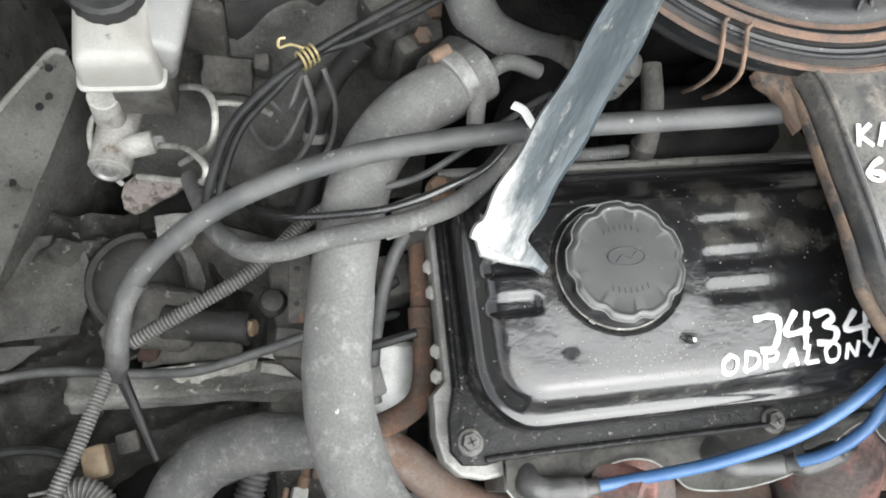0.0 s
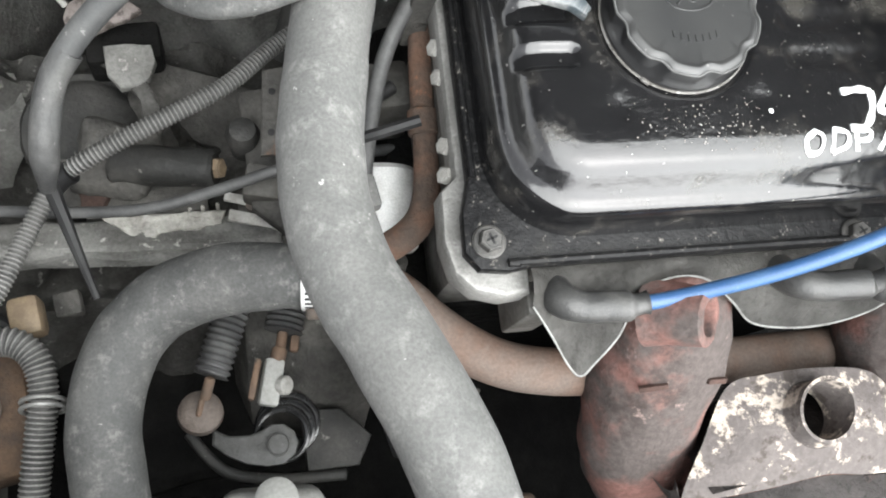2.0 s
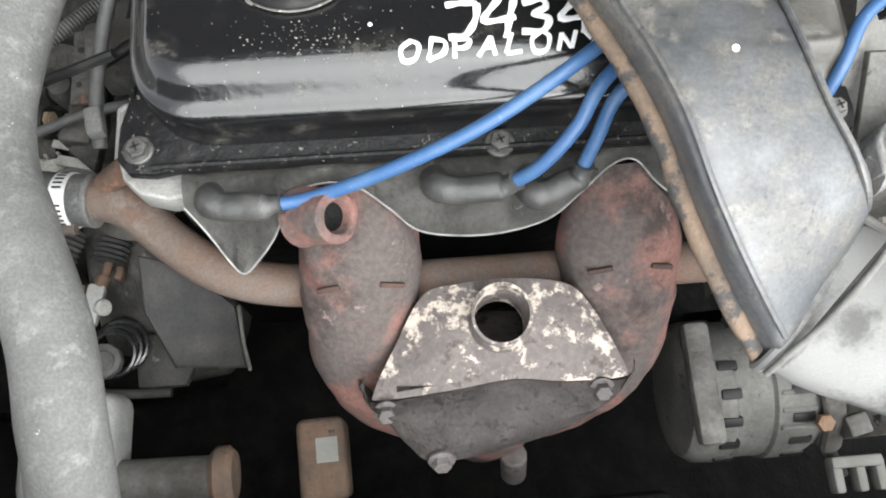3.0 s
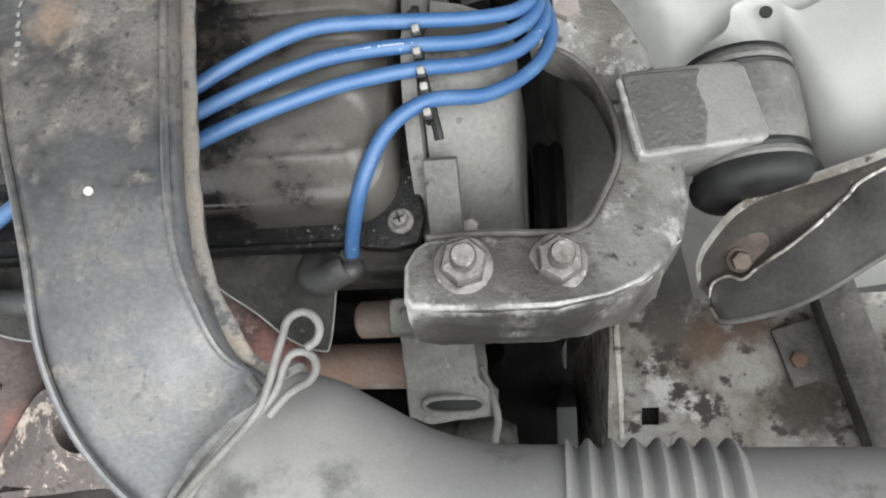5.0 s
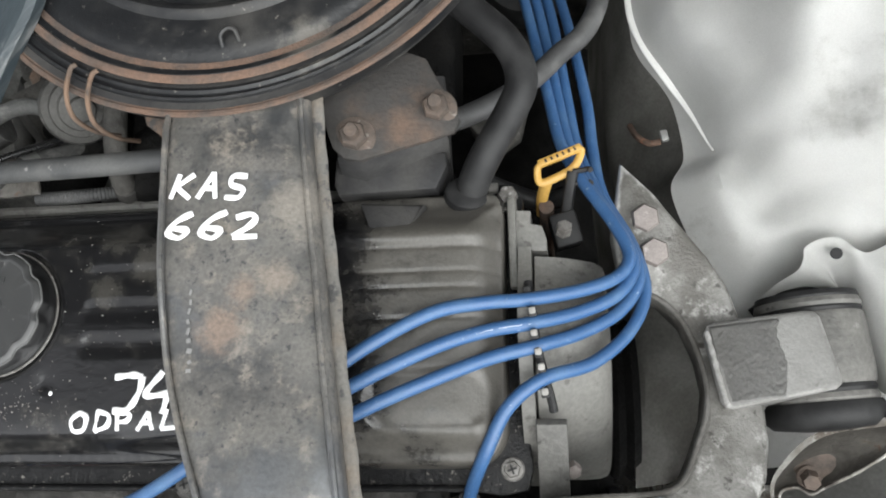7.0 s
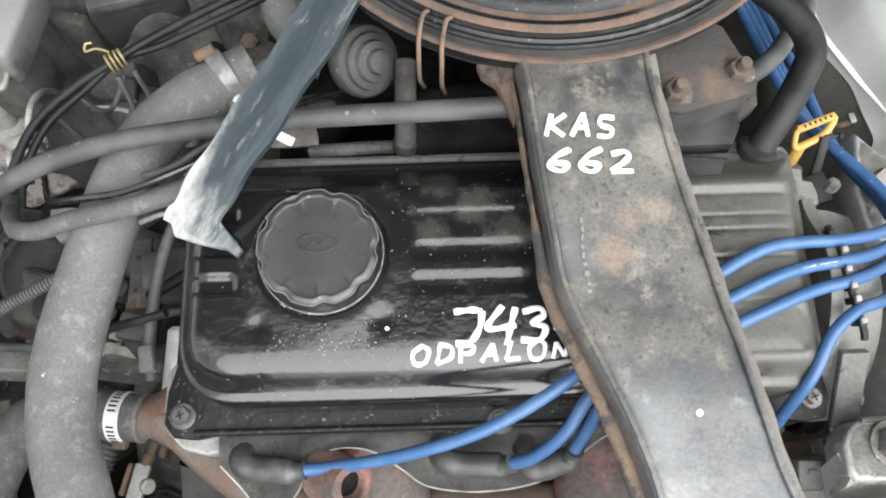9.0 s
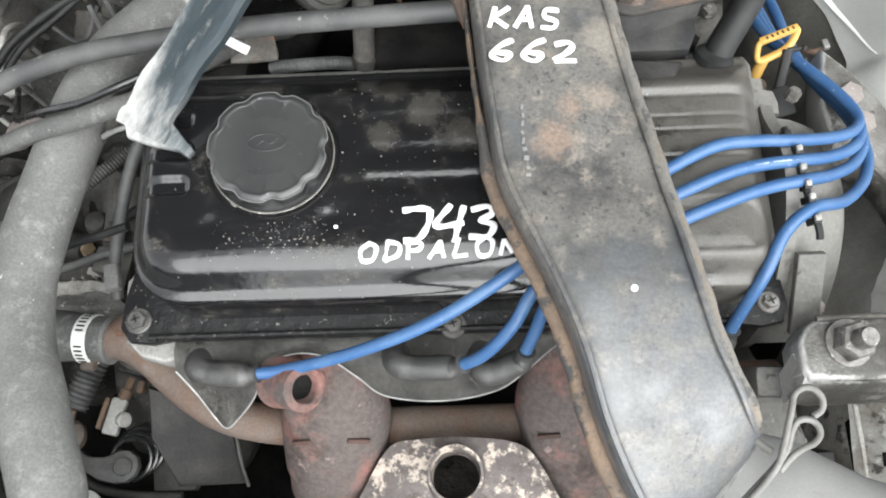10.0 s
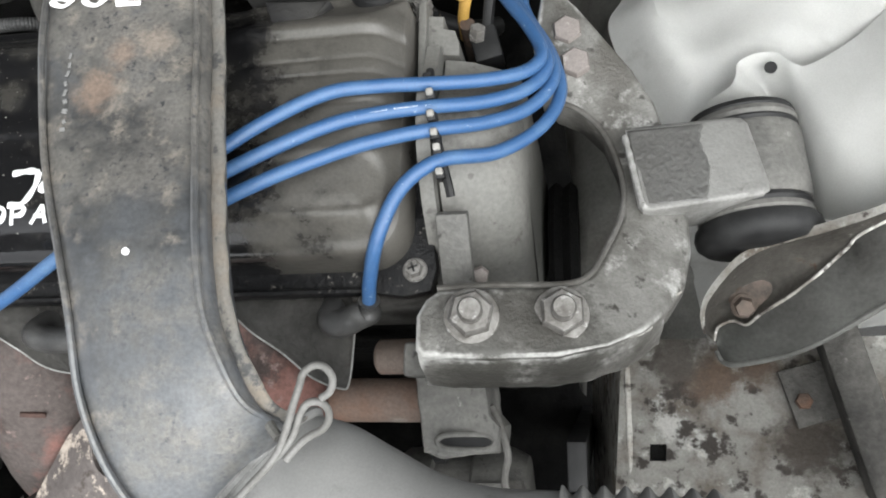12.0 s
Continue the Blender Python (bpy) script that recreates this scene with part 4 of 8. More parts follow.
# ---- the engine ----
engine = thing("engine_block", (0.18, 0.08, -0.42), "dirty cast engine block and cylinder head", "engine")
part("cylinder_head", box_bm((0.37, 0.15, 0.115), (0.181, 0.073, -0.066), bevel=0.006), "dirty_alu", engine)
# oily iron, its colour lowered further to stand for shade
part("block", box_bm((0.40, 0.19, 0.30), (0.18, 0.09, -0.275), bevel=0.01), "cast_dark", engine, "dark oily cast iron block, coloured near black for the bay's shade")
part("head_flange", prism_bm([(-0.007, 0.15, -0.009), (-0.008, 0.036, -0.010), (-0.0155, 0.029, -0.011), (-0.0165, 0.006, -0.012), (-0.013, -0.009, -0.013), (-0.004, -0.018, -0.014), (0.010, -0.0215, -0.015), (0.022, -0.0205, -0.015), (0.03, 0.15, -0.009)], (0, 0, -0.02), 0.003), "arm_cast", engine, "pale machined corner of the head")
part("lug", box_bm((0.018, 0.016, 0.05), (0.030, -0.022, -0.045), bevel=0.002), "dirty_alu", engine)
for q in ((-0.005, 0.106, -0.020), (-0.005, 0.090, -0.020), (-0.006, 0.055, -0.022), (-0.0075, 0.040, -0.022)):
    bolt(engine, q, (-1, 0, 0.6), 0.0046, 0.005, mat="cast_pale")
gearbox = thing("gearbox_housing", (-0.12, 0.04, -0.42), "dark oily cast gearbox housing", "gearbox")
part("bell", lathe_bm([(0.10, 0), (0.125, 0.01), (0.13, 0.05), (0.115, 0.09), (0.09, 0.10)], (-0.02, 0.06, -0.325), (0, -90, 0), 40), "grime", gearbox)
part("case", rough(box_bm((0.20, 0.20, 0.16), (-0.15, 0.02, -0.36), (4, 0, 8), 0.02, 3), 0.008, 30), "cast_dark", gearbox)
part("top_ledge", rough(box_bm((0.176, 0.026, 0.022), (-0.170, 0.0715, -0.206), (-14, 0, -1.5), 0.004), 0.004, 90, 8), "bay_grey", gearbox, "dusty casting ledge")
part("dried_mud", rough(prism_bm([(-0.193, 0.085, -0.192), (-0.150, 0.0862, -0.191), (-0.117, 0.0855, -0.190), (-0.121, 0.0790, -0.1915), (-0.134, 0.0735, -0.193), (-0.150, 0.0745, -0.193), (-0.164, 0.0705, -0.194), (-0.178, 0.0725, -0.194), (-0.183, 0.0790, -0.1935)], (0, 0, -0.006), 0.0015), 0.003, 120, 7), "dried_mud", gearbox, "pale dried mud on the ledge")
for q in ((-0.1395, 0.0865, -0.186), (-0.1315, 0.0875, -0.186), (-0.1220, 0.0885, -0.185)):
    part("stud", rod_bm((q[0], q[1] - 0.001, q[2] - 0.01), q, 0.0013, 8), "dried_mud", gearbox)


def casting(u, v):
    """The knobbly top of the gearbox casting, with ribs and hollows."""
    x, y = -0.33 + 0.30 * u, -0.02 + 0.25 * v
    q = Vector((x, y, 0.0))
    z = -0.252 + 0.030 * noise.noise(q * 17 + Vector((3.1, 0, 0))) + 0.012 * noise.noise(q * 42) + 0.0045 * noise.noise(q * 95)
    z += 0.014 * max(0.0, math.sin(x * 60 + y * 25)) ** 6 + 0.012 * max(0.0, math.sin(y * 75 - x * 18 + 1.0)) ** 8
    return Vector((x, y, z - 0.05 * smooth(0.04, -0.02, y)))


part("top_casting", sheet_bm(casting, 90, 76, 0.004), "casting_grey", gearbox, "knobbly grey gearbox casting with caked dirt")
part("cover_plate", rough(box_bm((0.12, 0.10, 0.04), (-0.13, 0.155, -0.25), (12, 0, -18), 0.006), 0.005, 45), "grime", gearbox)

# valve cover: a pressed steel lid, raised over a flat flange
CX, CY, HX, HY = 0.1825, 0.0735, 0.1815, 0.0735
PROFILE = ((0.0, 0.002), (0.001, 0.018), (0.0018, 0.0255), (0.0028, 0.0280), (0.0042, 0.0292), (0.0068, 0.0302), (0.0085, 0.0313), (0.0105, 0.0335), (0.0150, 0.0392), (0.0170, 0.0412), (0.0195, 0.0429), (0.0230, 0.0442), (0.0275, 0.0449), (0.032, 0.045))

CORNER = (0.042, 0.022, 0.026, 0.011)


def cover_z(x, y):
    """Height of the pressed cover above its flange."""
    # the end wall stands steeper than the front one
    dx = x - CX + HX
    grow = 0.45 * min(dx, 0.015) if dx > 0 else 0.0
    d = -round_box(x - 0.0135 + grow, y, CX - 0.00675, CY, HX + 0.00675, HY, CORNER[(x > CX) + 2 * (y > CY)])
    if d <= 0:
        return 0.002
    z = PROFILE[-1][1]
    for (a, za), (b, zb) in zip(PROFILE[:-1], PROFILE[1:]):
        if d < b:
            z = za + (zb - za) * (d - a) / (b - a)
            break
    # the rear third drops to a lower step
    z -= 0.006 * smooth(0.118, 0.132, y) * smooth(0.0, 0.02, d)
    # long pressed grooves along the middle, fine lines beyond them
    for cy, hy, h, x1, e in ((0.0645, 0.0046, 0.0008, 0.262, 0.0036), (0.0835, 0.0046, 0.0007, 0.285, 0.0034), (0.1025, 0.0048, 0.0007, 0.285, 0.0034)):
        z -= h * (1.0 - 0.4 * smooth(0.235, 0.26, x)) * smooth(e, -e, round_box(x, y, (0.137 + x1) / 2, cy, (x1 - 0.137) / 2, hy, 0.004))
    far = smooth(0.268, 0.282, x)
    for cy, w in ((0.0745, 0.0012), (0.0905, 0.0011), (0.0990, 0.0011), (0.1125, 0.0014)):
        z -= far * 0.0006 * math.exp(-((y - cy) / w) ** 2) * smooth(0.003, 0.008, d)
    z += far * 0.0022 * smooth(0.112, 0.117, y)
    # three short grooves at the left end
    for cy in (0.0667, 0.0880, 0.1080):
        z -= 0.0026 * smooth(0.0020, -0.0020, round_box(x, y, 0.0245, cy, 0.0130, 0.0048, 0.003)) * smooth(0.006, 0.012, d)
    # boss of the oil filler, with two small dents before it
    z += 0.0008 * smooth(0.060, 0.036, math.hypot(x - 0.0852, y - 0.0833)) - 0.0016 * smooth(0.0385, 0.0360, math.hypot(x - 0.0852, y - 0.0833))
    z -= 0.0007 * math.exp(-(math.hypot(x - 0.052, y - 0.043) / 0.0055) ** 2) + 0.0007 * math.exp(-(math.hypot(x - 0.118, y - 0.045) / 0.0055) ** 2)
    z -= 0.002 * smooth(0.003, -0.003, round_box(x, y, 0.325, 0.034, 0.030, 0.014, 0.01))
    return z


def lid_bm():
    """Rings follow the rounded outline inwards; a grid fills the rectangle left inside."""
    bm = bmesh.new()
    R, nx, ny, arc = 0.043, 250, 92, 14
    corners = ((-1, -1, 180, nx, CORNER[0]), (1, -1, 270, ny, CORNER[1]), (1, 1, 0, nx, CORNER[3]), (-1, 1, 90, ny, CORNER[2]))
    insets = [0.0, 0.0006, 0.0012, 0.002, 0.003, 0.0042] + [0.0042 + (R - 0.0042) * k / 28 for k in range(1, 29)]
    rows = []
    for d in insets:
        arcs = []
        for sx, sy, a0, n, r in corners:
            w = max(r, d)
            c = (CX + sx * (HX - w), CY + sy * (HY - w))
            arcs.append([(c[0] + (w - d) * math.cos(radians(a0 + 90 * k / arc)), c[1] + (w - d) * math.sin(radians(a0 + 90 * k / arc))) for k in range(arc + 1)])
        row = []
        for q, (sx, sy, a0, n, r) in enumerate(corners):
            row += arcs[q][:-1]
            (x0, y0), (x1, y1) = arcs[q][-1], arcs[(q + 1) % 4][0]
            row += [(x0 + (x1 - x0) * k / n, y0 + (y1 - y0) * k / n) for k in range(n)]
        rows.append([bm.verts.new((x, y, cover_z(x, y) if d > 0 else 0.0)) for x, y in row])
    ax, ay = HX - R, HY - R
    n = len(rows[0])
    for p, q in zip(rows[:-1], rows[1:]):
        for i in range(n):
            j = (i + 1) % n
            bm.faces.new((p[i], p[j], q[j], q[i]))
    g = [[bm.verts.new((x, y, cover_z(x, y))) for y in [CY - ay + 2 * ay * j / ny for j in range(ny + 1)]] for x in [CX - ax + 2 * ax * i / nx for i in range(nx + 1)]]
    for i in range(nx):
        for j in range(ny):
            bm.faces.new((g[i][j], g[i + 1][j], g[i + 1][j + 1], g[i][j + 1]))
    bmesh.ops.remove_doubles(bm, verts=bm.verts[:], dist=0.00005)
    return bm


cover = thing("valve_cover", (0.18, 0.07, 0.0), "glossy black painted valve cover, dusty and scratched", "valve cover")
lid = part("body", lid_bm(), "black_paint", cover, sharp=80)
FL = [(-0.004, 0.150), (-0.0055, 0.030), (-0.010, 0.014), (-0.011, -0.004), (-0.005, -0.012), (0.008, -0.0135), (0.02, -0.0115), (0.345, -0.0115), (0.36, -0.0135),
      (0.373, -0.011), (0.376, 0.0), (0.374, 0.02), (0.374, 0.15), (0.366, 0.160), (0.0, 0.160)]
part("flange", prism_bm([(x, y, 0.0018) for x, y in FL], (0, 0, -0.008), 0.0015), "black_flange", cover)
RIM = [(x, y, 0.003) for x, y in ((0.012, -0.0108), (0.022, -0.0100), (0.18, -0.0100), (0.345, -0.0100))]
part("front_bead", tube(bmesh.new(), spline(RIM, 8), 0.0018, 8), "black_flange", cover)
part("rear_bead", tube(bmesh.new(), [Vector((0.0, 0.157, 0.003)), Vector((0.2, 0.157, 0.003)), Vector((0.36, 0.157, 0.003))], 0.0034, 8), "timing", cover)
part("side_bead", tube(bmesh.new(), [Vector((-0.0035, 0.03, 0.003)), Vector((-0.0022, 0.145, 0.003))], 0.0018, 8), "black_flange", cover)
for q in ((0.0, 0.0), (0.365, 0.0), (0.184, -0.008), (0.364, 0.149), (0.002, 0.150)):
    m = "bolt_steel" if q[0] > 0.3 else "bolt_dark"
    k = 0.72 if q[0] > 0.3 else 0.88
    part("washer", lathe_bm([(0.0088 * k, 0.0012), (0.0088 * k, 0.0030), (0.0078 * k, 0.0037), (0.004 * k, 0.0037)], (*q, 0.0), steps=28), m, cover)
    head = bolt(cover, (*q, 0.0036), (0, 0, 1), 0.0062 * k, 0.0042, mat=m, spin=14)
    # thin dark bars painted for the shade in the bolt's cross slots
    for turn in (20, 110):
        part("cross_shade", box_bm((0.0052, 0.0011, 0.0006), (*q, 0.0082), (0, 0, turn), 0), "rubber_dark", head)
writing("7434", (0.157, 0.0295), (0.232, 0.0300), 0.0185, cover_z, 0.00165, lid, 'white hand-painted number "7434"')
writing("ODPALONY", (0.1345, 0.0190), (0.236, 0.0205), 0.0100, cover_z, 0.00118, lid, 'white hand-painted word "ODPALONY"')
part("paint_fleck", lathe_bm([(0.0014, -0.001), (0.0014, 0.0003), (0.0006, 0.0006)], (0.122, 0.039, 0.0445), steps=10), "marker", lid, "white paint fleck")

rnd = random.Random(21)
bm = bmesh.new()
for k in range(270):
    if k < 170:
        px, py = rnd.gauss(0.095, 0.020), rnd.gauss(0.033, 0.007)
    else:
        px, py = rnd.uniform(0.12, 0.25), rnd.uniform(0.045, 0.135)
    if math.hypot(px - 0.0852, py - 0.0833) < 0.039 or not 0.03 < px < 0.26 or not 0.020 < py < 0.14:
        continue
    r = rnd.choice((0.00014, 0.0002, 0.0002, 0.00025, 0.0003, 0.00045))
    z = cover_z(px, py)
    ring = [bm.verts.new((px + r * rnd.uniform(0.7, 1.3) * math.cos(a), py + r * rnd.uniform(0.7, 1.3) * math.sin(a), z + 0.00005)) for a in (0.2, 1.3, 2.4, 3.4, 4.6, 5.6)]
    top = bm.verts.new((px, py, z + r * 0.5))
    for q in range(6):
        bm.faces.new((ring[q], ring[(q + 1) % 6], top))
part("dirt_specks", bm, "speck_dirt", cover, "dried specks of pale dirt")

# oil filler cap, scalloped round its edge
CAP = (0.0852, 0.0833, 0)
cap = thing("oil_filler_cap", (0.0852, 0.0833, 0.045), "matt black scalloped plastic oil filler cap", "oil cap")


def scallop(a, r, z):
    if r < 0.0284 or z < 0.0470:
        return 1.0
    return 1.0 - 0.062 * max(0.0, math.cos(9 * a + 0.6)) ** 1.4 * smooth(0.0470, 0.0550, z)


part("cap_body", lathe_bm([(0.0335, 0.0440), (0.0348, 0.0455), (0.0346, 0.0475), (0.0338, 0.0490), (0.0334, 0.0520), (0.0336, 0.0550), (0.0334, 0.0562), (0.0320, 0.0566)], CAP, steps=180, wave=scallop), "cap_gloss", cap, "glossy black skirt", sharp=50)
cap_top = part("cap_face", lathe_bm([(0.0330, 0.0556), (0.0337, 0.0563), (0.0333, 0.0572), (0.0322, 0.0580), (0.0306, 0.0587), (0.0297, 0.0588), (0.0289, 0.0585), (0.0282, 0.0584), (0.020, 0.0585), (0.010, 0.0586), (0.002, 0.0586)], CAP, steps=180, wave=scallop), "cap_plastic", cap, "dusty grey-black face", sharp=40)
part("face_edge", tube(bmesh.new(), [Vector((CAP[0] + 0.0334 * scallop(a, 0.033, 0.0570) * math.cos(a), CAP[1] + 0.0334 * scallop(a, 0.033, 0.0570) * math.sin(a), 0.0571)) for a in [2 * math.pi * k / 180 for k in range(180)]], 0.0005, 6, loop=True), "cap_edge", cap, "worn pale edge of the face")
part("rim", lathe_bm([(0.0340, 0.0444), (0.0354, 0.0446), (0.0356, 0.0450), (0.0353, 0.0454), (0.0346, 0.0455)], CAP, steps=90), "bolt_steel", cap, "thin bright metal rim")
part("rim_seam", box_bm((0.0042, 0.0020, 0.0014), (0.0650, 0.0540, 0.0455), (0, 0, -40), 0.0005), "bolt_steel", cap, "crimped joint of the rim")
el = [Vector((0.0852 + 0.0105 * math.cos(a), 0.0850 + 0.0052 * math.sin(a), 0.0587)) for a in [2 * math.pi * k / 40 for k in range(40)]]
part("emblem_ring", tube(bmesh.new(), el, 0.0005, 6, loop=True), "cap_plastic", cap_top, "raised oval emblem")
part("emblem_bar", hose_bm([(0.0792, 0.0825, 0.0586), (0.0832, 0.0860, 0.0586), (0.0872, 0.0840, 0.0586), (0.0912, 0.0875, 0.0586)], 0.0005, sides=6), "cap_plastic", cap_top)
for k in range(7):
    for yy, rot in ((0.1015, -1), (0.0665, 1)):
        part("raised_mark", box_bm((0.0016, 0.003, 0.0006), (0.0752 + 0.0033 * k, yy + rot * 0.0008 * (k - 3) ** 2 * 0.3, 0.0586), bevel=0), "cap_plastic", cap_top)

# timing belt cover at the engine's end
timing = thing("timing_belt_cover", (0.395, 0.06, -0.18), "dusty grey plastic timing belt cover", "timing cover")


def timing_ring(x, grow, low):
    prof = []
    for k in range(41):
        s = k / 40
        y = -0.006 - grow + (0.126 + 2 * grow) * s
        if s < 0.62:
            a = math.pi * 0.5 * (s / 0.62)
            z = -0.06 + (0.096 + grow) * math.sin(a) ** 0.55
        else:
            z = 0.036 + grow - 0.020 * smooth(0.62, 0.95, s) - 0.09 * smooth(0.955, 1.0, s)
        prof.append(Vector((x, y, z - low)))
    return [Vector((x, prof[0].y, -0.085))] + prof + [Vector((x, prof[-1].y, -0.3))]


bm = bmesh.new()
rings_mesh(bm, [timing_ring(x, g_, lo) for x, g_, lo in ((0.379, -0.002, 0.006), (0.380, 0.0, 0.006), (0.394, 0.0, 0.011), (0.404, 0.0, 0.018), (0.4125, -0.0005, 0.0235), (0.4175, -0.002, 0.0285), (0.4195, -0.005, 0.035), (0.4200, -0.010, 0.045))])
part("front_cover", bm, "timing", timing, sharp=50)
bm = bmesh.new()
rings_mesh(bm, [timing_ring(x, 0.0035, 0.0) for x in (0.3715, 0.373, 0.377, 0.3785)])
part("rear_plate", bm, "timing", timing)
part("rib_plate", box_bm((0.016, 0.050, 0.006), (0.3865, 0.004, 0.004), (38, 0, 0), 0.001), "cast_grey", timing, "flat vertical rib")
part("top_tab", prism_bm([(0.3655, 0.147, 0.012), (0.3705, 0.147, 0.012), (0.3705, 0.1405, 0.012), (0.3785, 0.1400, 0.011), (0.3785, 0.1325, 0.011), (0.3845, 0.1315, 0.010), (0.3870, 0.1240, 0.009), (0.3870, 0.1170, 0.008), (0.3660, 0.1170, 0.012)], (0, 0, -0.03), 0.001), "timing", timing, "stepped grey end of the cover")
part("top_fin", box_bm((0.0045, 0.052, 0.008), (0.3685, 0.121, 0.0135), (0, 0, 1), 0.001), "timing", timing)
bolt(timing, (0.396, 0.001, -0.012), (0.2, -0.5, 1), 0.0045, 0.006, mat="pink_bolt")
bolt(timing, (0.396, 0.128, 0.006), (0.2, 0.3, 1), 0.0045, 0.007, mat="bolt_steel")
bolt(timing, (0.366, 0.150, 0.006), (0, 0, 1), 0.0055, 0.007, mat="bolt_steel")
crank = thing("belt_pulley", (0.43, 0.05, -0.3), "dark belt pulley wheel below the engine mount", "pulley")
part("wheel", lathe_bm([(0.02, 0), (0.055, 0.0), (0.058, 0.004), (0.054, 0.009), (0.058, 0.014), (0.054, 0.019), (0.02, 0.02)], (0.424, 0.05, -0.17), (0, 90, 0), 40), "cast_dark", crank)
part("belt", box_bm((0.012, 0.03, 0.34), (0.438, -0.06, -0.3), (10, 0, 0), 0.001), "rubber_dark", crank, "dark rubber drive belt")

# ignition cables
CABLES = [
    # end boot on the head, way to the boot, points of the cable
    [(0.062, -0.0325, -0.003), (0.088, -0.031, 0.002), (0.129, -0.027, 0.024), (0.169, -0.018, 0.044), (0.202, -0.003, 0.056), (0.235, 0.018, 0.060), (0.270, 0.040, 0.058), (0.300, 0.060, 0.056), (0.330, 0.0755, 0.0525), (0.355, 0.081, 0.046), (0.378, 0.0835, 0.040), (0.405, 0.090, 0.028), (0.424, 0.099, 0.018), (0.431, 0.112, 0.012), (0.424, 0.132, 0.006), (0.409, 0.160, -0.004), (0.397, 0.19, -0.018), (0.390, 0.23, -0.030), (0.378, 0.30, -0.045), (0.366, 0.36, -0.06)],
    [(0.184, -0.0330, 0.005), (0.200, -0.0300, 0.022), (0.216, -0.0185, 0.040), (0.230, 0.0, 0.052), (0.262, 0.024, 0.056), (0.298, 0.043, 0.056), (0.333, 0.059, 0.052), (0.357, 0.067, 0.045), (0.380, 0.0715, 0.039), (0.404, 0.079, 0.026), (0.424, 0.090, 0.016), (0.4335, 0.107, 0.008), (0.428, 0.128, 0.002), (0.413, 0.158, -0.008), (0.402, 0.19, -0.022), (0.396, 0.23, -0.034), (0.386, 0.30, -0.05), (0.374, 0.36, -0.065)],
    [(0.222, -0.0300, 0.004), (0.229, -0.018, 0.024), (0.238, -0.004, 0.044), (0.268, 0.014, 0.054), (0.301, 0.030, 0.055), (0.338, 0.0455, 0.0505), (0.360, 0.054, 0.044), (0.382, 0.060, 0.038), (0.404, 0.0685, 0.024), (0.424, 0.081, 0.012), (0.436, 0.100, 0.004), (0.433, 0.122, -0.003), (0.417, 0.156, -0.012), (0.407, 0.19, -0.026), (0.402, 0.23, -0.038), (0.394, 0.30, -0.055), (0.382, 0.36, -0.07)],
    [(0.340, -0.0190, -0.004), (0.345, -0.008, 0.014), (0.354, 0.008, 0.034), (0.366, 0.0295, 0.040), (0.384, 0.0435, 0.038), (0.409, 0.053, 0.022), (0.430, 0.072, 0.008), (0.4395, 0.096, -0.002), (0.434, 0.124, -0.008), (0.420, 0.156, -0.016), (0.416, 0.19, -0.028), (0.414, 0.23, -0.04), (0.404, 0.30, -0.06), (0.392, 0.36, -0.075)],
]
BOOTS = [((0.062, -0.0325, -0.003), (0.037, -0.030, -0.007), (0.032, -0.016, -0.02)), ((0.184, -0.0330, 0.005), (0.154, -0.031, -0.002), (0.150, -0.016, -0.02)),
         ((0.222, -0.0300, 0.004), (0.203, -0.036, -0.006), (0.200, -0.016, -0.02)), ((0.340, -0.0190, -0.004), (0.322, -0.026, -0.008), (0.318, -0.010, -0.02))]
for pts, bt in zip(CABLES, BOOTS):
    cable = thing("ignition_cable", (*bt[2][:2], -0.02), "bright blue silicone ignition cable with a dark rubber boot", "ignition cable", "blue ignition cables")
    lead = part("cable", hose_bm(pts, 0.0036, 8, 12), "blue", cable, "bright blue cable")
    a, b, c = (Vector(q) for q in bt)
    bm = tube(bmesh.new(), spline([a.lerp(Vector(pts[1]), 0.35), a, a.lerp(b, 0.35), a.lerp(b, 0.75), b + Vector((-0.003, 0.003, -0.001)), c], 6), 0.0068, 18, rfun=lambda d, s: 0.74 + 0.10 * smooth(0.03, 0.0, s) + 0.34 * smooth(0.10, 0.16, s) + 0.12 * smooth(0.55, 0.75, s), wobble=0.05)
    part("boot", bm, "boot_rubber", cable, "dusty dark rubber boot")
    if pts is CABLES[1]:
        run = [Vector(q) for q in spline(pts, 8)[54:84]]
        for k, (p, q) in enumerate(zip(run[:-1], run[1:])):
            if k % 5 != 3:
                for a, b in ((0.05, 0.20), (0.42, 0.50), (0.72, 0.84)):
                    part("printed_mark", tube(bmesh.new(), [p.lerp(q, a) + Vector((0, -0.0006, 0.0033)), p.lerp(q, b) + Vector((0, -0.0006, 0.0033))], 0.0004, 6), "marker", lead)
holder = thing("cable_clip", (0.381, 0.06, 0.034), "black plastic cable clip holding the blue cables", "cable clip")
strip = part("strip", tube(bmesh.new(), spline([(0.377, 0.094, 0.034), (0.379, 0.076, 0.0375), (0.382, 0.055, 0.037), (0.387, 0.034, 0.033), (0.388, 0.028, 0.030)], 5), 0.0022, 8), "rubber_dark", holder)
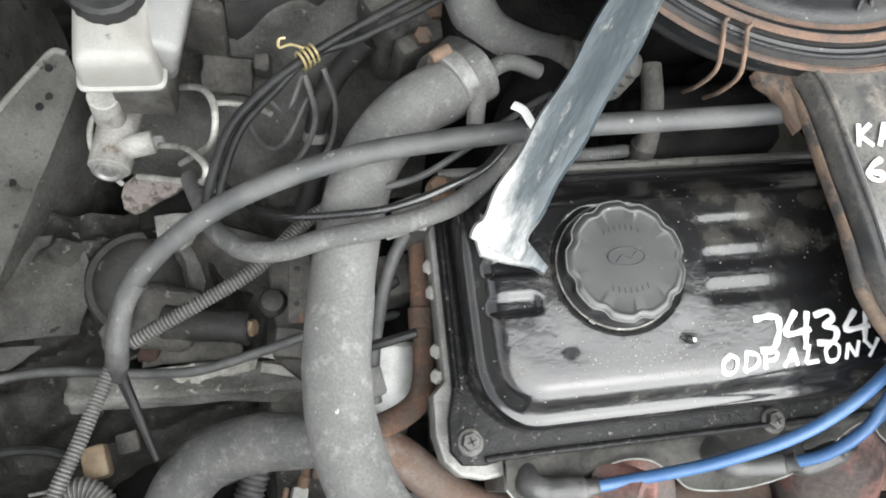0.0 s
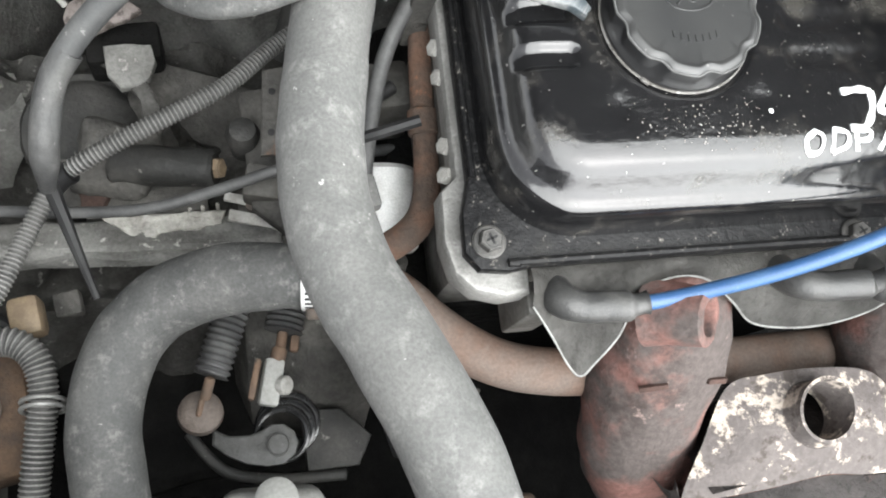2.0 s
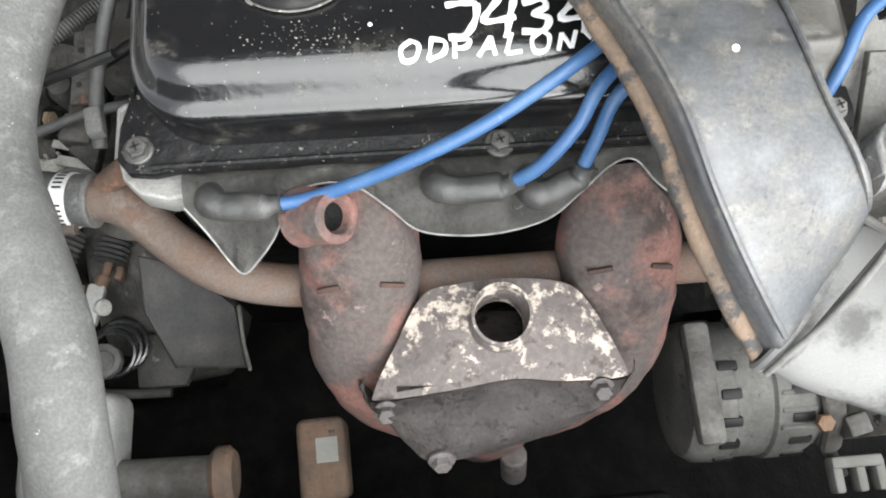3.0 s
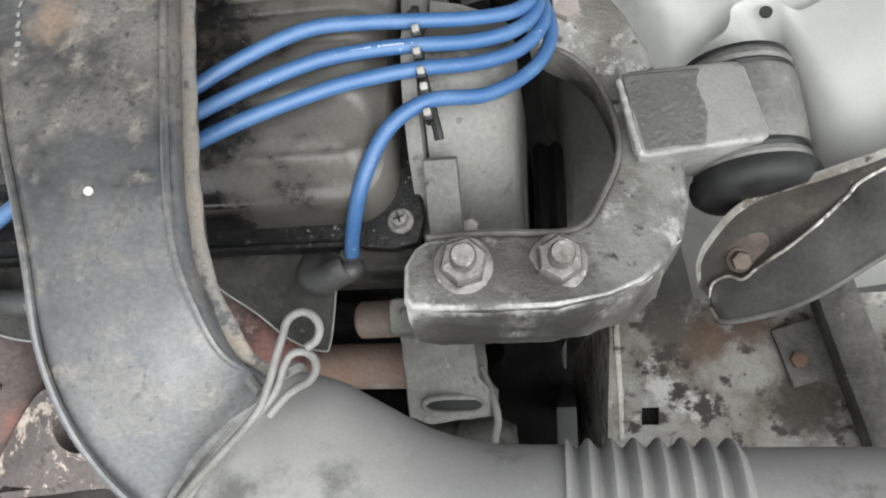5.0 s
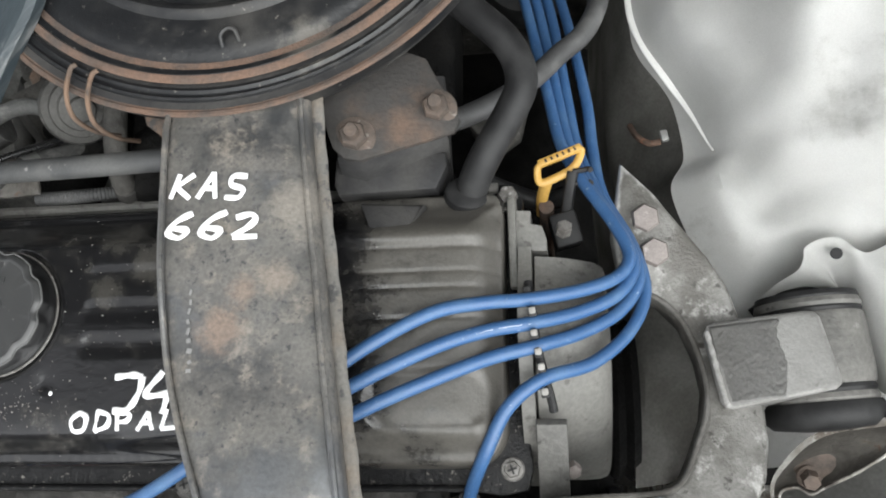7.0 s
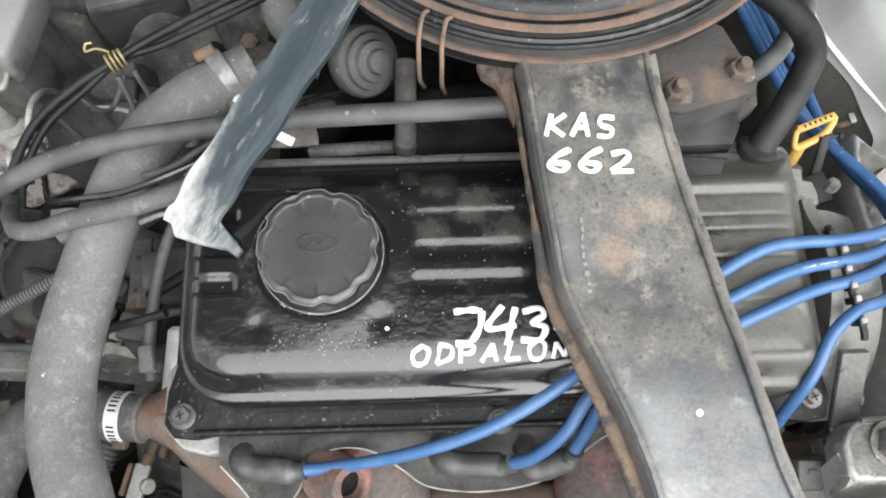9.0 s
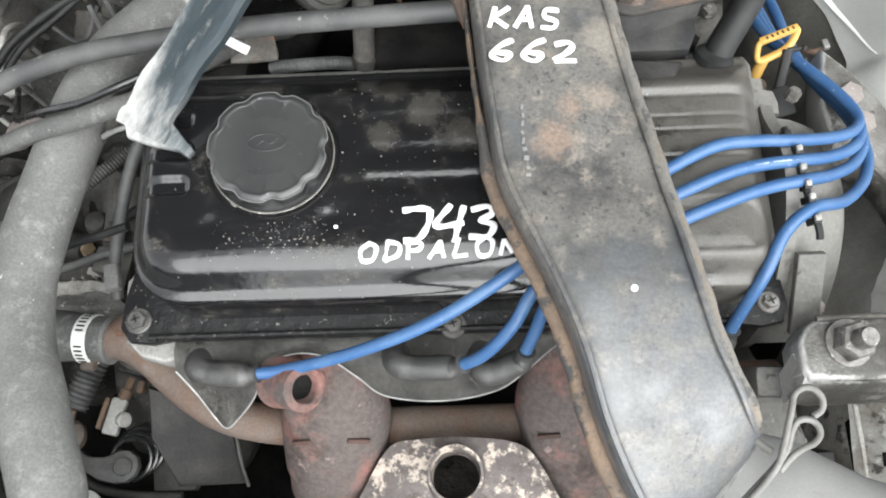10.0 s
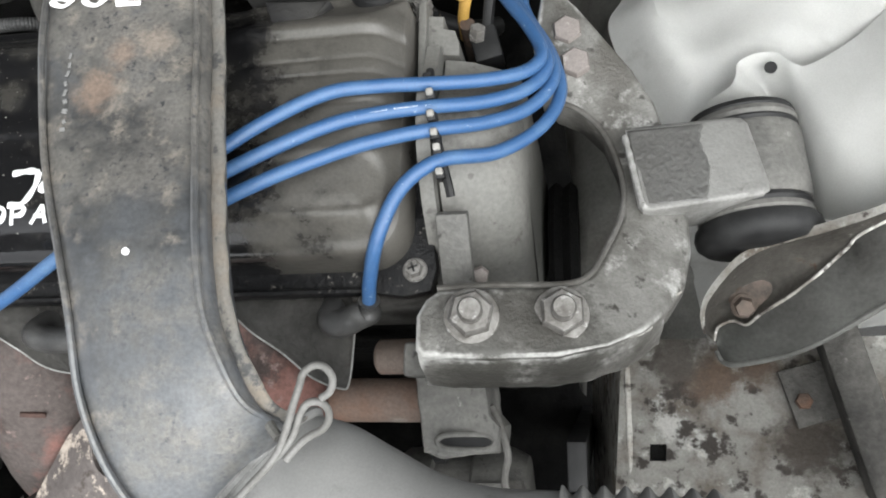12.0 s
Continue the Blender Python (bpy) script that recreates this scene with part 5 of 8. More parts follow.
for q in ((0.3765, 0.0895, 0.0375), (0.3792, 0.0770, 0.0415), (0.3798, 0.0658, 0.0410), (0.3815, 0.0565, 0.0400), (0.3828, 0.0490, 0.0390), (0.3842, 0.0368, 0.0380)):
    tooth = part("clip_tooth", box_bm((0.0042, 0.0040, 0.011), (q[0], q[1], q[2] - 0.0035), (12, 0, 8), 0.0006), "rubber_dark", strip)
    if q[1] < 0.085:
        part("clip_knob", box_bm((0.0036, 0.0036, 0.0030), (q[0], q[1], q[2] + 0.0025), (12, 0, 8), 0.0010), "cast_pale", holder, "pale worn knob of the clip")
clamp = thing("cable_comb", (0.412, 0.168, -0.03), "black plastic comb holding the upright blue cables", "cable clip")
part("post", hose_bm([(0.3965, 0.1400, -0.020), (0.3990, 0.1480, -0.013), (0.4010, 0.1570, -0.006), (0.4032, 0.1665, -0.001)], 0.0034, 5, 8, flat=0.8), "rubber_dark", clamp)
for k in (0, 1):
    part("prong", hose_bm([(0.4030 - 0.0010 * k, 0.1665 - 0.0065 * k, -0.0012 - 0.003 * k), (0.4085, 0.1670 - 0.0068 * k, -0.0010 - 0.003 * k), (0.4120, 0.1672 - 0.0070 * k, -0.0002 - 0.003 * k), (0.4132, 0.1660 - 0.0070 * k, 0.0012 - 0.003 * k)], 0.0017, 5, 8), "rubber_dark", clamp)
part("block", box_bm((0.016, 0.020, 0.026), (0.3975, 0.1375, -0.024), (10, 0, 14), 0.002), "rubber_dark", clamp)

dip = thing("dipstick", (0.386, 0.150, -0.05), "yellow plastic dipstick handle with a loop", "dipstick")
A, B = Vector((0.3845, 0.1695, 0.004)), Vector((0.4075, 0.1775, 0.006))
run = B - A
part("ring", tube(bmesh.new(), spline([A, (0.3828, 0.1655, 0.0010), (0.3835, 0.1620, -0.0028), (0.3865, 0.1615, -0.0042), (0.3940, 0.1645, -0.0042), (0.4015, 0.1680, -0.0030), (0.4062, 0.1722, 0.0000), B, A.lerp(B, 0.5)], 5, closed=True), 0.0020, 10, loop=True, flat=1.25), "yellow", dip)
strip = part("label_strip", moved(box_bm((run.length + 0.002, 0.0046, 0.0040), (0, 0, 0), bevel=0.0009), Matrix.Translation(A.lerp(B, 0.5) + Vector((0, 0.0004, 0.0006))) @ run.to_track_quat("X", "Z").to_matrix().to_4x4()), "yellow", dip)
for k in range(6):
    part("dark_mark", box_bm((0.0013, 0.0022, 0.0005), A + run * (0.14 + 0.145 * k) + Vector((0.0002, 0.0004, 0.0026)), (0, -5, 19 + 16 * (k % 2)), 0), "rubber_dark", strip)
part("stem", tube(bmesh.new(), [Vector((0.3880, 0.1625, -0.0045)), Vector((0.3862, 0.1590, -0.0090)), Vector((0.3842, 0.1545, -0.0160)), Vector((0.3838, 0.150, -0.030))], 0.0036, 10, flat=0.6), "yellow", dip)
part("guide_tube", tube(bmesh.new(), [Vector((0.387, 0.150, -0.014)), Vector((0.386, 0.145, -0.06)), Vector((0.385, 0.14, -0.2))], 0.0045, 12), "rust", dip, "rusty guide tube")

# air intake duct: two pressed half shells with a seam flange down both sides
STATIONS = [
    # left plan point, right plan point, z of the top, height
    ((0.190, 0.215), (0.272, 0.220), 0.083, 0.028), ((0.1965, 0.165), (0.2730, 0.172), 0.0915, 0.030), ((0.2005, 0.112), (0.2805, 0.115), 0.0945, 0.030), ((0.204, 0.078), (0.2870, 0.075), 0.0960, 0.030),
    ((0.209, 0.045), (0.2925, 0.040), 0.097, 0.030), ((0.220, 0.014), (0.298, 0.010), 0.101, 0.030), ((0.232, -0.016), (0.3025, -0.016), 0.103, 0.031),
    ((0.241, -0.044), (0.308, -0.042), 0.102, 0.032), ((0.248, -0.074), (0.316, -0.062), 0.098, 0.034), ((0.258, -0.100), (0.322, -0.075), 0.090, 0.036),
    ((0.270, -0.120), (0.327, -0.080), 0.078, 0.038), ((0.282, -0.134), (0.331, -0.081), 0.064, 0.040),
]


def duct_sections(stations, per=5):
    rows = [Vector((*l, 0)) for l, r, z, h in stations], [Vector((*r, 0)) for l, r, z, h in stations], [Vector((z, h, 0)) for l, r, z, h in stations]
    return list(zip(*(spline(r, per) for r in rows)))


def lean(y):
    """How far the right edge hangs below the middle."""
    return 0.005 * smooth(0.04, 0.10, y) * smooth(0.19, 0.16, y)


def duct_top(x, y):
    """Height of the duct's top face."""
    best = min(SECTIONS, key=lambda s: abs((s[0].y + s[1].y) / 2 - y))
    mid, half = (best[0].x + best[1].x) / 2, (best[1].x - best[0].x) / 2
    u = (x - mid) / half
    return best[2].x - 0.002 * u * u - lean(y) * u + 0.0008


SECTIONS = duct_sections(STATIONS)
duct = thing("air_intake_duct", (0.26, 0.05, 0.06), "black painted steel air intake duct, rusty and worn", "air duct")
bm = bmesh.new()
rings = []
for l, r, zh in SECTIONS:
    z, h = zh.x, zh.y
    ring = []
    for k in range(32):
        a = 2 * math.pi * k / 32
        ca, sa = math.cos(a), math.sin(a)
        u = 0.5 + 0.5 * math.copysign(abs(ca) ** 0.28, ca) * 0.965
        w = math.copysign(abs(sa) ** 0.32, sa)
        p = l.lerp(r, u)
        ring.append(Vector((p.x, p.y, z - h / 2 + w * h / 2 - 0.002 * (2 * u - 1) ** 2 - lean(p.y) * (2 * u - 1))))
    rings.append(ring)
rings_mesh(bm, rings)
shell = part("shell", bm, "duct_paint", duct, sharp=60)
for side, wide, drop_, thick in ((0, 0.0044, 0.021, 0.0042), (1, 0.0034, 0.012, 0.0018)):
    bm = bmesh.new()
    rings = []
    for s in SECTIONS[2:-1]:
        p = s[side]
        out = (s[side] - s[1 - side]).normalized()
        w = wide * (1.0 if side else 0.35 + 0.65 * smooth(0.10, 0.045, p.y)) + 0.0004 * math.sin(p.y * 260)
        zz = s[2].x - drop_ - lean(p.y) * (2 * side - 1)
        ring = []
        for k in range(14):
            a = 2 * math.pi * k / 14
            q = p + out * (w * math.cos(a) + 0.001)
            ring.append(Vector((q.x, q.y, zz + thick * math.sin(a))))
        rings.append(ring)
    rings_mesh(bm, rings)
    part("seam_flange", bm, "seam" if side else "seam_rust", duct, "dirty seam flange" if side else "rounded rusty seam flange")
    bm = bmesh.new()
    tube(bm, [Vector((s[side].x + (0.0045 if side == 0 else -0.0045), s[side].y, s[2].x - 0.0015 - lean(s[side].y) * (2 * side - 1))) for s in SECTIONS[2:-2]], 0.0016, 8)
    part("edge_bead", bm, "duct_paint", duct)
part("joint_gusset", rough(prism_bm([(0.176, 0.184, 0.075), (0.196, 0.184, 0.077), (0.1985, 0.150, 0.075), (0.1955, 0.147, 0.074), (0.191, 0.158, 0.074), (0.186, 0.172, 0.074), (0.178, 0.178, 0.074)], (0, 0, -0.010), 0.0015), 0.0008, 120, 2), "rust_light", duct, "rusty joint flange under the air cleaner")
writing("KAS", (0.2085, 0.1265), (0.2485, 0.1260), 0.0125, duct_top, 0.0014, shell, 'white hand-painted letters "KAS"')
writing("662", (0.2080, 0.1065), (0.2560, 0.1055), 0.0125, duct_top, 0.0015, shell, 'white hand-painted number "662"')
part("paint_fleck", lathe_bm([(0.0016, -0.001), (0.0016, 0.0003), (0.0006, 0.0006)], (0.2685, -0.017, 0.1035), steps=10), "marker", shell, "white paint fleck")
rnd = random.Random(8)
for k in range(9):
    yy = 0.080 - 0.0046 * k + rnd.uniform(-0.0006, 0.0006)
    xx = 0.2225 + 0.0002 * k + rnd.uniform(-0.0006, 0.0006)
    part("faded_mark", box_bm((rnd.uniform(0.0010, 0.0026), rnd.uniform(0.0012, 0.0032), 0.0004), (xx, yy, duct_top(xx, yy) - 0.0002), (0, 0, rnd.uniform(-15, 25)), 0), "snorkel", shell)

# snorkel of grey plastic joining the duct, with a ribbed bellows
snorkel = thing("intake_snorkel", (0.40, -0.13, 0.0), "dusty grey plastic intake snorkel with ribbed bellows", "air duct")
SN = [
    # centre, half width vector in plan, half height
    ((0.306, -0.106, 0.043), (0.0255, 0.030, 0), 0.020), ((0.318, -0.112, 0.041), (0.0215, 0.0345, 0), 0.022), ((0.336, -0.119, 0.040), (0.015, 0.038, 0), 0.026),
    ((0.360, -0.129, 0.038), (0.008, 0.039, 0), 0.030), ((0.385, -0.137, 0.036), (0.003, 0.037, 0), 0.033), ((0.410, -0.140, 0.035), (0.0, 0.035, 0), 0.034), ((0.440, -0.140, 0.035), (0.0, 0.034, 0), 0.034),
]
cs = list(zip(spline([s[0] for s in SN], 6), spline([s[1] for s in SN], 6), spline([(s[2], 0, 0) for s in SN], 6)))
bm = bmesh.new()
rings_mesh(bm, [[c + w * math.cos(a) + Vector((0, 0, h.x * math.sin(a))) for a in [2 * math.pi * k / 32 for k in range(32)]] for c, w, h in cs])
part("adapter", bm, "snorkel", snorkel)
lip = [Vector((0.306, -0.106, 0.043)) + Vector((0.0262, 0.031, 0)) * math.cos(a) + Vector((0, 0, 0.0215 * math.sin(a))) for a in [2 * math.pi * k / 40 for k in range(40)]]
part("joint_lip", tube(bmesh.new(), lip, 0.0026, 8, loop=True), "snorkel", snorkel)
part("bellows", ribbed_bm([(0.438, -0.140, 0.035), (0.470, -0.140, 0.035), (0.502, -0.1405, 0.035)], 0.0345, 0.0085, 0.11, 32, 10), "snorkel", snorkel)
part("pipe", hose_bm([(0.498, -0.1405, 0.035), (0.56, -0.141, 0.034), (0.66, -0.142, 0.03), (0.76, -0.146, 0.0)], 0.033, 8, 32), "snorkel", snorkel)
wire = thing("spring_clip", (0.33, -0.09, 0.06), "bent steel wire spring clip on the snorkel joint", "spring clip")
part("wire", hose_bm([(0.28, -0.141, 0.048), (0.2838, -0.1372, 0.056), (0.3032, -0.1212, 0.071), (0.3271, -0.0982, 0.077), (0.333, -0.087, 0.079), (0.3362, -0.0768, 0.081), (0.3387, -0.069, 0.082), (0.3403, -0.0639, 0.0825), (0.3446, -0.061, 0.083), (0.3492, -0.0617, 0.083), (0.3524, -0.0659, 0.0825), (0.3516, -0.0709, 0.082), (0.3477, -0.0737, 0.0815)], 0.0016, 8, 10), "wire_grey", wire)
part("wire", hose_bm([(0.2865, -0.1385, 0.05), (0.293, -0.1315, 0.06), (0.3134, -0.1105, 0.071), (0.329, -0.0955, 0.075), (0.3355, -0.0875, 0.0765), (0.3383, -0.0798, 0.078), (0.3413, -0.0755, 0.079), (0.346, -0.0747, 0.079), (0.3498, -0.0772, 0.079), (0.3506, -0.0815, 0.0785), (0.3477, -0.0853, 0.0775), (0.343, -0.0874, 0.0765), (0.3383, -0.0904, 0.075), (0.332, -0.0968, 0.0735)], 0.0016, 8, 10), "wire_grey", wire)
part("hook", hose_bm([(0.3215, -0.0790, 0.070), (0.3240, -0.0835, 0.073), (0.3290, -0.0885, 0.075)], 0.0022, 5, 8), "wire_grey", wire)

# air cleaner
AC = (0.222, 0.339, 0)
air = thing("air_cleaner", (0.222, 0.339, 0.02), "round black air cleaner housing with rusty rims", "air cleaner")
part("lid", lathe_bm([(0.1488, 0.0935), (0.1493, 0.0965), (0.1466, 0.0975), (0.1428, 0.0960), (0.1401, 0.0960), (0.1368, 0.0980), (0.1308, 0.0995), (0.1172, 0.1000), (0.1155, 0.1022), (0.1128, 0.1032), (0.1101, 0.1022), (0.1079, 0.1000), (0.0937, 0.0995), (0.0921, 0.1015), (0.0894, 0.1017), (0.0872, 0.0990), (0.0600, 0.0980), (0.0044, 0.0980)], AC, steps=120), "lid_paint", air)
part("lid_loop", hose_bm([(0.2295, 0.2065, 0.0985), (0.2300, 0.2105, 0.1030), (0.2335, 0.2135, 0.1040), (0.2370, 0.2130, 0.1030), (0.2385, 0.2090, 0.0985)], 0.0013, 5, 8), "lid_paint", air, "small pressed loop on the lid")
part("lid_rust_ring", lathe_bm([(0.1502, 0.0950), (0.1513, 0.0964), (0.1500, 0.0976), (0.1474, 0.0980), (0.1461, 0.0962)], AC, steps=120), "rim_rust", air, "rusty inner rim")
part("band", lathe_bm([(0.1645, 0.0800), (0.1652, 0.0900), (0.1648, 0.0922), (0.1630, 0.0926), (0.1617, 0.0912), (0.1603, 0.0926), (0.1597, 0.0946), (0.1583, 0.0950), (0.1570, 0.0936), (0.1559, 0.0936), (0.1544, 0.0950), (0.1528, 0.0945), (0.1528, 0.0800)], AC, steps=120), "lid_paint", air)
part("rim", lathe_bm([(0.1641, 0.0908), (0.1668, 0.0912), (0.1678, 0.0922), (0.1670, 0.0932), (0.1655, 0.0934), (0.1646, 0.0926)], AC, steps=120), "rim_rust", air, "rusty folded rim")
part("pan", lathe_bm([(0.0781, 0.0300), (0.1282, 0.0400), (0.1539, 0.0600), (0.1622, 0.0740), (0.1639, 0.0930), (0.1115, 0.0930)], AC, steps=80), "block_dark", air)
for dx in (0.0, 0.0125):
    c = (0.1445 + dx, 0.190 - dx * 0.35)
    part("clip_wire", hose_bm([(c[0] + 0.001, c[1] - 0.004, 0.045), (c[0] - 0.001, c[1] - 0.010, 0.065), (c[0] - 0.001, c[1] - 0.011, 0.086), (c[0] - 0.0005, c[1] - 0.002, 0.0955), (c[0] + 0.002, c[1] + 0.010, 0.0985), (c[0] + 0.005, c[1] + 0.013, 0.0985)], 0.0013, 6, 8), "rust_light", air, "rusty wire clip")

# carburettor bracket with two bolts
carb = thing("carburettor_bracket", (0.305, 0.17, -0.02), "rusty steel plate bolted on a dark carburettor block", "bracket")
part("plate", prism_bm([(0.268, 0.192, 0.064), (0.278, 0.163, 0.063), (0.284, 0.157, 0.062), (0.293, 0.156, 0.061), (0.341, 0.174, 0.049), (0.344, 0.181, 0.049), (0.326, 0.216, 0.054), (0.30, 0.225, 0.060)], (0, 0, -0.004), 0.001), "plate_rust", carb)
part("block", prism_bm([(0.279, 0.160, 0.057), (0.293, 0.157, 0.056), (0.337, 0.173, 0.045), (0.335, 0.21, 0.045), (0.28, 0.21, 0.056)], (-0.003, -0.014, -0.045), 0.002), "block_dark", carb)
part("ledge", prism_bm([(0.2735, 0.1500, 0.042), (0.2760, 0.1440, 0.041), (0.3290, 0.1470, 0.036), (0.3350, 0.1600, 0.036), (0.3340, 0.168, 0.036), (0.2740, 0.165, 0.042)], (0, 0.0, -0.020), 0.0015), "block_dark", carb, "dark ledge of the block")
part("lug", prism_bm([(0.288, 0.139, 0.042), (0.3235, 0.137, 0.040), (0.312, 0.117, 0.045), (0.2965, 0.117, 0.045)], (0, 0, -0.012), 0.002), "block_dark", carb)
bolt(carb, (0.289, 0.169, 0.059), (0.1, -0.1, 1), 0.0074, 0.0075, washer=0.0118, stud=0.0040, mat="nut_rust")
bolt(carb, (0.331, 0.187, 0.049), (0.1, -0.1, 1), 0.0074, 0.0075, washer=0.0118, stud=0.0040, mat="nut_rust")
part("body", box_bm((0.13, 0.12, 0.10), (0.22, 0.30, -0.04), bevel=0.01), "cast_dark", carb, "dark carburettor body")
intake = thing("intake_manifold", (0.15, 0.22, -0.12), "dark grimy cast intake manifold behind the valve cover", "intake manifold")
for k in range(4):
    part("runner", hose_bm([(0.06 + 0.085 * k, 0.15, -0.05), (0.065 + 0.08 * k, 0.19, -0.035), (0.09 + 0.06 * k, 0.24, -0.03)], 0.02, 5, 14), "cast_dark", intake)
part("plenum", box_bm((0.30, 0.09, 0.06), (0.18, 0.27, -0.06), bevel=0.012, seg=3), "cast_dark", intake)
part("vacuum_can", lathe(bmesh.new(), [(0.018, -0.014), (0.0225, -0.008), (0.0230, 0.000), (0.0215, 0.003), (0.0180, 0.0042), (0.0172, 0.0075), (0.0135, 0.0085), (0.0125, 0.0120), (0.0080, 0.0130), (0.0070, 0.0170), (0.0050, 0.0180), (0.001, 0.0182)], along((0.1095, 0.2120, 0.0330), (0.1185, 0.2050, 0.0430)), 40), "drum_grey", intake, "stepped round vacuum diaphragm")
part("stud_post", hose_bm([(0.1325, 0.162, -0.01), (0.1325, 0.166, 0.010), (0.133, 0.176, 0.022), (0.1335, 0.190, 0.030), (0.134, 0.21, 0.034)], 0.0068, 6, 14), "grime", intake, "dusty upright hose behind the cover")
part("post_collar", rod_bm((0.1325, 0.165, 0.004), (0.1327, 0.168, 0.011), 0.0085, 16), "drum_dark", intake)
part("bracket_plate", rough(prism_bm([(0.050, 0.182, 0.020), (0.060, 0.186, 0.022), (0.076, 0.178, 0.020), (0.078, 0.164, 0.016), (0.048, 0.163, 0.016)], (0, 0, -0.003), 0.0008), 0.0015, 90, 3), "corroded", intake)
part("rear_conduit", ribbed_bm([(0.072, 0.164, 0.006), (0.085, 0.1625, 0.010), (0.10, 0.1625, 0.011), (0.113, 0.164, 0.009), (0.124, 0.168, 0.0)], 0.0042, 0.0018, 0.12, 12), "rubber", intake, "short ribbed conduit")
part("rear_pipe", hose_bm([(0.14, 0.170, 0.0), (0.17, 0.172, 0.004), (0.21, 0.172, 0.0)], 0.006, 6, 10), "drum_dark", intake)
part("rocker_lump", box_bm((0.10, 0.05, 0.05), (0.18, 0.185, -0.01), (0, 0, 3), 0.012, 3), "cast_dark", intake)
thermostat = thing("thermostat_housing", (0.015, 0.25, -0.06), "corroded thermostat housing with rusty bolts", "thermostat housing")
part("neck", rod_bm((0.020, 0.240, -0.040), (0.055, 0.275, -0.060), 0.021, 28), "grime", thermostat)
part("body", rough(box_bm((0.066, 0.05, 0.075), (0.0115, 0.320, -0.100), (0, 0, 20), 0.010, 3), 0.004, 50), "grime", thermostat, "rust-stained casting")
part("flange", box_bm((0.05, 0.014, 0.05), (0.020, 0.288, -0.085), (0, 0, 25), 0.003), "grime", thermostat)
bolt(thermostat, (0.014, 0.284, -0.058), (0, -0.3, 1), 0.007, 0.008, mat="rust_light")
bolt(thermostat, (0.026, 0.306, -0.060), (0, -0.3, 1), 0.007, 0.008, mat="rust_light")

# ---- hoses ----
hoses = {}


def hose(name, pts, r, mat, label, category="hose", base=None, **kw):
    t = thing(name, base or pts[0], label, category)
    part("hose", hose_bm(pts, r, **kw), mat, t)
    hoses[name] = t
    return t


H1 = [(0.034, 0.222, 0.008), (0.014, 0.211, 0.008), (-0.013, 0.198, 0.004), (-0.040, 0.168, 0.001), (-0.056, 0.124, -0.001), (-0.0647, 0.079, 0.002), (-0.0697, 0.043, 0.005), (-0.0685, 0.010, 0.009), (-0.061, -0.018, 0.014), (-0.050, -0.043, 0.020), (-0.039, -0.070, 0.025), (-0.029, -0.098, 0.025), (-0.024, -0.130, 0.022), (-0.022, -0.18, 0.0), (-0.022, -0.24, -0.05)]
top_hose = hose("radiator_hose", H1, 0.0190, "hose_dusty", "thick dusty grey rubber radiator hose", "radiator hose", sides=28, wobble=0.03)
part("clamp", rod_bm((0.012, 0.2118, 0.010), (0.021, 0.2178, 0.010), 0.0206, 28), "steel", top_hose, "steel hose clamp")
part("clamp_screw", rod_bm((0.000, 0.222, 0.026), (0.012, 0.228, 0.027), 0.004, 12), "rust_light", top_hose)
H2 = [(-0.0555, 0.0100, -0.0895), (-0.070, 0.0118, -0.0905), (-0.090, 0.0150, -0.0945), (-0.118, 0.0175, -0.106), (-0.151, 0.010, -0.1205), (-0.174, -0.013, -0.130), (-0.184, -0.051, -0.136), (-0.181, -0.10, -0.148), (-0.172, -0.16, -0.17), (-0.165, -0.25, -0.24)]
lower_hose = hose("heater_hose", H2, 0.0195, "hose_braid", "thick dusty grey rubber hose bending to the front", "hose", sides=28, wobble=0.03, rfun=lambda d, s: 0.84 + 0.16 * smooth(0.03, 0.16, s))
H3 = [(0.262, 0.168, 0.060), (0.192, 0.1625, 0.062), (0.126, 0.1625, 0.058), (0.063, 0.1645, 0.050), (0.016, 0.164, 0.043), (-0.031, 0.162, 0.036), (-0.061, 0.159, 0.029), (-0.098, 0.152, 0.018), (-0.1335, 0.142, 0.0), (-0.165, 0.126, -0.021), (-0.186, 0.106, -0.040), (-0.194, 0.078, -0.056), (-0.196, 0.066, -0.072)]
vac = hose("vacuum_hose", H3[:-1], 0.0063, "hose_grey", "long curved dark grey rubber vacuum hose", "hose", sides=18)
part("sleeve", hose_bm([(-0.1780, 0.1145, -0.0330), (-0.1860, 0.1060, -0.0400), (-0.1915, 0.0930, -0.0480), (-0.1945, 0.0780, -0.0565), (-0.1965, 0.0690, -0.0690), (-0.1985, 0.0650, -0.0800)], 0.0067, 8, 20, rfun=lambda d, s: 1.02 - 0.40 * smooth(0.72, 1.0, s)), "hose_oily", vac, "dark oily rubber end sleeve")
hose("cable_tail", [(-0.194, 0.082, -0.060), (-0.200, 0.074, -0.085), (-0.194, 0.050, -0.104), (-0.182, 0.014, -0.112)], 0.0048, "rubber_dark", "thin dark cable end hanging below the hose", "cable", sides=8, rfun=lambda d, s: 1.15 - 0.75 * s)
H4 = [(-0.150, 0.190, -0.070), (-0.142, 0.165, -0.045), (-0.133, 0.141, -0.026), (-0.124, 0.129, -0.014), (-0.113, 0.119, -0.002), (-0.094, 0.115, 0.008), (-0.071, 0.117, 0.019), (-0.040, 0.118, 0.030), (-0.018, 0.121, 0.036), (0.006, 0.130, 0.036), (0.030, 0.152, 0.030), (0.06, 0.185, 0.010), (0.08, 0.21, -0.02)]
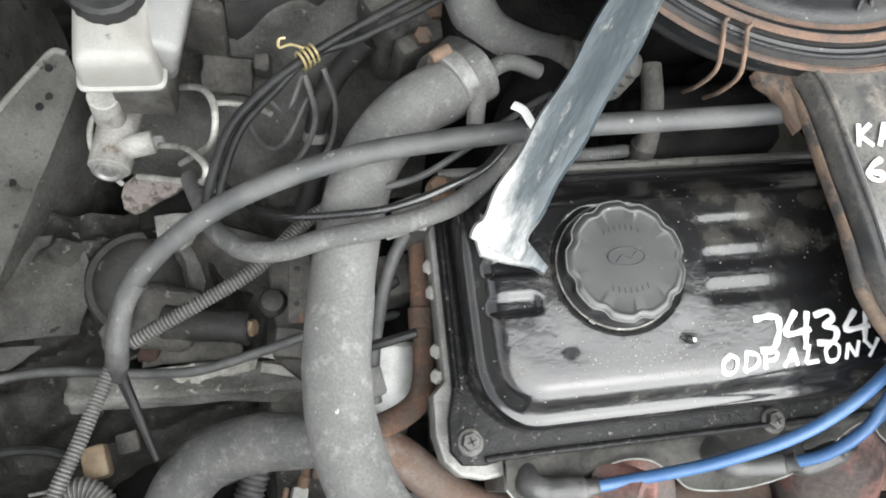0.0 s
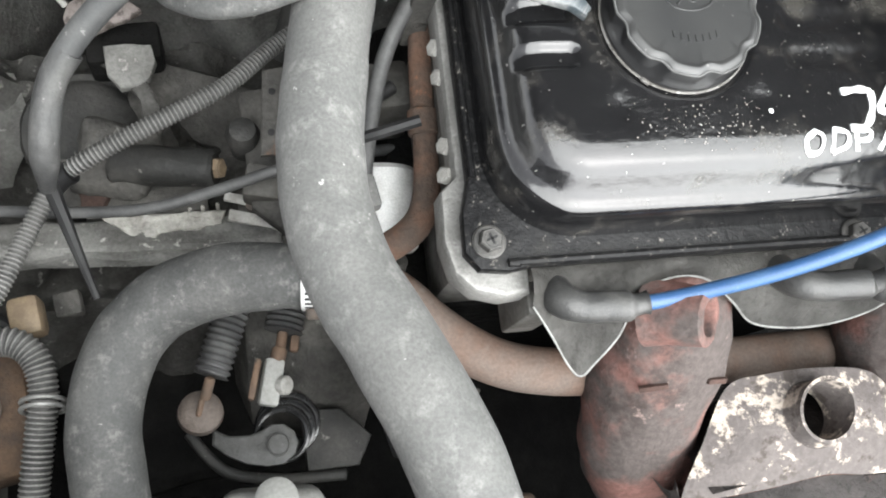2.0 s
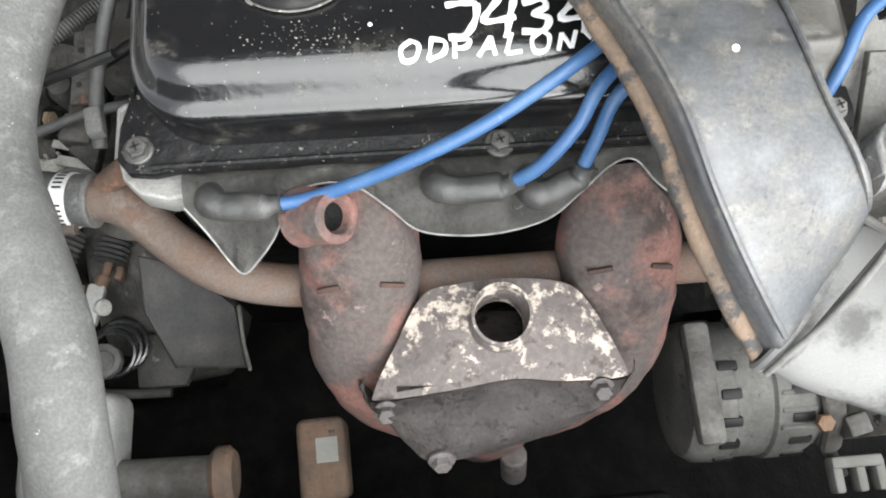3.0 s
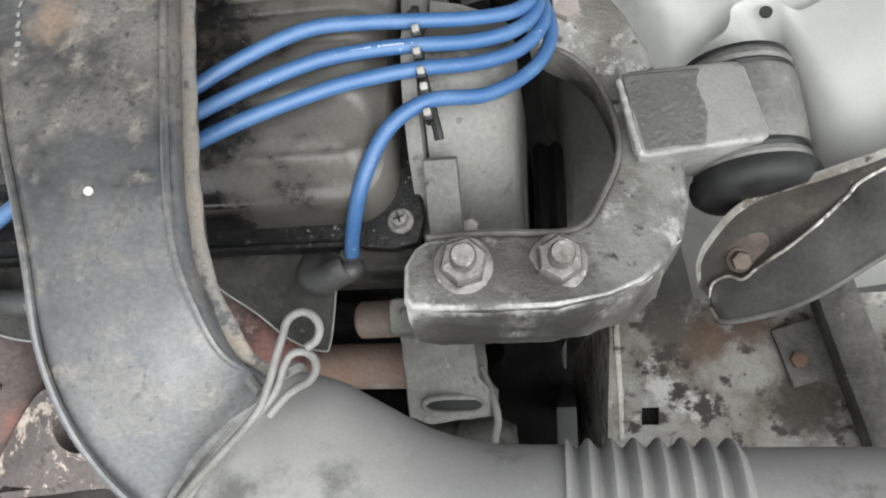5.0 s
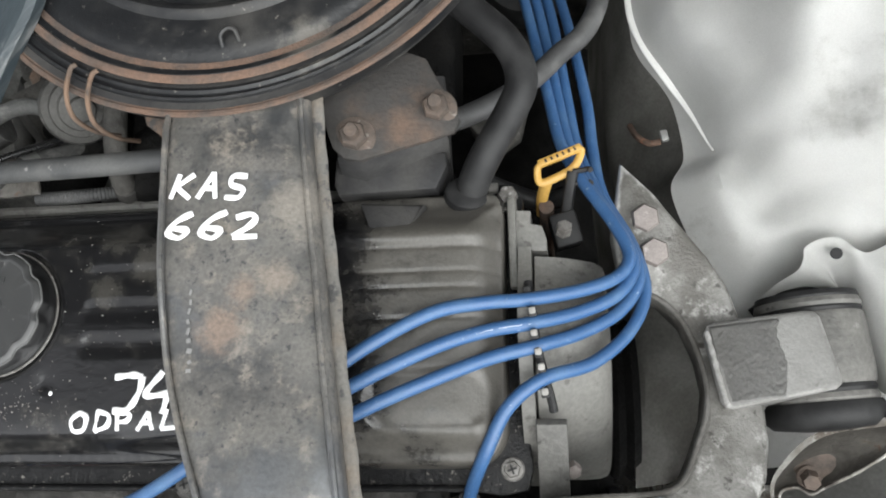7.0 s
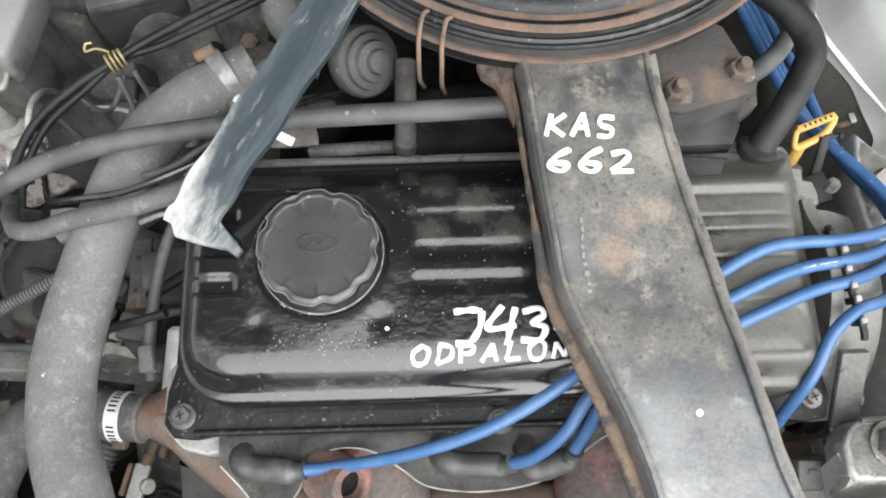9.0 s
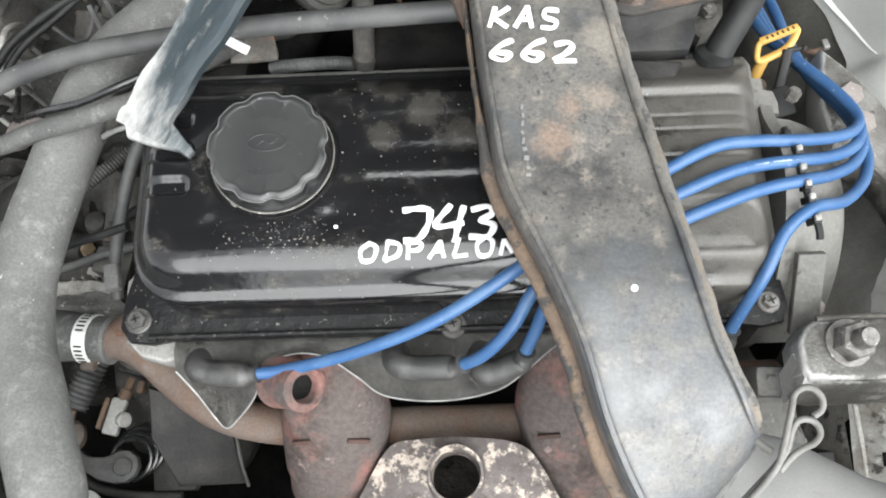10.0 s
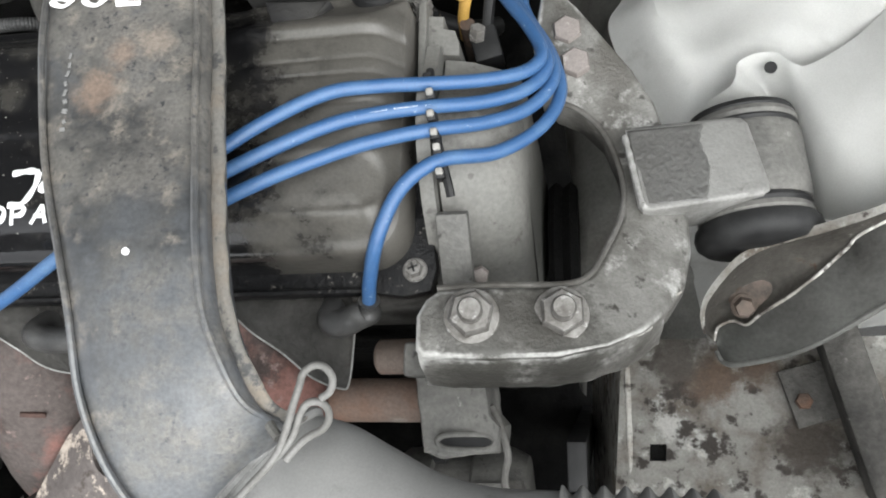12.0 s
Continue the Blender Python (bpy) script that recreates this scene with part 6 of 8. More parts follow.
fuel = hose("fuel_hose", H4, 0.0060, "hose_braid", "dusty grey rubber fuel hose in a loop", "hose", sides=16)
part("clamp", rod_bm((0.060, 0.185, 0.010), (0.065, 0.1915, 0.0035), 0.0068, 16), "steel", fuel, "steel hose clamp")
hose("throttle_cable", [(-0.140, 0.20, -0.07), (-0.126, 0.176, -0.050), (-0.115, 0.159, -0.034), (-0.101, 0.143, -0.012), (-0.084, 0.134, 0.008), (-0.059, 0.129, 0.0245), (-0.035, 0.128, 0.034), (-0.009, 0.133, 0.043), (0.020, 0.146, 0.044), (0.05, 0.176, 0.034), (0.09, 0.21, 0.0)], 0.0023, "cable_black", "thin shiny black sheathed cable", "cable", sides=10)
hose("bowden_cable", [(-0.035, 0.148, 0.010), (-0.010, 0.153, 0.016), (0.02, 0.168, 0.024), (0.06, 0.195, 0.012), (0.09, 0.22, -0.02)], 0.0022, "rubber", "thin grey sheathed cable beside the hose", "cable", sides=10)
loom = thing("wiring_conduit", (-0.2, 0.09, -0.14), "grey corrugated plastic wiring conduit", "conduit")
part("conduit", ribbed_bm([(-0.03, 0.20, -0.13), (-0.056, 0.186, -0.128), (-0.08, 0.170, -0.128), (-0.106, 0.145, -0.124), (-0.126, 0.131, -0.122), (-0.162, 0.113, -0.124), (-0.190, 0.100, -0.130), (-0.208, 0.090, -0.138), (-0.221, 0.066, -0.140), (-0.234, 0.033, -0.135), (-0.245, 0.009, -0.132), (-0.262, -0.03, -0.13)], 0.0051, 0.0027, 0.18, 12), "conduit", loom)
part("tape", hose_bm([(-0.199, 0.094, -0.133), (-0.208, 0.090, -0.138), (-0.213, 0.082, -0.139)], 0.0068, 6, 12), "rubber_dark", loom, "black tape wrap")
loom2 = thing("wiring_conduit", (-0.23, -0.01, -0.15), "grey corrugated plastic conduit loop with a wire clamp", "conduit")
part("conduit", ribbed_bm([(-0.262, -0.012, -0.16), (-0.250, 0.000, -0.152), (-0.234, 0.002, -0.150), (-0.222, -0.008, -0.151), (-0.218, -0.026, -0.153), (-0.221, -0.050, -0.158), (-0.226, -0.09, -0.165), (-0.23, -0.16, -0.18)], 0.0078, 0.0030, 0.18, 12), "conduit", loom2)
for k in range(2):
    part("clamp_ring", tube(bmesh.new(), [Vector((-0.2185, -0.032 - 0.004 * k, -0.154)) + Vector((0.011 * math.cos(a), 0.002 * math.sin(a), 0.011 * math.sin(a))) for a in [2 * math.pi * i / 24 for i in range(24)]], 0.0014, 8, loop=True), "steel", loom2, "steel wire clamp")
hose("control_cable", [(-0.34, 0.082, -0.19), (-0.298, 0.086, -0.180), (-0.26, 0.087, -0.174), (-0.198, 0.077, -0.156), (-0.157, 0.074, -0.145), (-0.118, 0.081, -0.138), (-0.086, 0.088, -0.130), (-0.05, 0.095, -0.128), (-0.005, 0.10, -0.130)], 0.0036, "rubber", "grey control cable running across the gearbox", "cable", sides=10)
hose("earth_lead", [(-0.34, 0.03, -0.20), (-0.295, 0.036, -0.20), (-0.262, 0.03, -0.20), (-0.236, 0.012, -0.205)], 0.004, "rubber_dark", "thin black lead beside the apron", "cable", sides=8)

# bundle of leads tied with brass wire
bundle = thing("lead_bundle", (-0.13, 0.169, -0.02), "bundle of thin black leads tied with brass wire", "cable")
for dx, dz, r in ((0.001, 0, 0.0032), (0.007, -0.004, 0.0027)):
    part("lead", hose_bm([(-0.140 + dx, 0.150, -0.035 + dz), (-0.134 + dx, 0.170, -0.022 + dz), (-0.121 + dx, 0.202, -0.018 + dz), (-0.098 + dx, 0.228, -0.018 + dz), (-0.071 + dx * 0.5, 0.248 + dx * 0.3, -0.018 + dz * 0.5), (-0.041 + dx * 0.6, 0.266 - dx * 0.8, -0.014 + dz), (0.010 + dx, 0.292 - dx, -0.010 + dz), (0.07, 0.315, -0.01 + dz)], r, 8, 10), "rubber_dark", bundle)
for k in range(4):
    c = Vector((-0.074 + 0.0028 * k, 0.2458 + 0.0018 * k, -0.018))
    part("brass_wire", tube(bmesh.new(), [c + Vector((-0.5, 0.85, 0)).normalized() * (0.0058 * math.cos(a)) + Vector((0, 0, 0.0064 * math.sin(a))) for a in [2 * math.pi * i / 18 for i in range(18)]], 0.0009, 6, loop=True), "brass", bundle, "brass wire tie")
part("brass_wire", hose_bm([(-0.072, 0.251, -0.011), (-0.080, 0.252, -0.008), (-0.087, 0.250, -0.008), (-0.087, 0.255, -0.007), (-0.083, 0.256, -0.007)], 0.0009, 5, 6), "brass", bundle, "twisted brass wire end")
for pts in (((-0.097, 0.225, -0.024), (-0.088, 0.222, -0.04), (-0.082, 0.23, -0.05), (-0.072, 0.25, -0.04)), ((-0.11, 0.21, -0.03), (-0.1, 0.206, -0.06), (-0.086, 0.214, -0.07), (-0.07, 0.24, -0.06)), ((-0.132, 0.165, -0.026), (-0.142, 0.172, -0.05), (-0.150, 0.185, -0.08))):
    part("branch_lead", hose_bm(pts, 0.0018, 6, 8), "rubber", bundle)

# brake master cylinder with its fluid reservoir
brake = thing("brake_master_cylinder", (-0.205, 0.26, -0.2), "brake master cylinder with a white fluid reservoir", "brake cylinder")
bm = bmesh.new()
rings = []
for z, gx in ((-0.091, 0.002), (-0.0895, 0.0045), (-0.087, 0.0045), (-0.0855, 0.0022), (-0.062, 0.001), (-0.055, -0.001), (-0.051, -0.006)):
    rings.append([Vector((x, y, z)) for x, y in [(-0.194 + (0.0255 + gx) * math.copysign(abs(math.cos(a)) ** 0.22, math.cos(a)), 0.296 + (0.028 + gx) * math.copysign(abs(math.sin(a)) ** 0.22, math.sin(a))) for a in [2 * math.pi * k / 40 for k in range(40)]]])
lift = lambda p: Vector((-0.096, -0.009, 0.455)).lerp(Vector(p), 0.92)
for ring in rings:
    ring[:] = [lift(p) for p in ring]
rings_mesh(bm, rings)
tank = part("reservoir", bm, "white_plastic", brake, "dirty white plastic fluid reservoir", sharp=50)
part("reservoir_tank", box_bm((0.032, 0.070, 0.046), lift((-0.165, 0.318, -0.08)), (0, 10, -12), 0.006, 3), "snorkel", brake, "grey rear tank of the reservoir")
part("reservoir_cap", lathe_bm([(0.022, 0.0), (0.0235, 0.002), (0.0235, 0.013), (0.021, 0.0155), (0.004, 0.016)], lift((-0.196, 0.318, -0.052)), steps=40, wave=lambda a, r, z: 1 + (0.02 * math.cos(24 * a) if r > 0.0225 else 0)), "rubber_dark", tank, "dark ribbed screw cap")
part("base", box_bm((0.042, 0.042, 0.060), (-0.181, 0.284, -0.100), (0, 0, -6), 0.005), "dirty_alu", brake)
part("socket", rod_bm((-0.212, 0.268, -0.14), (-0.211, 0.271, -0.108), 0.0115, 24), "cast_pale", brake, "grey rubber socket")
part("cylinder", rod_bm((-0.216, 0.231, -0.150), (-0.200, 0.31, -0.155), 0.0155, 28), "cast_pale", brake)
part("end_plug", lathe(bmesh.new(), [(0.012, 0), (0.0125, 0.003), (0.0095, 0.0045), (0.008, 0.003), (0.0075, 0.0025), (0.004, 0.003), (0.0035, 0.005), (0.001, 0.0052)], along((-0.216, 0.232, -0.149), (-0.2185, 0.215, -0.142)), 28), "steel", brake, "round steel end plug")
part("side_outlet", rod_bm((-0.208, 0.245, -0.146), (-0.182, 0.249, -0.143), 0.009, 20), "cast_pale", brake)
bolt(brake, (-0.184, 0.248, -0.143), (1, 0.05, 0), 0.0058, 0.009, mat="steel", name="pipe_nut")
bolt(brake, (-0.178, 0.290, -0.138), (1, 0.0, 0), 0.0055, 0.009, mat="bolt_steel", name="pipe_nut")
for pts in ([(-0.179, 0.2455, -0.143), (-0.1538, 0.2163, -0.080), (-0.1368, 0.1823, -0.025), (-0.1373, 0.1739, -0.030), (-0.1496, 0.1916, -0.080), (-0.1936, 0.2202, -0.140)],
            [(-0.1645, 0.2906, -0.138), (-0.1393, 0.2499, -0.060), (-0.1292, 0.2198, -0.026), (-0.1319, 0.2011, -0.035), (-0.148, 0.2147, -0.090), (-0.1644, 0.2329, -0.150)],
            [(-0.216, 0.285, -0.15), (-0.228, 0.27, -0.15), (-0.229, 0.25, -0.155), (-0.222, 0.238, -0.165), (-0.212, 0.23, -0.18)],
            [(-0.14, 0.277, -0.14), (-0.125, 0.278, -0.142), (-0.105, 0.272, -0.14), (-0.095, 0.262, -0.13)]):
    part("brake_pipe", hose_bm(pts, 0.0023, 8, 10), "cast_pale", brake, "thin bent steel brake pipe")
plates = thing("pedal_bracket", (-0.19, 0.22, -0.22), "rusty folded sheet metal bracket below the brake cylinder", "bracket")
part("plate", rough(prism_bm([(-0.2105, 0.2290, -0.1765), (-0.2030, 0.2355, -0.1765), (-0.1890, 0.2370, -0.1775), (-0.1720, 0.2330, -0.1790), (-0.1640, 0.2270, -0.1800), (-0.1720, 0.2210, -0.1800), (-0.1850, 0.2150, -0.1795), (-0.1960, 0.2075, -0.1790), (-0.2040, 0.2050, -0.1785), (-0.2110, 0.2090, -0.1775), (-0.2130, 0.2190, -0.1765)], (0, 0, -0.006), 0.0015), 0.0008, 90, 2), "plate_pale", plates, "pinkish rusty plate with a rounded end")
part("web", rough(prism_bm([(-0.1910, 0.2060, -0.190), (-0.1770, 0.2072, -0.190), (-0.1600, 0.2070, -0.190), (-0.1575, 0.1950, -0.191), (-0.1620, 0.1830, -0.193), (-0.1700, 0.1780, -0.194), (-0.1810, 0.1765, -0.194), (-0.1890, 0.1860, -0.192)], (0, 0, -0.008), 0.0015), 0.0009, 90, 2), "bay_grey", plates)
part("post", box_bm((0.05, 0.03, 0.12), (-0.18, 0.215, -0.26), (0, 0, 5), 0.004), "cast_dark", plates)
booster = thing("brake_booster", (-0.13, 0.42, -0.14), "dark brake booster drum against the bulkhead", "brake booster")
part("drum", lathe_bm([(0.03, 0), (0.09, 0.005), (0.105, 0.02), (0.108, 0.03), (0.104, 0.034), (0.104, 0.07), (0.02, 0.08)], (-0.16, 0.375, -0.14), (-90, 0, 0), 48), "grime", booster)
part("bracket", box_bm((0.035, 0.012, 0.07), (-0.140, 0.325, -0.11), (0, 0, -15), 0.004), "grime", booster)
boxes = thing("relay_box", (-0.09, 0.36, -0.12), "dark plastic relay box in shadow", "relay box")
part("case", box_bm((0.08, 0.05, 0.07), (-0.09, 0.355, -0.11), (0, 0, 12), 0.008), "block_dark", boxes)
part("lid", box_bm((0.07, 0.045, 0.012), (-0.09, 0.352, -0.071), (0, 0, 12), 0.004), "rubber", boxes)
bigpipe = hose("intake_hose", [(0.0416, 0.4205, -0.0438), (0.0405, 0.3470, -0.0333), (0.0426, 0.2997, -0.0270), (0.0552, 0.2756, -0.0354), (0.0825, 0.2588, -0.0375), (0.1203, 0.2525, -0.0438)], 0.0168, "hose_dusty", "grey rubber hose bending behind the valve cover", "hose", sides=20)
part("clamp", rod_bm((0.1014, 0.2551, -0.0406), (0.1098, 0.2535, -0.0422), 0.0181, 22), "dirty_alu", bigpipe, "grimy hose clamp")
hose("pipe_loop", [(0.025, 0.184, 0.012), (0.028, 0.200, 0.016), (0.038, 0.218, 0.014), (0.055, 0.228, 0.008), (0.075, 0.225, 0.0)], 0.0055, "hose_dusty", "thin grey hose loop behind the valve cover", "hose", sides=12)

# small bracket and heater pipe at the end of the head
small = thing("cable_bracket", (-0.02, 0.13, -0.05), "small zinc cable bracket with a rusty bolt", "bracket")
part("plate", prism_bm([(-0.032, 0.122, 0.006), (-0.030, 0.139, 0.010), (-0.014, 0.143, 0.013), (-0.006, 0.137, 0.011), (-0.008, 0.125, 0.007)], (0, 0, -0.003), 0.0007), "grime", small)
part("clip", hose_bm([(-0.034, 0.120, 0.004), (-0.028, 0.1205, 0.008), (-0.018, 0.123, 0.010), (-0.012, 0.1225, 0.009)], 0.0018, 5, 8), "steel", small)
part("leg", box_bm((0.012, 0.012, 0.06), (-0.012, 0.132, -0.022), bevel=0.001), "grime", small)
bolt(small, (0.0, 0.146, 0.006), (-0.2, 0.2, 1), 0.006, 0.006, washer=0.009, mat="rust_light")
pipe = thing("coolant_pipe", (0.05, -0.05, -0.08), "rust-stained steel coolant pipe along the head", "pipe")
part("main_pipe", hose_bm([(-0.062, 0.0105, -0.0905), (-0.046, 0.0090, -0.0885), (-0.028, -0.0010, -0.0900), (-0.007, -0.0205, -0.0945), (0.021, -0.0395, -0.0965), (0.056, -0.0495, -0.0970), (0.12, -0.0530, -0.0975), (0.20, -0.0530, -0.0975), (0.30, -0.0530, -0.0975), (0.365, -0.0530, -0.0985)], 0.0132, 8, 22, wobble=0.03), "rust_pipe", pipe)
part("upper_pipe", hose_bm([(-0.006, 0.145, -0.03), (-0.008, 0.13, -0.042), (-0.010, 0.092, -0.050), (-0.011, 0.060, -0.053), (-0.014, 0.036, -0.056), (-0.024, 0.024, -0.064), (-0.046, 0.016, -0.080)], 0.0070, 8, 16, rfun=lambda d, s: 0.92 + 0.22 * smooth(0.5, 0.8, s)), "rust", pipe, "thin rusty pipe")
part("branch", rod_bm((0.325, -0.030, -0.078), (0.392, -0.030, -0.072), 0.0105, 18, 0.002), "rust_pipe", pipe, "rusty pipe branch behind the mount")
part("pipe_collar", rod_bm((-0.0102, 0.088, -0.0505), (-0.0108, 0.074, -0.052), 0.0082, 18), "rust", pipe)
part("hose_lip", rod_bm((-0.0575, 0.0102, -0.0897), (-0.0545, 0.0099, -0.0894), 0.0169, 28, 0.0008), "hose_dusty", lower_hose, "thickened hose lip")
band = thing("hose_clamp", (-0.0715, 0.012, -0.112), "bright slotted steel hose clamp", "hose clamp")
CA, CB = Vector((-0.0765, 0.0124, -0.0914)), Vector((-0.0665, 0.0113, -0.0905))
strap = part("band", rod_bm(CA, CB, 0.0176, 36, 0.0004), "bright_alu", band)
m = along(CA.lerp(CB, 0.5), CB)
for k in range(14):
    part("slot", moved(box_bm((0.0006, 0.0013, 0.0056), (0.0176, 0, 0), bevel=0), m @ pose(0, 0, 0, 0, 0, 11 * k - 60)), "rubber_dark", strap)
    part("slot", moved(box_bm((0.0006, 0.0013, 0.0056), (-0.0176, 0, 0), bevel=0), m @ pose(0, 0, 0, 0, 0, 11 * k - 60)), "rubber_dark", strap)
part("screw", rod_bm((-0.076, -0.0062, -0.0915), (-0.0665, -0.0070, -0.0905), 0.0040, 14), "nut_rust", band, "rusty clamp screw")
housing = thing("water_outlet", (-0.03, 0.05, -0.12), "pale cast aluminium water outlet beside the head", "water outlet")
part("barrel", rod_bm((-0.030, 0.028, -0.108), (-0.026, 0.075, -0.100), 0.0205, 28, 0.003), "bright_alu", housing)
part("neck", rod_bm((-0.045, 0.004, -0.13), (-0.036, 0.03, -0.11), 0.022, 24), "dirty_alu", housing)
part("bracket", box_bm((0.055, 0.030, 0.05), (-0.035, 0.115, -0.10), (0, 0, 6), 0.005), "dirty_alu", housing)
part("sensor", rod_bm((-0.055, 0.092, -0.075), (-0.020, 0.112, -0.07), 0.004, 12), "rubber_dark", housing)
sender = hose("sensor_lead", [(-0.012, 0.14, -0.01), (-0.030, 0.11, -0.03), (-0.040, 0.075, -0.045), (-0.044, 0.048, -0.056), (-0.043, 0.032, -0.062)], 0.0042, "rubber", "grey sheathed sensor lead with a brown connector", "cable", sides=10)
part("connector", box_bm((0.010, 0.018, 0.010), (-0.043, 0.044, -0.052), (0, 0, 10), 0.002), "hose_dusty", sender)
part("strap", hose_bm([(-0.066, 0.060, -0.03), (-0.045, 0.062, -0.022), (-0.02, 0.066, -0.014)], 0.003, 5, 8), "rubber_dark", sender)

# ---- exhaust ----
exhaust = thing("exhaust_manifold", (0.18, -0.11, -0.2), "rusty pink-brown cast exhaust manifold", "exhaust manifold")
for sx in (-1, 1):
    cx = 0.1815
    L = [(cx + sx * 0.0750, -0.006, -0.042), (cx + sx * 0.0755, -0.030, -0.052), (cx + sx * 0.0755, -0.048, -0.069), (cx + sx * 0.0780, -0.070, -0.091), (cx + sx * 0.0765, -0.089, -0.113), (cx + sx * 0.066, -0.104, -0.135), (cx + sx * 0.044, -0.112, -0.160), (cx + sx * 0.02, -0.116, -0.19)]
    part("runner", hose_bm(L, 0.0345, 10, 40, flat=0.92, wobble=0.06, rfun=lambda d, s: 0.90 + 0.10 * smooth(0.05, 0.25, s) + 0.04 * math.sin(s * 9)), "manifold", exhaust)
    # dark raised bars stand for the shade in two casting notches
    for k in (-1, 1):
        part("notch_shade", moved(box_bm((0.0145, 0.0026, 0.0030), (0, 0, 0), bevel=0.0006), pose(cx + sx * 0.0755 + 0.0175 * k, -0.0672, -0.0462, -48, 24 * k, 0)), "rust_red", exhaust, "dark bar for the shade in a casting notch")
bm = lathe(bmesh.new(), [(0.017, 0.0), (0.0150, 0.010), (0.0142, 0.022), (0.0136, 0.0278), (0.0118, 0.0290), (0.0090, 0.0288), (0.0078, 0.0270), (0.0072, 0.012), (0.001, 0.011)], along((0.0807, -0.0330, -0.0198), (0.0995, -0.0420, 0.0005)), 32)
part("lifting_eye", rough(bm, 0.0005, 120, 1), "manifold", exhaust, "short open pipe stub")
# dark disc added inside the stub to paint its inner shade
part("eye_shade", lathe(bmesh.new(), [(0.0079, 0.0215), (0.0079, 0.0222), (0.001, 0.0224)], along((0.0807, -0.0330, -0.0198), (0.0995, -0.0420, 0.0005)), 24), "cast_dark", exhaust, "dark disc for the shade in the stub's mouth")
part("outlet", hose_bm([(0.182, -0.122, -0.13), (0.182, -0.126, -0.17), (0.182, -0.126, -0.24)], 0.034, 5, 24), "manifold", exhaust)
for q in ((0.196, -0.158, -0.172),):
    part("stud", rod_bm(q, (q[0] + 0.002, q[1] - 0.012, q[2] - 0.03), 0.009, 14), "shield_front", exhaust)
heat = thing("hot_air_shroud", (0.185, -0.11, -0.14), "flaking grey steel hot air shroud with a round port", "heat shroud")
bm = bmesh.new()
HOLE = Vector((0.1822, -0.0895, -0.058))
outer = spline([(0.140, -0.070, -0.066), (0.160, -0.066, -0.060), (0.187, -0.0655, -0.056), (0.221, -0.070, -0.058), (0.236, -0.085, -0.061), (0.252, -0.118, -0.068), (0.250, -0.124, -0.070), (0.215, -0.124, -0.068), (0.187, -0.121, -0.066), (0.155, -0.124, -0.070), (0.113, -0.126, -0.078), (0.109, -0.121, -0.077), (0.122, -0.098, -0.071)], 6, closed=True)
inner = []
for p in outer:
    d = Vector((p.x - HOLE.x, p.y - HOLE.y, 0)).normalized()
    inner.append(HOLE + d * 0.0180)
mids = [a.lerp(b, 0.5) + Vector((0, 0, 0.001)) for a, b in zip(outer, inner)]
collar1 = [q + Vector((0, 0, 0.004)) - (q - HOLE) * 0.06 for q in inner]
collar2 = [q + Vector((0, 0.0015, 0.0135 + 0.20 * (q.y - HOLE.y))) - (q - HOLE) * 0.06 for q in inner]
collar3 = [q + Vector((0, 0.0015, 0.0137 + 0.20 * (q.y - HOLE.y))) - (q - HOLE) * 0.15 for q in inner]
collar4 = [q + Vector((0, 0, -0.012)) - (q - HOLE) * 0.2 for q in inner]
rings_mesh(bm, [outer, mids, inner, collar1, collar2, collar3, collar4], cap=False)
part("top_plate", bm, "flaking", heat, "flaking pale paint on grey steel")
bm = bmesh.new()
front = spline([(0.1045, -0.113, -0.074), (0.1065, -0.1265, -0.0785), (0.152, -0.1245, -0.071), (0.187, -0.1215, -0.067), (0.215, -0.1245, -0.069), (0.254, -0.1245, -0.071), (0.2575, -0.113, -0.069)], 8)
low = spline([(0.1000, -0.1170, -0.0790), (0.1125, -0.1335, -0.0830), (0.1265, -0.1515, -0.0850), (0.1430, -0.1620, -0.0860), (0.1910, -0.1555, -0.0860), (0.2240, -0.1455, -0.0840), (0.2560, -0.1215, -0.0780)], 8)
mid = [a.lerp(b, 0.55) + Vector((0, -0.003, 0.0075)) for a, b in zip(front, low)]
q1 = [a.lerp(b, 0.2) + Vector((0, -0.002, 0.0045)) for a, b in zip(front, low)]
q2 = [a.lerp(b, 0.85) + Vector((0, -0.002, 0.004)) for a, b in zip(front, low)]
under = [b + Vector((0.0, 0.010, -0.020)) for b in low]
rings_mesh(bm, [front, q1, mid, q2, low, under], closed=False, cap=False)
bmesh.ops.solidify(bm, geom=bm.faces[:], thickness=0.002)
part("front_plate", bm, "shield_front", heat)
part("skirt", sheet_bm(lambda u, v: Vector((0.122 + 0.118 * u, -0.072 - 0.045 * v - 0.012 * abs(u - 0.5), -0.070 - 0.05 * (1 - v) * 0.8)), 8, 4, 0.002), "shield_front", heat)
bolt(heat, (0.1155, -0.1320, -0.0790), (0, -0.6, 0.8), 0.0052, 0.005, washer=0.0075, mat="shield_front")
bolt(heat, (0.2375, -0.1290, -0.0725), (0, -0.6, 0.8), 0.0052, 0.005, washer=0.0075, mat="shield_front")
bolt(heat, (0.1445, -0.160, -0.084), (0, -0.8, 0.5), 0.0055, 0.005, washer=0.008, mat="shield_front")

shield = thing("heat_shield", (0.17, -0.03, -0.04), "thin dull grey heat shield with a wavy bright edge", "heat shield")


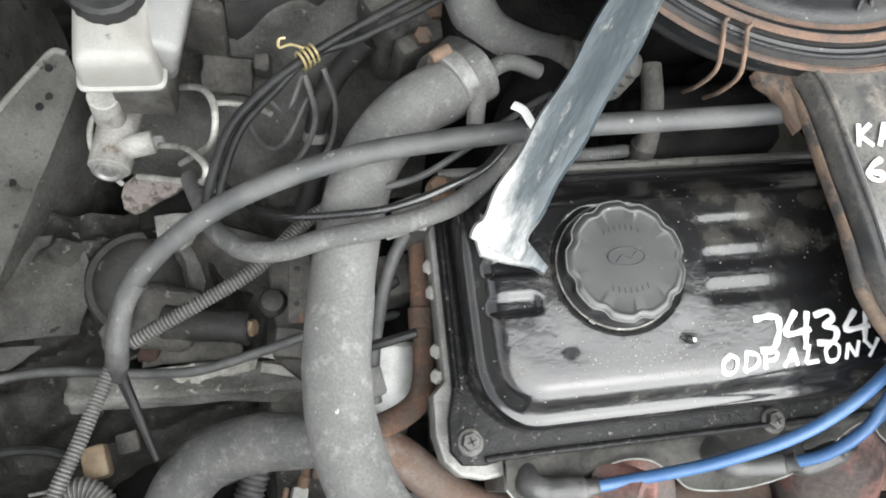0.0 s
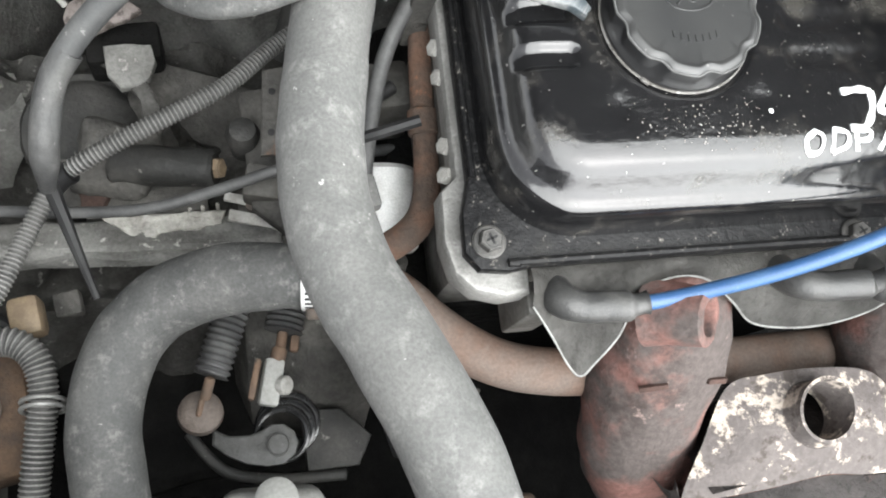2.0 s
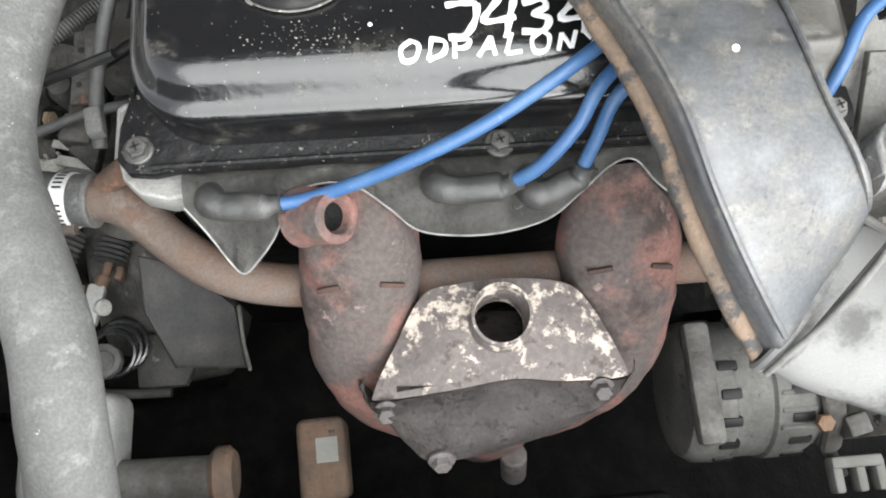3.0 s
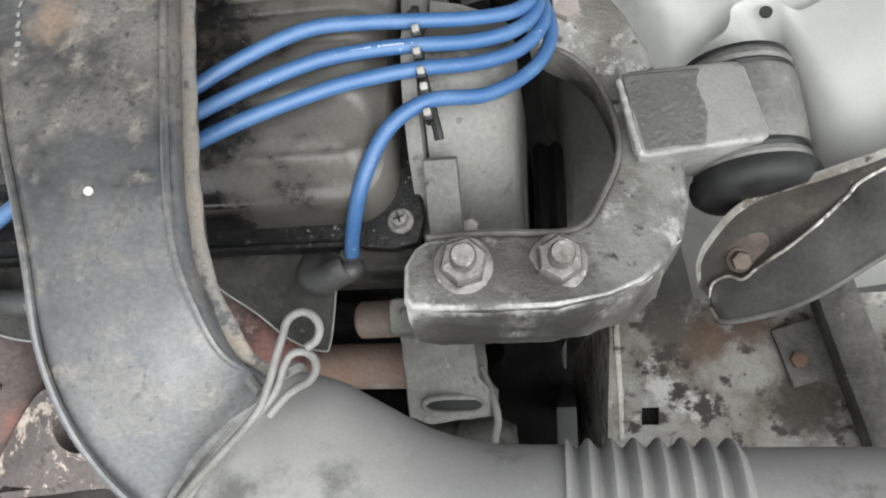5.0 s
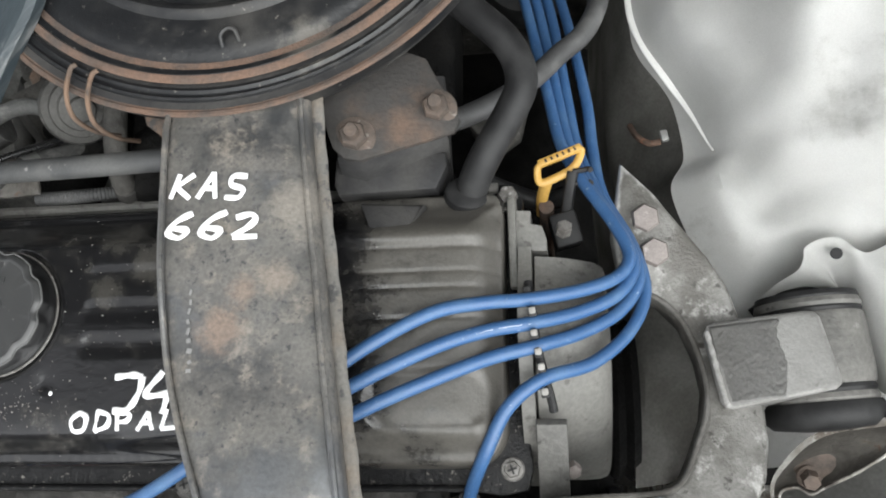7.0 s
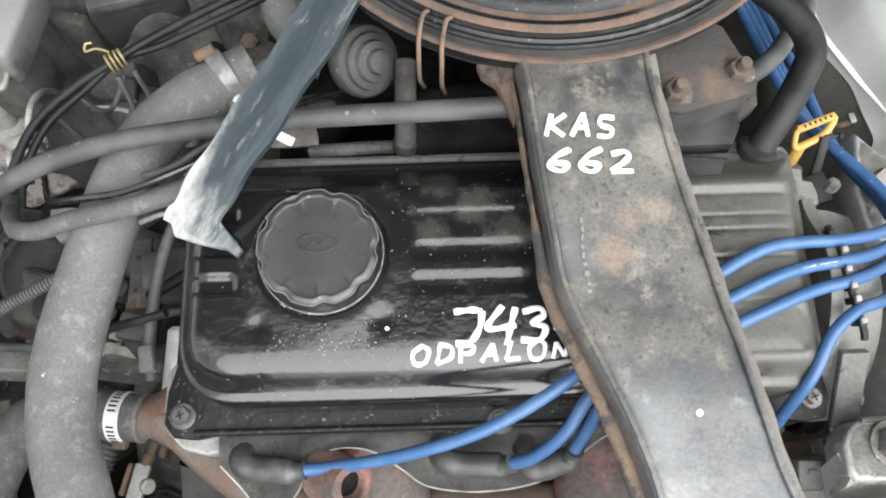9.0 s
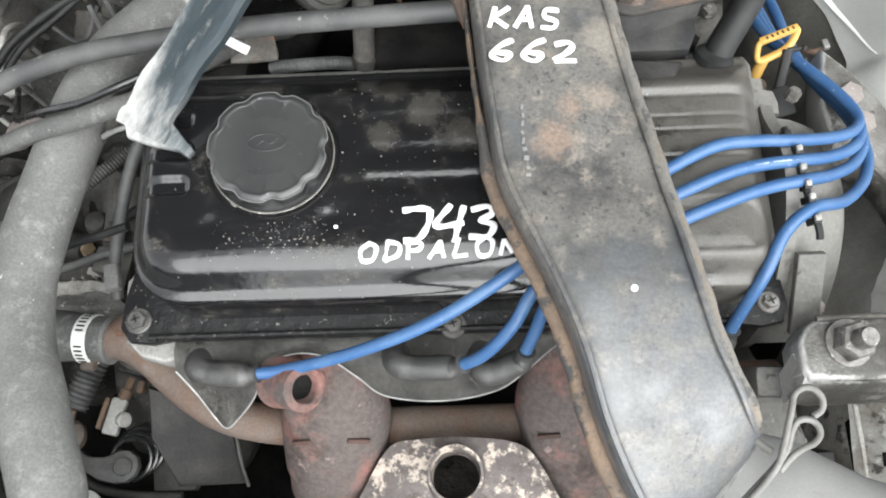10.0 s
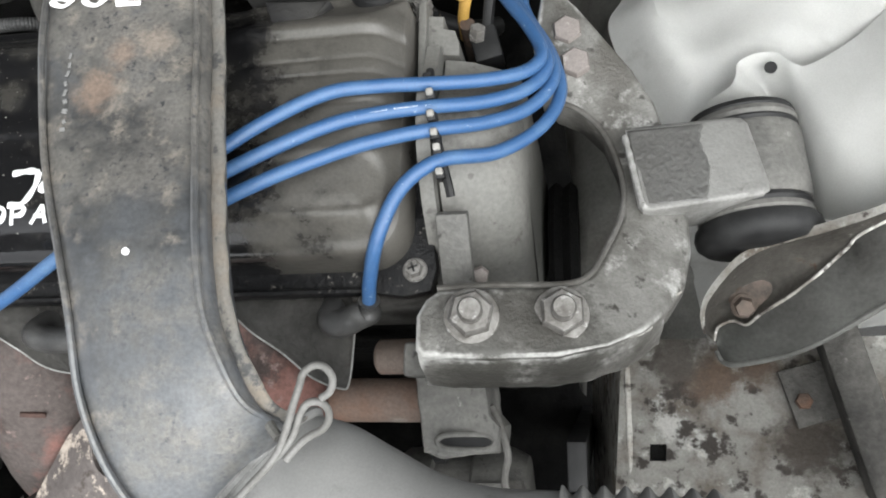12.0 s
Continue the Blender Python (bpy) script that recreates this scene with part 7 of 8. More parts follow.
def shield_fun(edge, inner_y, inner_z):
    e = spline(edge, 8)

    def f(u, v):
        k = u * (len(e) - 1)
        i = min(int(k), len(e) - 2)
        p = e[i].lerp(e[i + 1], k - i)
        q = Vector((p.x, inner_y, inner_z))
        r = q.lerp(p, v)
        r.z += 0.006 * math.sin(math.pi * v)
        return r
    return f, e


E1 = [(0.020, -0.028, -0.010), (0.030, -0.040, -0.020), (0.040, -0.054, -0.030), (0.046, -0.059, -0.032), (0.053, -0.054, -0.030), (0.064, -0.043, -0.022), (0.074, -0.026, -0.012), (0.090, -0.020, -0.008), (0.108, -0.022, -0.010), (0.125, -0.032, -0.020), (0.140, -0.042, -0.030), (0.165, -0.046, -0.032), (0.190, -0.045, -0.032), (0.212, -0.040, -0.028), (0.228, -0.030, -0.020), (0.245, -0.018, -0.012), (0.258, -0.016, -0.012), (0.270, -0.026, -0.020), (0.285, -0.036, -0.028), (0.300, -0.048, -0.034), (0.316, -0.054, -0.036), (0.322, -0.050, -0.034), (0.330, -0.018, -0.014)]
f, e = shield_fun(E1, -0.004, -0.010)
part("sheet", sheet_bm(f, 90, 6, 0.0009), "shield_sheet", shield)
part("bright_edge", tube(bmesh.new(), e, 0.0006, 6), "steel", shield, "bright cut edge")

# alternator
alt = thing("alternator", (0.35, -0.12, -0.28), "dusty grey alternator with cooling slots", "alternator")
shell = part("housing", lathe_bm([(0.030, 0.0), (0.044, 0.003), (0.049, 0.010), (0.050, 0.030), (0.0475, 0.032), (0.0475, 0.056), (0.050, 0.058), (0.050, 0.080), (0.044, 0.092), (0.02, 0.095)], (0.312, -0.124, -0.190), (0, 90, 0), 48), "cast_grey", alt)
for k in range(5):
    for xx, ww in ((0.339, 0.014), (0.368, 0.0), (0.387, 0.016)):
        a = radians(-12 + 22 * k)
        if ww:
            # dark bars on the housing stand for the shade in its slots
            part("slot_shade", box_bm((ww, 0.007, 0.006), (xx, -0.124 - 0.048 * math.sin(a), -0.190 + 0.048 * math.cos(a)), (math.degrees(a), 0, 0), 0.0015), "rubber_dark", shell, "dark bar for the shade in a cooling slot")
part("end_frame", box_bm((0.018, 0.08, 0.012), (0.320, -0.124, -0.139), (0, 0, 0), 0.004), "dirty_alu", alt)
for k in range(6):
    part("fin", box_bm((0.024, 0.0035, 0.004), (0.384, -0.101 - 0.011 * k, -0.141 - 0.0012 * (k - 2) ** 2), (0, 0, 0), 0.001), "cast_grey", alt)
part("bracket", hose_bm([(0.396, -0.100, -0.148), (0.402, -0.125, -0.138), (0.408, -0.150, -0.148), (0.414, -0.17, -0.175)], 0.008, 6, 10, flat=0.6), "dirty_alu", alt)
part("terminal", box_bm((0.016, 0.014, 0.016), (0.420, -0.158, -0.150), (0, 0, 12), 0.002), "dirty_alu", alt)
bolt(alt, (0.396, -0.155, -0.142), (0, -0.2, 1), 0.006, 0.005, mat="copper")
bolt(alt, (0.350, -0.082, -0.150), (0, 0.2, 1), 0.007, 0.008, mat="rubber_dark")
part("lower_hose", hose_bm([(0.398, -0.10, -0.15), (0.406, -0.125, -0.17), (0.414, -0.155, -0.19), (0.43, -0.19, -0.20)], 0.0055, 6, 10), "rubber", alt)
conn = thing("wire_connector", (0.43, -0.185, -0.22), "pale plastic wire connector block", "connector")
part("frame", box_bm((0.036, 0.008, 0.012), (0.428, -0.181, -0.175), bevel=0.002), "white_plastic", conn)
for dx in (-0.014, 0.002, 0.016):
    part("rib", box_bm((0.007, 0.022, 0.012), (0.428 + dx, -0.190, -0.177), bevel=0.002), "white_plastic", conn)

# ---- engine mount ----
mount = thing("engine_mount_bracket", (0.44, 0.02, -0.05), "thick worn grey cast engine mount bracket", "engine mount")
OUT = [(0.431, 0.176, -0.014), (0.449, 0.156, -0.014), (0.462, 0.138, -0.016), (0.478, 0.118, -0.022), (0.489, 0.100, -0.028), (0.495, 0.080, -0.031), (0.499, 0.055, -0.032), (0.503, 0.034, -0.032), (0.503, 0.014, -0.029), (0.498, -0.006, -0.020), (0.489, -0.021, -0.010), (0.476, -0.033, 0.002), (0.460, -0.041, 0.011), (0.436, -0.047, 0.017),
       (0.405, -0.0485, 0.021), (0.374, -0.048, 0.023), (0.3705, -0.044, 0.023), (0.3705, -0.028, 0.023), (0.375, -0.020, 0.023), (0.381, -0.0155, 0.022), (0.408, -0.0135, 0.018), (0.440, -0.0115, 0.008), (0.452, -0.005, 0.002), (0.460, 0.010, -0.006), (0.467, 0.026, -0.012), (0.470, 0.042, -0.017), (0.468, 0.060, -0.021), (0.461, 0.080, -0.023), (0.449, 0.093, -0.021), (0.436, 0.098, -0.017), (0.428, 0.105, -0.014), (0.424, 0.135, -0.013)]
part("casting", prism_bm(OUT, (0, 0.0, -0.030), 0.004, 3), "mount_cast", mount)
WEB = [(0.3715, 0.0195), (0.385, 0.018), (0.412, 0.015), (0.436, 0.011), (0.458, 0.005), (0.474, -0.003), (0.486, -0.014)]
EDGE_Y = (-0.0465, -0.0475, -0.0475, -0.0460, -0.0405, -0.0325, -0.0215)
bm = bmesh.new()
profile = ((0.0, 0.0, 0.0), (0.0004, -0.0035, -0.007), (-0.001, -0.0095, -0.030), (-0.001, -0.0080, -0.0345), (-0.002, 0.006, -0.035), (-0.002, 0.014, -0.006))
rings_mesh(bm, [[Vector((p.x + a, q.x + b, p.y + c)) for a, b, c in profile] for p, q in zip(spline([(a, b, 0) for a, b in WEB], 6), spline([(y, 0, 0) for y in EDGE_Y], 6))])
part("front_web", rough(bm, 0.0008, 90, 2), "mount_cast", mount, "stained lower web of the casting")
part("inner_edge", tube(bmesh.new(), spline([(p[0], p[1], p[2] + 0.0015) for p in OUT[19:30]], 5), 0.0016, 8), "dirty_alu", mount, "raised bright inner edge")
FOOT = [(0.353, -0.040, -0.050), (0.393, -0.041, -0.050), (0.3945, -0.066, -0.058), (0.400, -0.072, -0.060), (0.3985, -0.0855, -0.064), (0.368, -0.089, -0.065), (0.3565, -0.086, -0.064)]
foot = part("foot", rough(prism_bm(FOOT, (0, 0.006, -0.055), 0.003), 0.0012, 90, 4), "cast_grey", mount, "grey cast foot with a slot")
part("foot_neck", box_bm((0.034, 0.018, 0.050), (0.3735, -0.040, -0.036), (8, 0, -2), 0.003), "cast_grey", mount)
part("foot_lip", tube(bmesh.new(), [Vector((0.381 + 0.0155 * math.copysign(abs(math.cos(a)) ** 0.6, math.cos(a)), -0.0800 + 0.0042 * math.sin(a), -0.0612 - 0.002 * math.cos(a))) for a in [2 * math.pi * k / 28 for k in range(28)]], 0.0017, 8, loop=True), "cast_grey", foot)
# flattened dark disc: the slot's shade as colour
part("foot_slot_shade", lathe_bm([(0.0143, -0.002), (0.0143, 0.0012), (0.002, 0.0014)], (0, 0, 0), steps=28), "rubber_dark", foot).data.transform(Matrix.Translation((0.381, -0.0800, -0.0622)) @ Matrix.Diagonal((1, 0.27, 1, 1)))
part("foot_edge", hose_bm([(0.3945, -0.060, -0.064), (0.399, -0.071, -0.068), (0.4025, -0.086, -0.074), (0.400, -0.098, -0.080), (0.401, -0.112, -0.09)], 0.0022, 6, 8), "dirty_alu", mount)
for q, sp in (((0.397, -0.0285, 0.020), 10), ((0.438, -0.0265, 0.011), 25)):
    bolt(mount, q, (0.12, -0.05, 1), 0.0108, 0.0105, washer=0.0134, stud=0.0057, mat="bolt_steel", name="flange_nut", spin=sp, label="steel flange nut on a stud")
for q in ((0.443, 0.141, -0.022), (0.447, 0.1205, -0.022)):
    bolt(mount, q, (0.05, -0.1, 1), 0.0085, 0.0090, washer=0.0104, mat="pink_bolt", spin=8, label="hexagonal bolt with a pinkish head")
for pts in (((0.4850, 0.004), (0.4868, -0.003), (0.4905, -0.001), (0.4950, 0.003), (0.4980, 0.001), (0.4945, -0.004), (0.4955, -0.010), (0.4900, -0.014), (0.4865, -0.017)), ((0.4745, -0.026), (0.4790, -0.0245), (0.4820, -0.022), (0.4790, -0.030), (0.4740, -0.034), (0.4690, -0.036))):
    part("scratch", tube(bmesh.new(), [Vector((x, y, (-0.0205 + 0.5 * (y + 0.006) * -0.9 if y > -0.02 else -0.008 + (0.479 - x) * 0.9) + 0.0008)) for x, y in pts], 0.0009, 6, rfun=lambda d, k: 0.7 + 0.5 * abs(math.sin(d * 900)), flat=0.4), "rail_paint", mount, "bright scratch")
bush = thing("engine_mount_bushing", (0.53, 0.06, -0.11), "grey engine mount arm with a black rubber bushing", "engine mount")
arm = part("arm", prism_bm([(0.4705, 0.0730, -0.012), (0.4725, 0.0765, -0.012), (0.4770, 0.0788, -0.0115), (0.5270, 0.0857, -0.0215), (0.5320, 0.0855, -0.0225), (0.5355, 0.0825, -0.0235), (0.5438, 0.0490, -0.0258), (0.5435, 0.0450, -0.0257), (0.5400, 0.0422, -0.025), (0.4830, 0.0313, -0.010), (0.4785, 0.0318, -0.010), (0.4760, 0.0350, -0.010)], (0.004, 0.0, -0.040), 0.004, 3), "arm_smooth", bush)


def crust(u, v):
    """Rough weld over the arm's inner half."""
    y = 0.0325 + 0.0445 * v
    left = 0.4785 - 0.0065 * v
    right = 0.5150 - 0.004 * v + 0.004 * noise.noise(Vector((v * 3.5, 0.3, 2.0))) + 0.002 * noise.noise(Vector((v * 13.0, 1.3, 5.0)))
    x = left + (right - left) * u
    rim = smooth(0.0, 0.05, u) * smooth(1.0, 0.92, u) * smooth(0.0, 0.05, v) * smooth(1.0, 0.95, v)
    lump = noise.noise(Vector((x * 170, y * 170, 1.0))) + 0.7 * noise.noise(Vector((x * 420, y * 420, 4.0)))
    return Vector((x, y + 0.13 * (x - 0.478), -0.0115 - 0.195 * (x - 0.476) + rim * (0.0003 + 0.0006 * abs(lump)) - 0.0012 * (1 - rim)))


part("weld_crust", sheet_bm(crust, 70, 80, 0.001), "arm_smooth", bush, "lumpy grey weld on the arm", sharp=80)
part("weld_ridge", tube(bmesh.new(), spline([(0.4715, 0.0730, -0.0118), (0.4735, 0.062, -0.0105), (0.4755, 0.050, -0.0102), (0.4785, 0.0345, -0.0098)], 6), 0.0016, 8, rfun=lambda d, k: 0.8 + 0.3 * abs(math.sin(d * 420))), "arm_cast", bush)
AX0, AX1 = Vector((0.537, 0.100, -0.056)), Vector((0.5415, 0.036, -0.059))
bm = lathe(bmesh.new(), [(0.024, 0.012), (0.0295, 0.0125), (0.0305, 0.0145), (0.0310, 0.049), (0.030, 0.053), (0.02, 0.054)], along(AX0, AX1), 44)
part("sleeve", bm, "cast_grey", bush)
for k, rr, mt in ((0.0105, 0.0298, "rubber_dark"), (0.0070, 0.0302, "cast_grey"), (0.0030, 0.0292, "rubber_dark"), (0.0555, 0.0302, "rubber_dark"), (0.0605, 0.0308, "cast_grey")):
    part("rubber_ring", lathe(bmesh.new(), [(0.01, k - 0.003), (rr - 0.0012, k - 0.0028), (rr, k), (rr - 0.0012, k + 0.0028), (0.01, k + 0.003)], along(AX0, AX1), 44), mt, bush, "black rubber ring" if mt == "rubber_dark" else "grey steel ring")
part("rubber_body", lathe(bmesh.new(), [(0.012, 0.062), (0.0310, 0.0625), (0.0330, 0.0650), (0.0340, 0.069), (0.0330, 0.0735), (0.029, 0.077), (0.012, 0.079)], along(AX0, AX1), 44), "rubber_dark", bush, "thick black rubber bushing end")
cup = thing("mount_cup", (0.56, 0.0, -0.14), "grey pressed steel mount cup with a pale rim and rusty bolt", "mount bracket")


RIMC = spline([(0.5105, -0.0200, -0.074), (0.5090, -0.0090, -0.066), (0.5140, 0.0020, -0.060), (0.5270, 0.0160, -0.053), (0.5410, 0.0230, -0.047), (0.5540, 0.0260, -0.041), (0.5670, 0.0275, -0.034), (0.5790, 0.0295, -0.028), (0.5950, 0.0330, -0.022), (0.650, 0.052, -0.008), (0.70, 0.075, 0.0)], 8)
RIMI = spline([(0.5125, -0.0200, -0.076), (0.5120, -0.0085, -0.068), (0.5170, 0.0005, -0.062), (0.5290, 0.0130, -0.055), (0.5420, 0.0195, -0.049), (0.5540, 0.0215, -0.043), (0.5670, 0.0230, -0.036), (0.5790, 0.0250, -0.030), (0.5950, 0.0290, -0.024), (0.652, 0.048, -0.010), (0.70, 0.071, -0.002)], 8)
INC = spline([(0.5190, -0.0200, -0.096), (0.5215, -0.0125, -0.093), (0.5290, -0.0105, -0.087), (0.5350, -0.0140, -0.081), (0.5420, -0.0095, -0.073), (0.5560, -0.0020, -0.064), (0.5690, 0.0070, -0.055), (0.5820, 0.0180, -0.046), (0.5920, 0.0250, -0.036), (0.650, 0.047, -0.014), (0.70, 0.070, -0.006)], 8)
LOWC = spline([(0.5215, -0.0240, -0.104), (0.5240, -0.0300, -0.105), (0.5290, -0.0330, -0.100), (0.5430, -0.0325, -0.091), (0.5570, -0.0300, -0.083), (0.5700, -0.0255, -0.075), (0.5830, -0.0190, -0.068), (0.6010, -0.0090, -0.060), (0.640, 0.012, -0.045), (0.72, 0.055, -0.02)], 8)


def at_share(c, u):
    k = u * (len(c) - 1)
    i = min(int(k), len(c) - 2)
    return c[i].lerp(c[i + 1], k - i)


def cup_fun(u, v):
    p = at_share(RIMI, u).lerp(at_share(INC, u), v)
    p.z -= 0.015 * math.sin(math.pi * v) * smooth(0.0, 0.10, u) * smooth(1.0, 0.35, u)
    return p


def band_fun(u, v):
    p = at_share(INC, u).lerp(at_share(LOWC, u), v)
    p.z += 0.004 * math.sin(math.pi * v) + 0.0015 * noise.noise(p * 60)
    return p


part("dish", sheet_bm(cup_fun, 60, 18, -0.002), "cup_dirt", cup)
part("front_band", sheet_bm(band_fun, 60, 12, -0.002), "silver_dirty", cup, "worn grey outer band of the cup")
part("inner_bead", tube(bmesh.new(), INC, 0.0009, 8), "rail_paint", cup)
part("rim", sheet_bm(lambda u, v: at_share(RIMC, u).lerp(at_share(RIMI, u), v), 70, 3, -0.0022), "rail_paint", cup, "pale worn rim")
part("front_bead", tube(bmesh.new(), LOWC, 0.0018, 8), "silver_dirty", cup)
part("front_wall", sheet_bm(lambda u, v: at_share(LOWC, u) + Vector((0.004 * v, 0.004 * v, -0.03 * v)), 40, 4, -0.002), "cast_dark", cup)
part("bolt_plate", lathe_bm([(0.012, -0.004), (0.0125, 0.0), (0.010, 0.0015), (0.003, 0.002)], (0.5375, 0.0035, -0.0765), (20, -15, 0), 24), "nut_rust", cup, "rusty bolt plate")
bolt(cup, (0.5340, -0.0035, -0.0790), (-0.1, -0.4, 1), 0.0055, 0.009, washer=0.0072, mat="nut_rust")
tab = thing("wing_tab", (0.555, 0.115, -0.07), "pale painted sheet metal tab with a round hole", "bracket")
TOPC = spline([(0.5105, 0.099, -0.052), (0.520, 0.106, -0.044), (0.531, 0.1125, -0.041), (0.5345, 0.119, -0.040), (0.5355, 0.125, -0.039), (0.541, 0.129, -0.039), (0.549, 0.131, -0.039), (0.557, 0.130, -0.039), (0.565, 0.1235, -0.040), (0.574, 0.1225, -0.041), (0.598, 0.136, -0.040), (0.619, 0.154, -0.038), (0.66, 0.185, -0.03), (0.72, 0.23, -0.02)], 6)
BOTC = spline([(0.512, 0.096, -0.056), (0.524, 0.103, -0.056), (0.540, 0.106, -0.056), (0.553, 0.105, -0.056), (0.562, 0.099, -0.058), (0.569, 0.080, -0.070), (0.575, 0.058, -0.078), (0.580, 0.043, -0.072), (0.596, 0.040, -0.060), (0.614, 0.046, -0.054), (0.66, 0.066, -0.044), (0.72, 0.095, -0.034)], 6)


def tab_fun(u, v):
    p = at_share(TOPC, u).lerp(at_share(BOTC, u), v)
    p.z += 0.010 * math.sin(math.pi * v) * smooth(0.35, 0.8, u) - 0.006 * math.sin(math.pi * v) * smooth(0.7, 0.5, u) * smooth(0.2, 0.45, u)
    return p


plate = part("plate", sheet_bm(tab_fun, 80, 24, -0.0022), "silver_paint", tab)
# dark disc laid on the tab, painted as the shade in its hole
part("hole", lathe_bm([(0.0034, -0.001), (0.0034, 0.0004), (0.001, 0.0005)], (0.553, 0.1215, -0.0393), steps=18), "rubber_dark", plate, "round dark disc for the shade in the tab's hole")
part("under_ring", tube(bmesh.new(), spline([(0.510, 0.094, -0.076), (0.525, 0.103, -0.070), (0.545, 0.105, -0.068), (0.562, 0.098, -0.070)], 6), 0.003, 8), "rubber_dark", tab)

# hoses and small things at the rear right
breather = hose("breather_hose", [(0.345, 0.140, 0.018), (0.349, 0.150, 0.032), (0.358, 0.163, 0.044), (0.370, 0.182, 0.048), (0.3775, 0.200, 0.052), (0.370, 0.222, 0.054), (0.346, 0.247, 0.056), (0.32, 0.272, 0.06)], 0.0088, "rubber_dark", "black rubber breather hose from the valve cover", "hose", sides=18)
part("grommet", lathe_bm([(0.0105, 0), (0.0125, 0.002), (0.012, 0.006), (0.009, 0.008)], (0.344, 0.143, 0.026), (-25, 15, 0), 20), "rubber_dark", breather)
hose("heater_pipe_hose", [(0.43, 0.32, -0.04), (0.4225, 0.286, -0.028), (0.413, 0.266, -0.022), (0.398, 0.250, -0.016), (0.381, 0.229, -0.006), (0.358, 0.210, 0.004), (0.335, 0.198, 0.010), (0.30, 0.19, 0.01)], 0.0066, "rubber", "dark grey rubber hose crossing behind the engine", "hose", sides=16)
distributor = thing("distributor", (0.37, 0.3, -0.12), "dark distributor behind the cylinder head", "distributor")
part("cap", lathe_bm([(0.035, 0), (0.036, 0.03), (0.03, 0.045), (0.01, 0.05)], (0.375, 0.37, -0.12), (20, 0, 0), 32), "rubber_dark", distributor)
part("bracket", prism_bm([(0.355, 0.190, -0.02), (0.372, 0.202, -0.02), (0.378, 0.230, -0.028), (0.355, 0.235, -0.03), (0.340, 0.21, -0.024)], (0, 0, -0.02), 0.002), "grime", distributor)
bolt(distributor, (0.362, 0.208, -0.018), (0, 0, 1), 0.005, 0.006, mat="bolt_steel")
part("lower_hose", hose_bm([(0.34, 0.175, -0.02), (0.36, 0.168, -0.03), (0.385, 0.16, -0.035), (0.40, 0.17, -0.05)], 0.006, 6, 10), "rubber_dark", distributor)
drain = thing("red_lead", (0.46, 0.22, -0.09), "small red-brown wire with a metal terminal on the chassis", "cable")
part("lead", hose_bm([(0.446, 0.235, -0.10), (0.449, 0.222, -0.088), (0.456, 0.214, -0.082), (0.464, 0.214, -0.080)], 0.0022, 6, 8), "rust", drain)
part("terminal", box_bm((0.005, 0.008, 0.004), (0.466, 0.217, -0.078), (0, 0, 10), 0.001), "steel", drain)

# bonnet stay: a painted, dented steel bar resting above the cover
stay = thing("bonnet_stay", (0.02, 0.10, 0.05), "dented blue-black steel bonnet stay with worn white paint", "bonnet stay")
BAR = [(0.014, 0.094, 0.058), (0.026, 0.114, 0.066), (0.054, 0.152, 0.078), (0.092, 0.205, 0.094), (0.126, 0.26, 0.115), (0.18, 0.36, 0.17), (0.26, 0.50, 0.27), (0.285, 0.548, 0.31)]
bm = bmesh.new()
c = spline(BAR, 8)
rings = []
for i, p in enumerate(c):
    t = (c[min(i + 1, len(c) - 1)] - c[max(i - 1, 0)]).normalized()
    side = t.cross(Vector((0, 0, 1))).normalized()
    up = side.cross(t)
    k = 1 + 0.06 * math.sin(i * 0.9) + (0.1 if i < 4 else 0)
    rings.append([p + side * (x * k) + up * z for x, z in ((-0.0138, 0.002), (-0.0128, 0.0045), (-0.004, 0.0035), (0.003, 0.0055), (0.0118, 0.005), (0.0138, 0.001), (0.0128, -0.006), (0.009, -0.006), (0.0085, 0.0), (-0.009, -0.001), (-0.0095, -0.007), (-0.012, -0.007))])
rings_mesh(bm, rings)
part("bar", bm, "bar_paint", stay, sharp=30)
part("foot", prism_bm([(0.004, 0.100, 0.060), (0.006, 0.092, 0.058), (0.018, 0.088, 0.056), (0.034, 0.084, 0.055), (0.040, 0.080, 0.054), (0.043, 0.084, 0.054), (0.036, 0.093, 0.057), (0.026, 0.106, 0.062)], (0, 0, -0.005), 0.0012), "bar_paint", stay)

part("white_tag", hose_bm([(0.036, 0.176, 0.0565), (0.041, 0.1715, 0.0585), (0.046, 0.164, 0.0555), (0.056, 0.157, 0.0500), (0.068, 0.1515, 0.0460)], 0.0028, 5, 8, flat=0.5), "white_tie", hoses["vacuum_hose"], "white plastic tie")

# linkage below the hoses at the left
linkage = thing("gear_linkage", (-0.1, -0.04, -0.3), "greasy gear linkage with rubber boots and a lever", "linkage")
part("boot", ribbed_bm([(-0.113, 0.030, -0.200), (-0.121, 0.009, -0.200), (-0.1325, -0.0215, -0.200)], 0.0105, 0.0042, 0.22, 20), "rubber", linkage, "ribbed rubber boot")
part("boot", ribbed_bm([(-0.079, 0.030, -0.200), (-0.0825, 0.016, -0.200), (-0.086, 0.003, -0.200)], 0.0115, 0.0038, 0.28, 18), "rubber", linkage, "ribbed rubber boot")
part("rod", rod_bm((-0.1325, -0.0215, -0.200), (-0.1370, -0.034, -0.207), 0.0034, 12), "rust_light", linkage)
joint = part("joint", lathe_bm([(0.003, 0.0075), (0.010, 0.0065), (0.0138, 0.003), (0.0145, -0.002), (0.0125, -0.008), (0.004, -0.009)], (-0.1405, -0.0415, -0.214), (-12, 6, 0), 28), "linkage_brown", linkage, "rusty round ball joint")
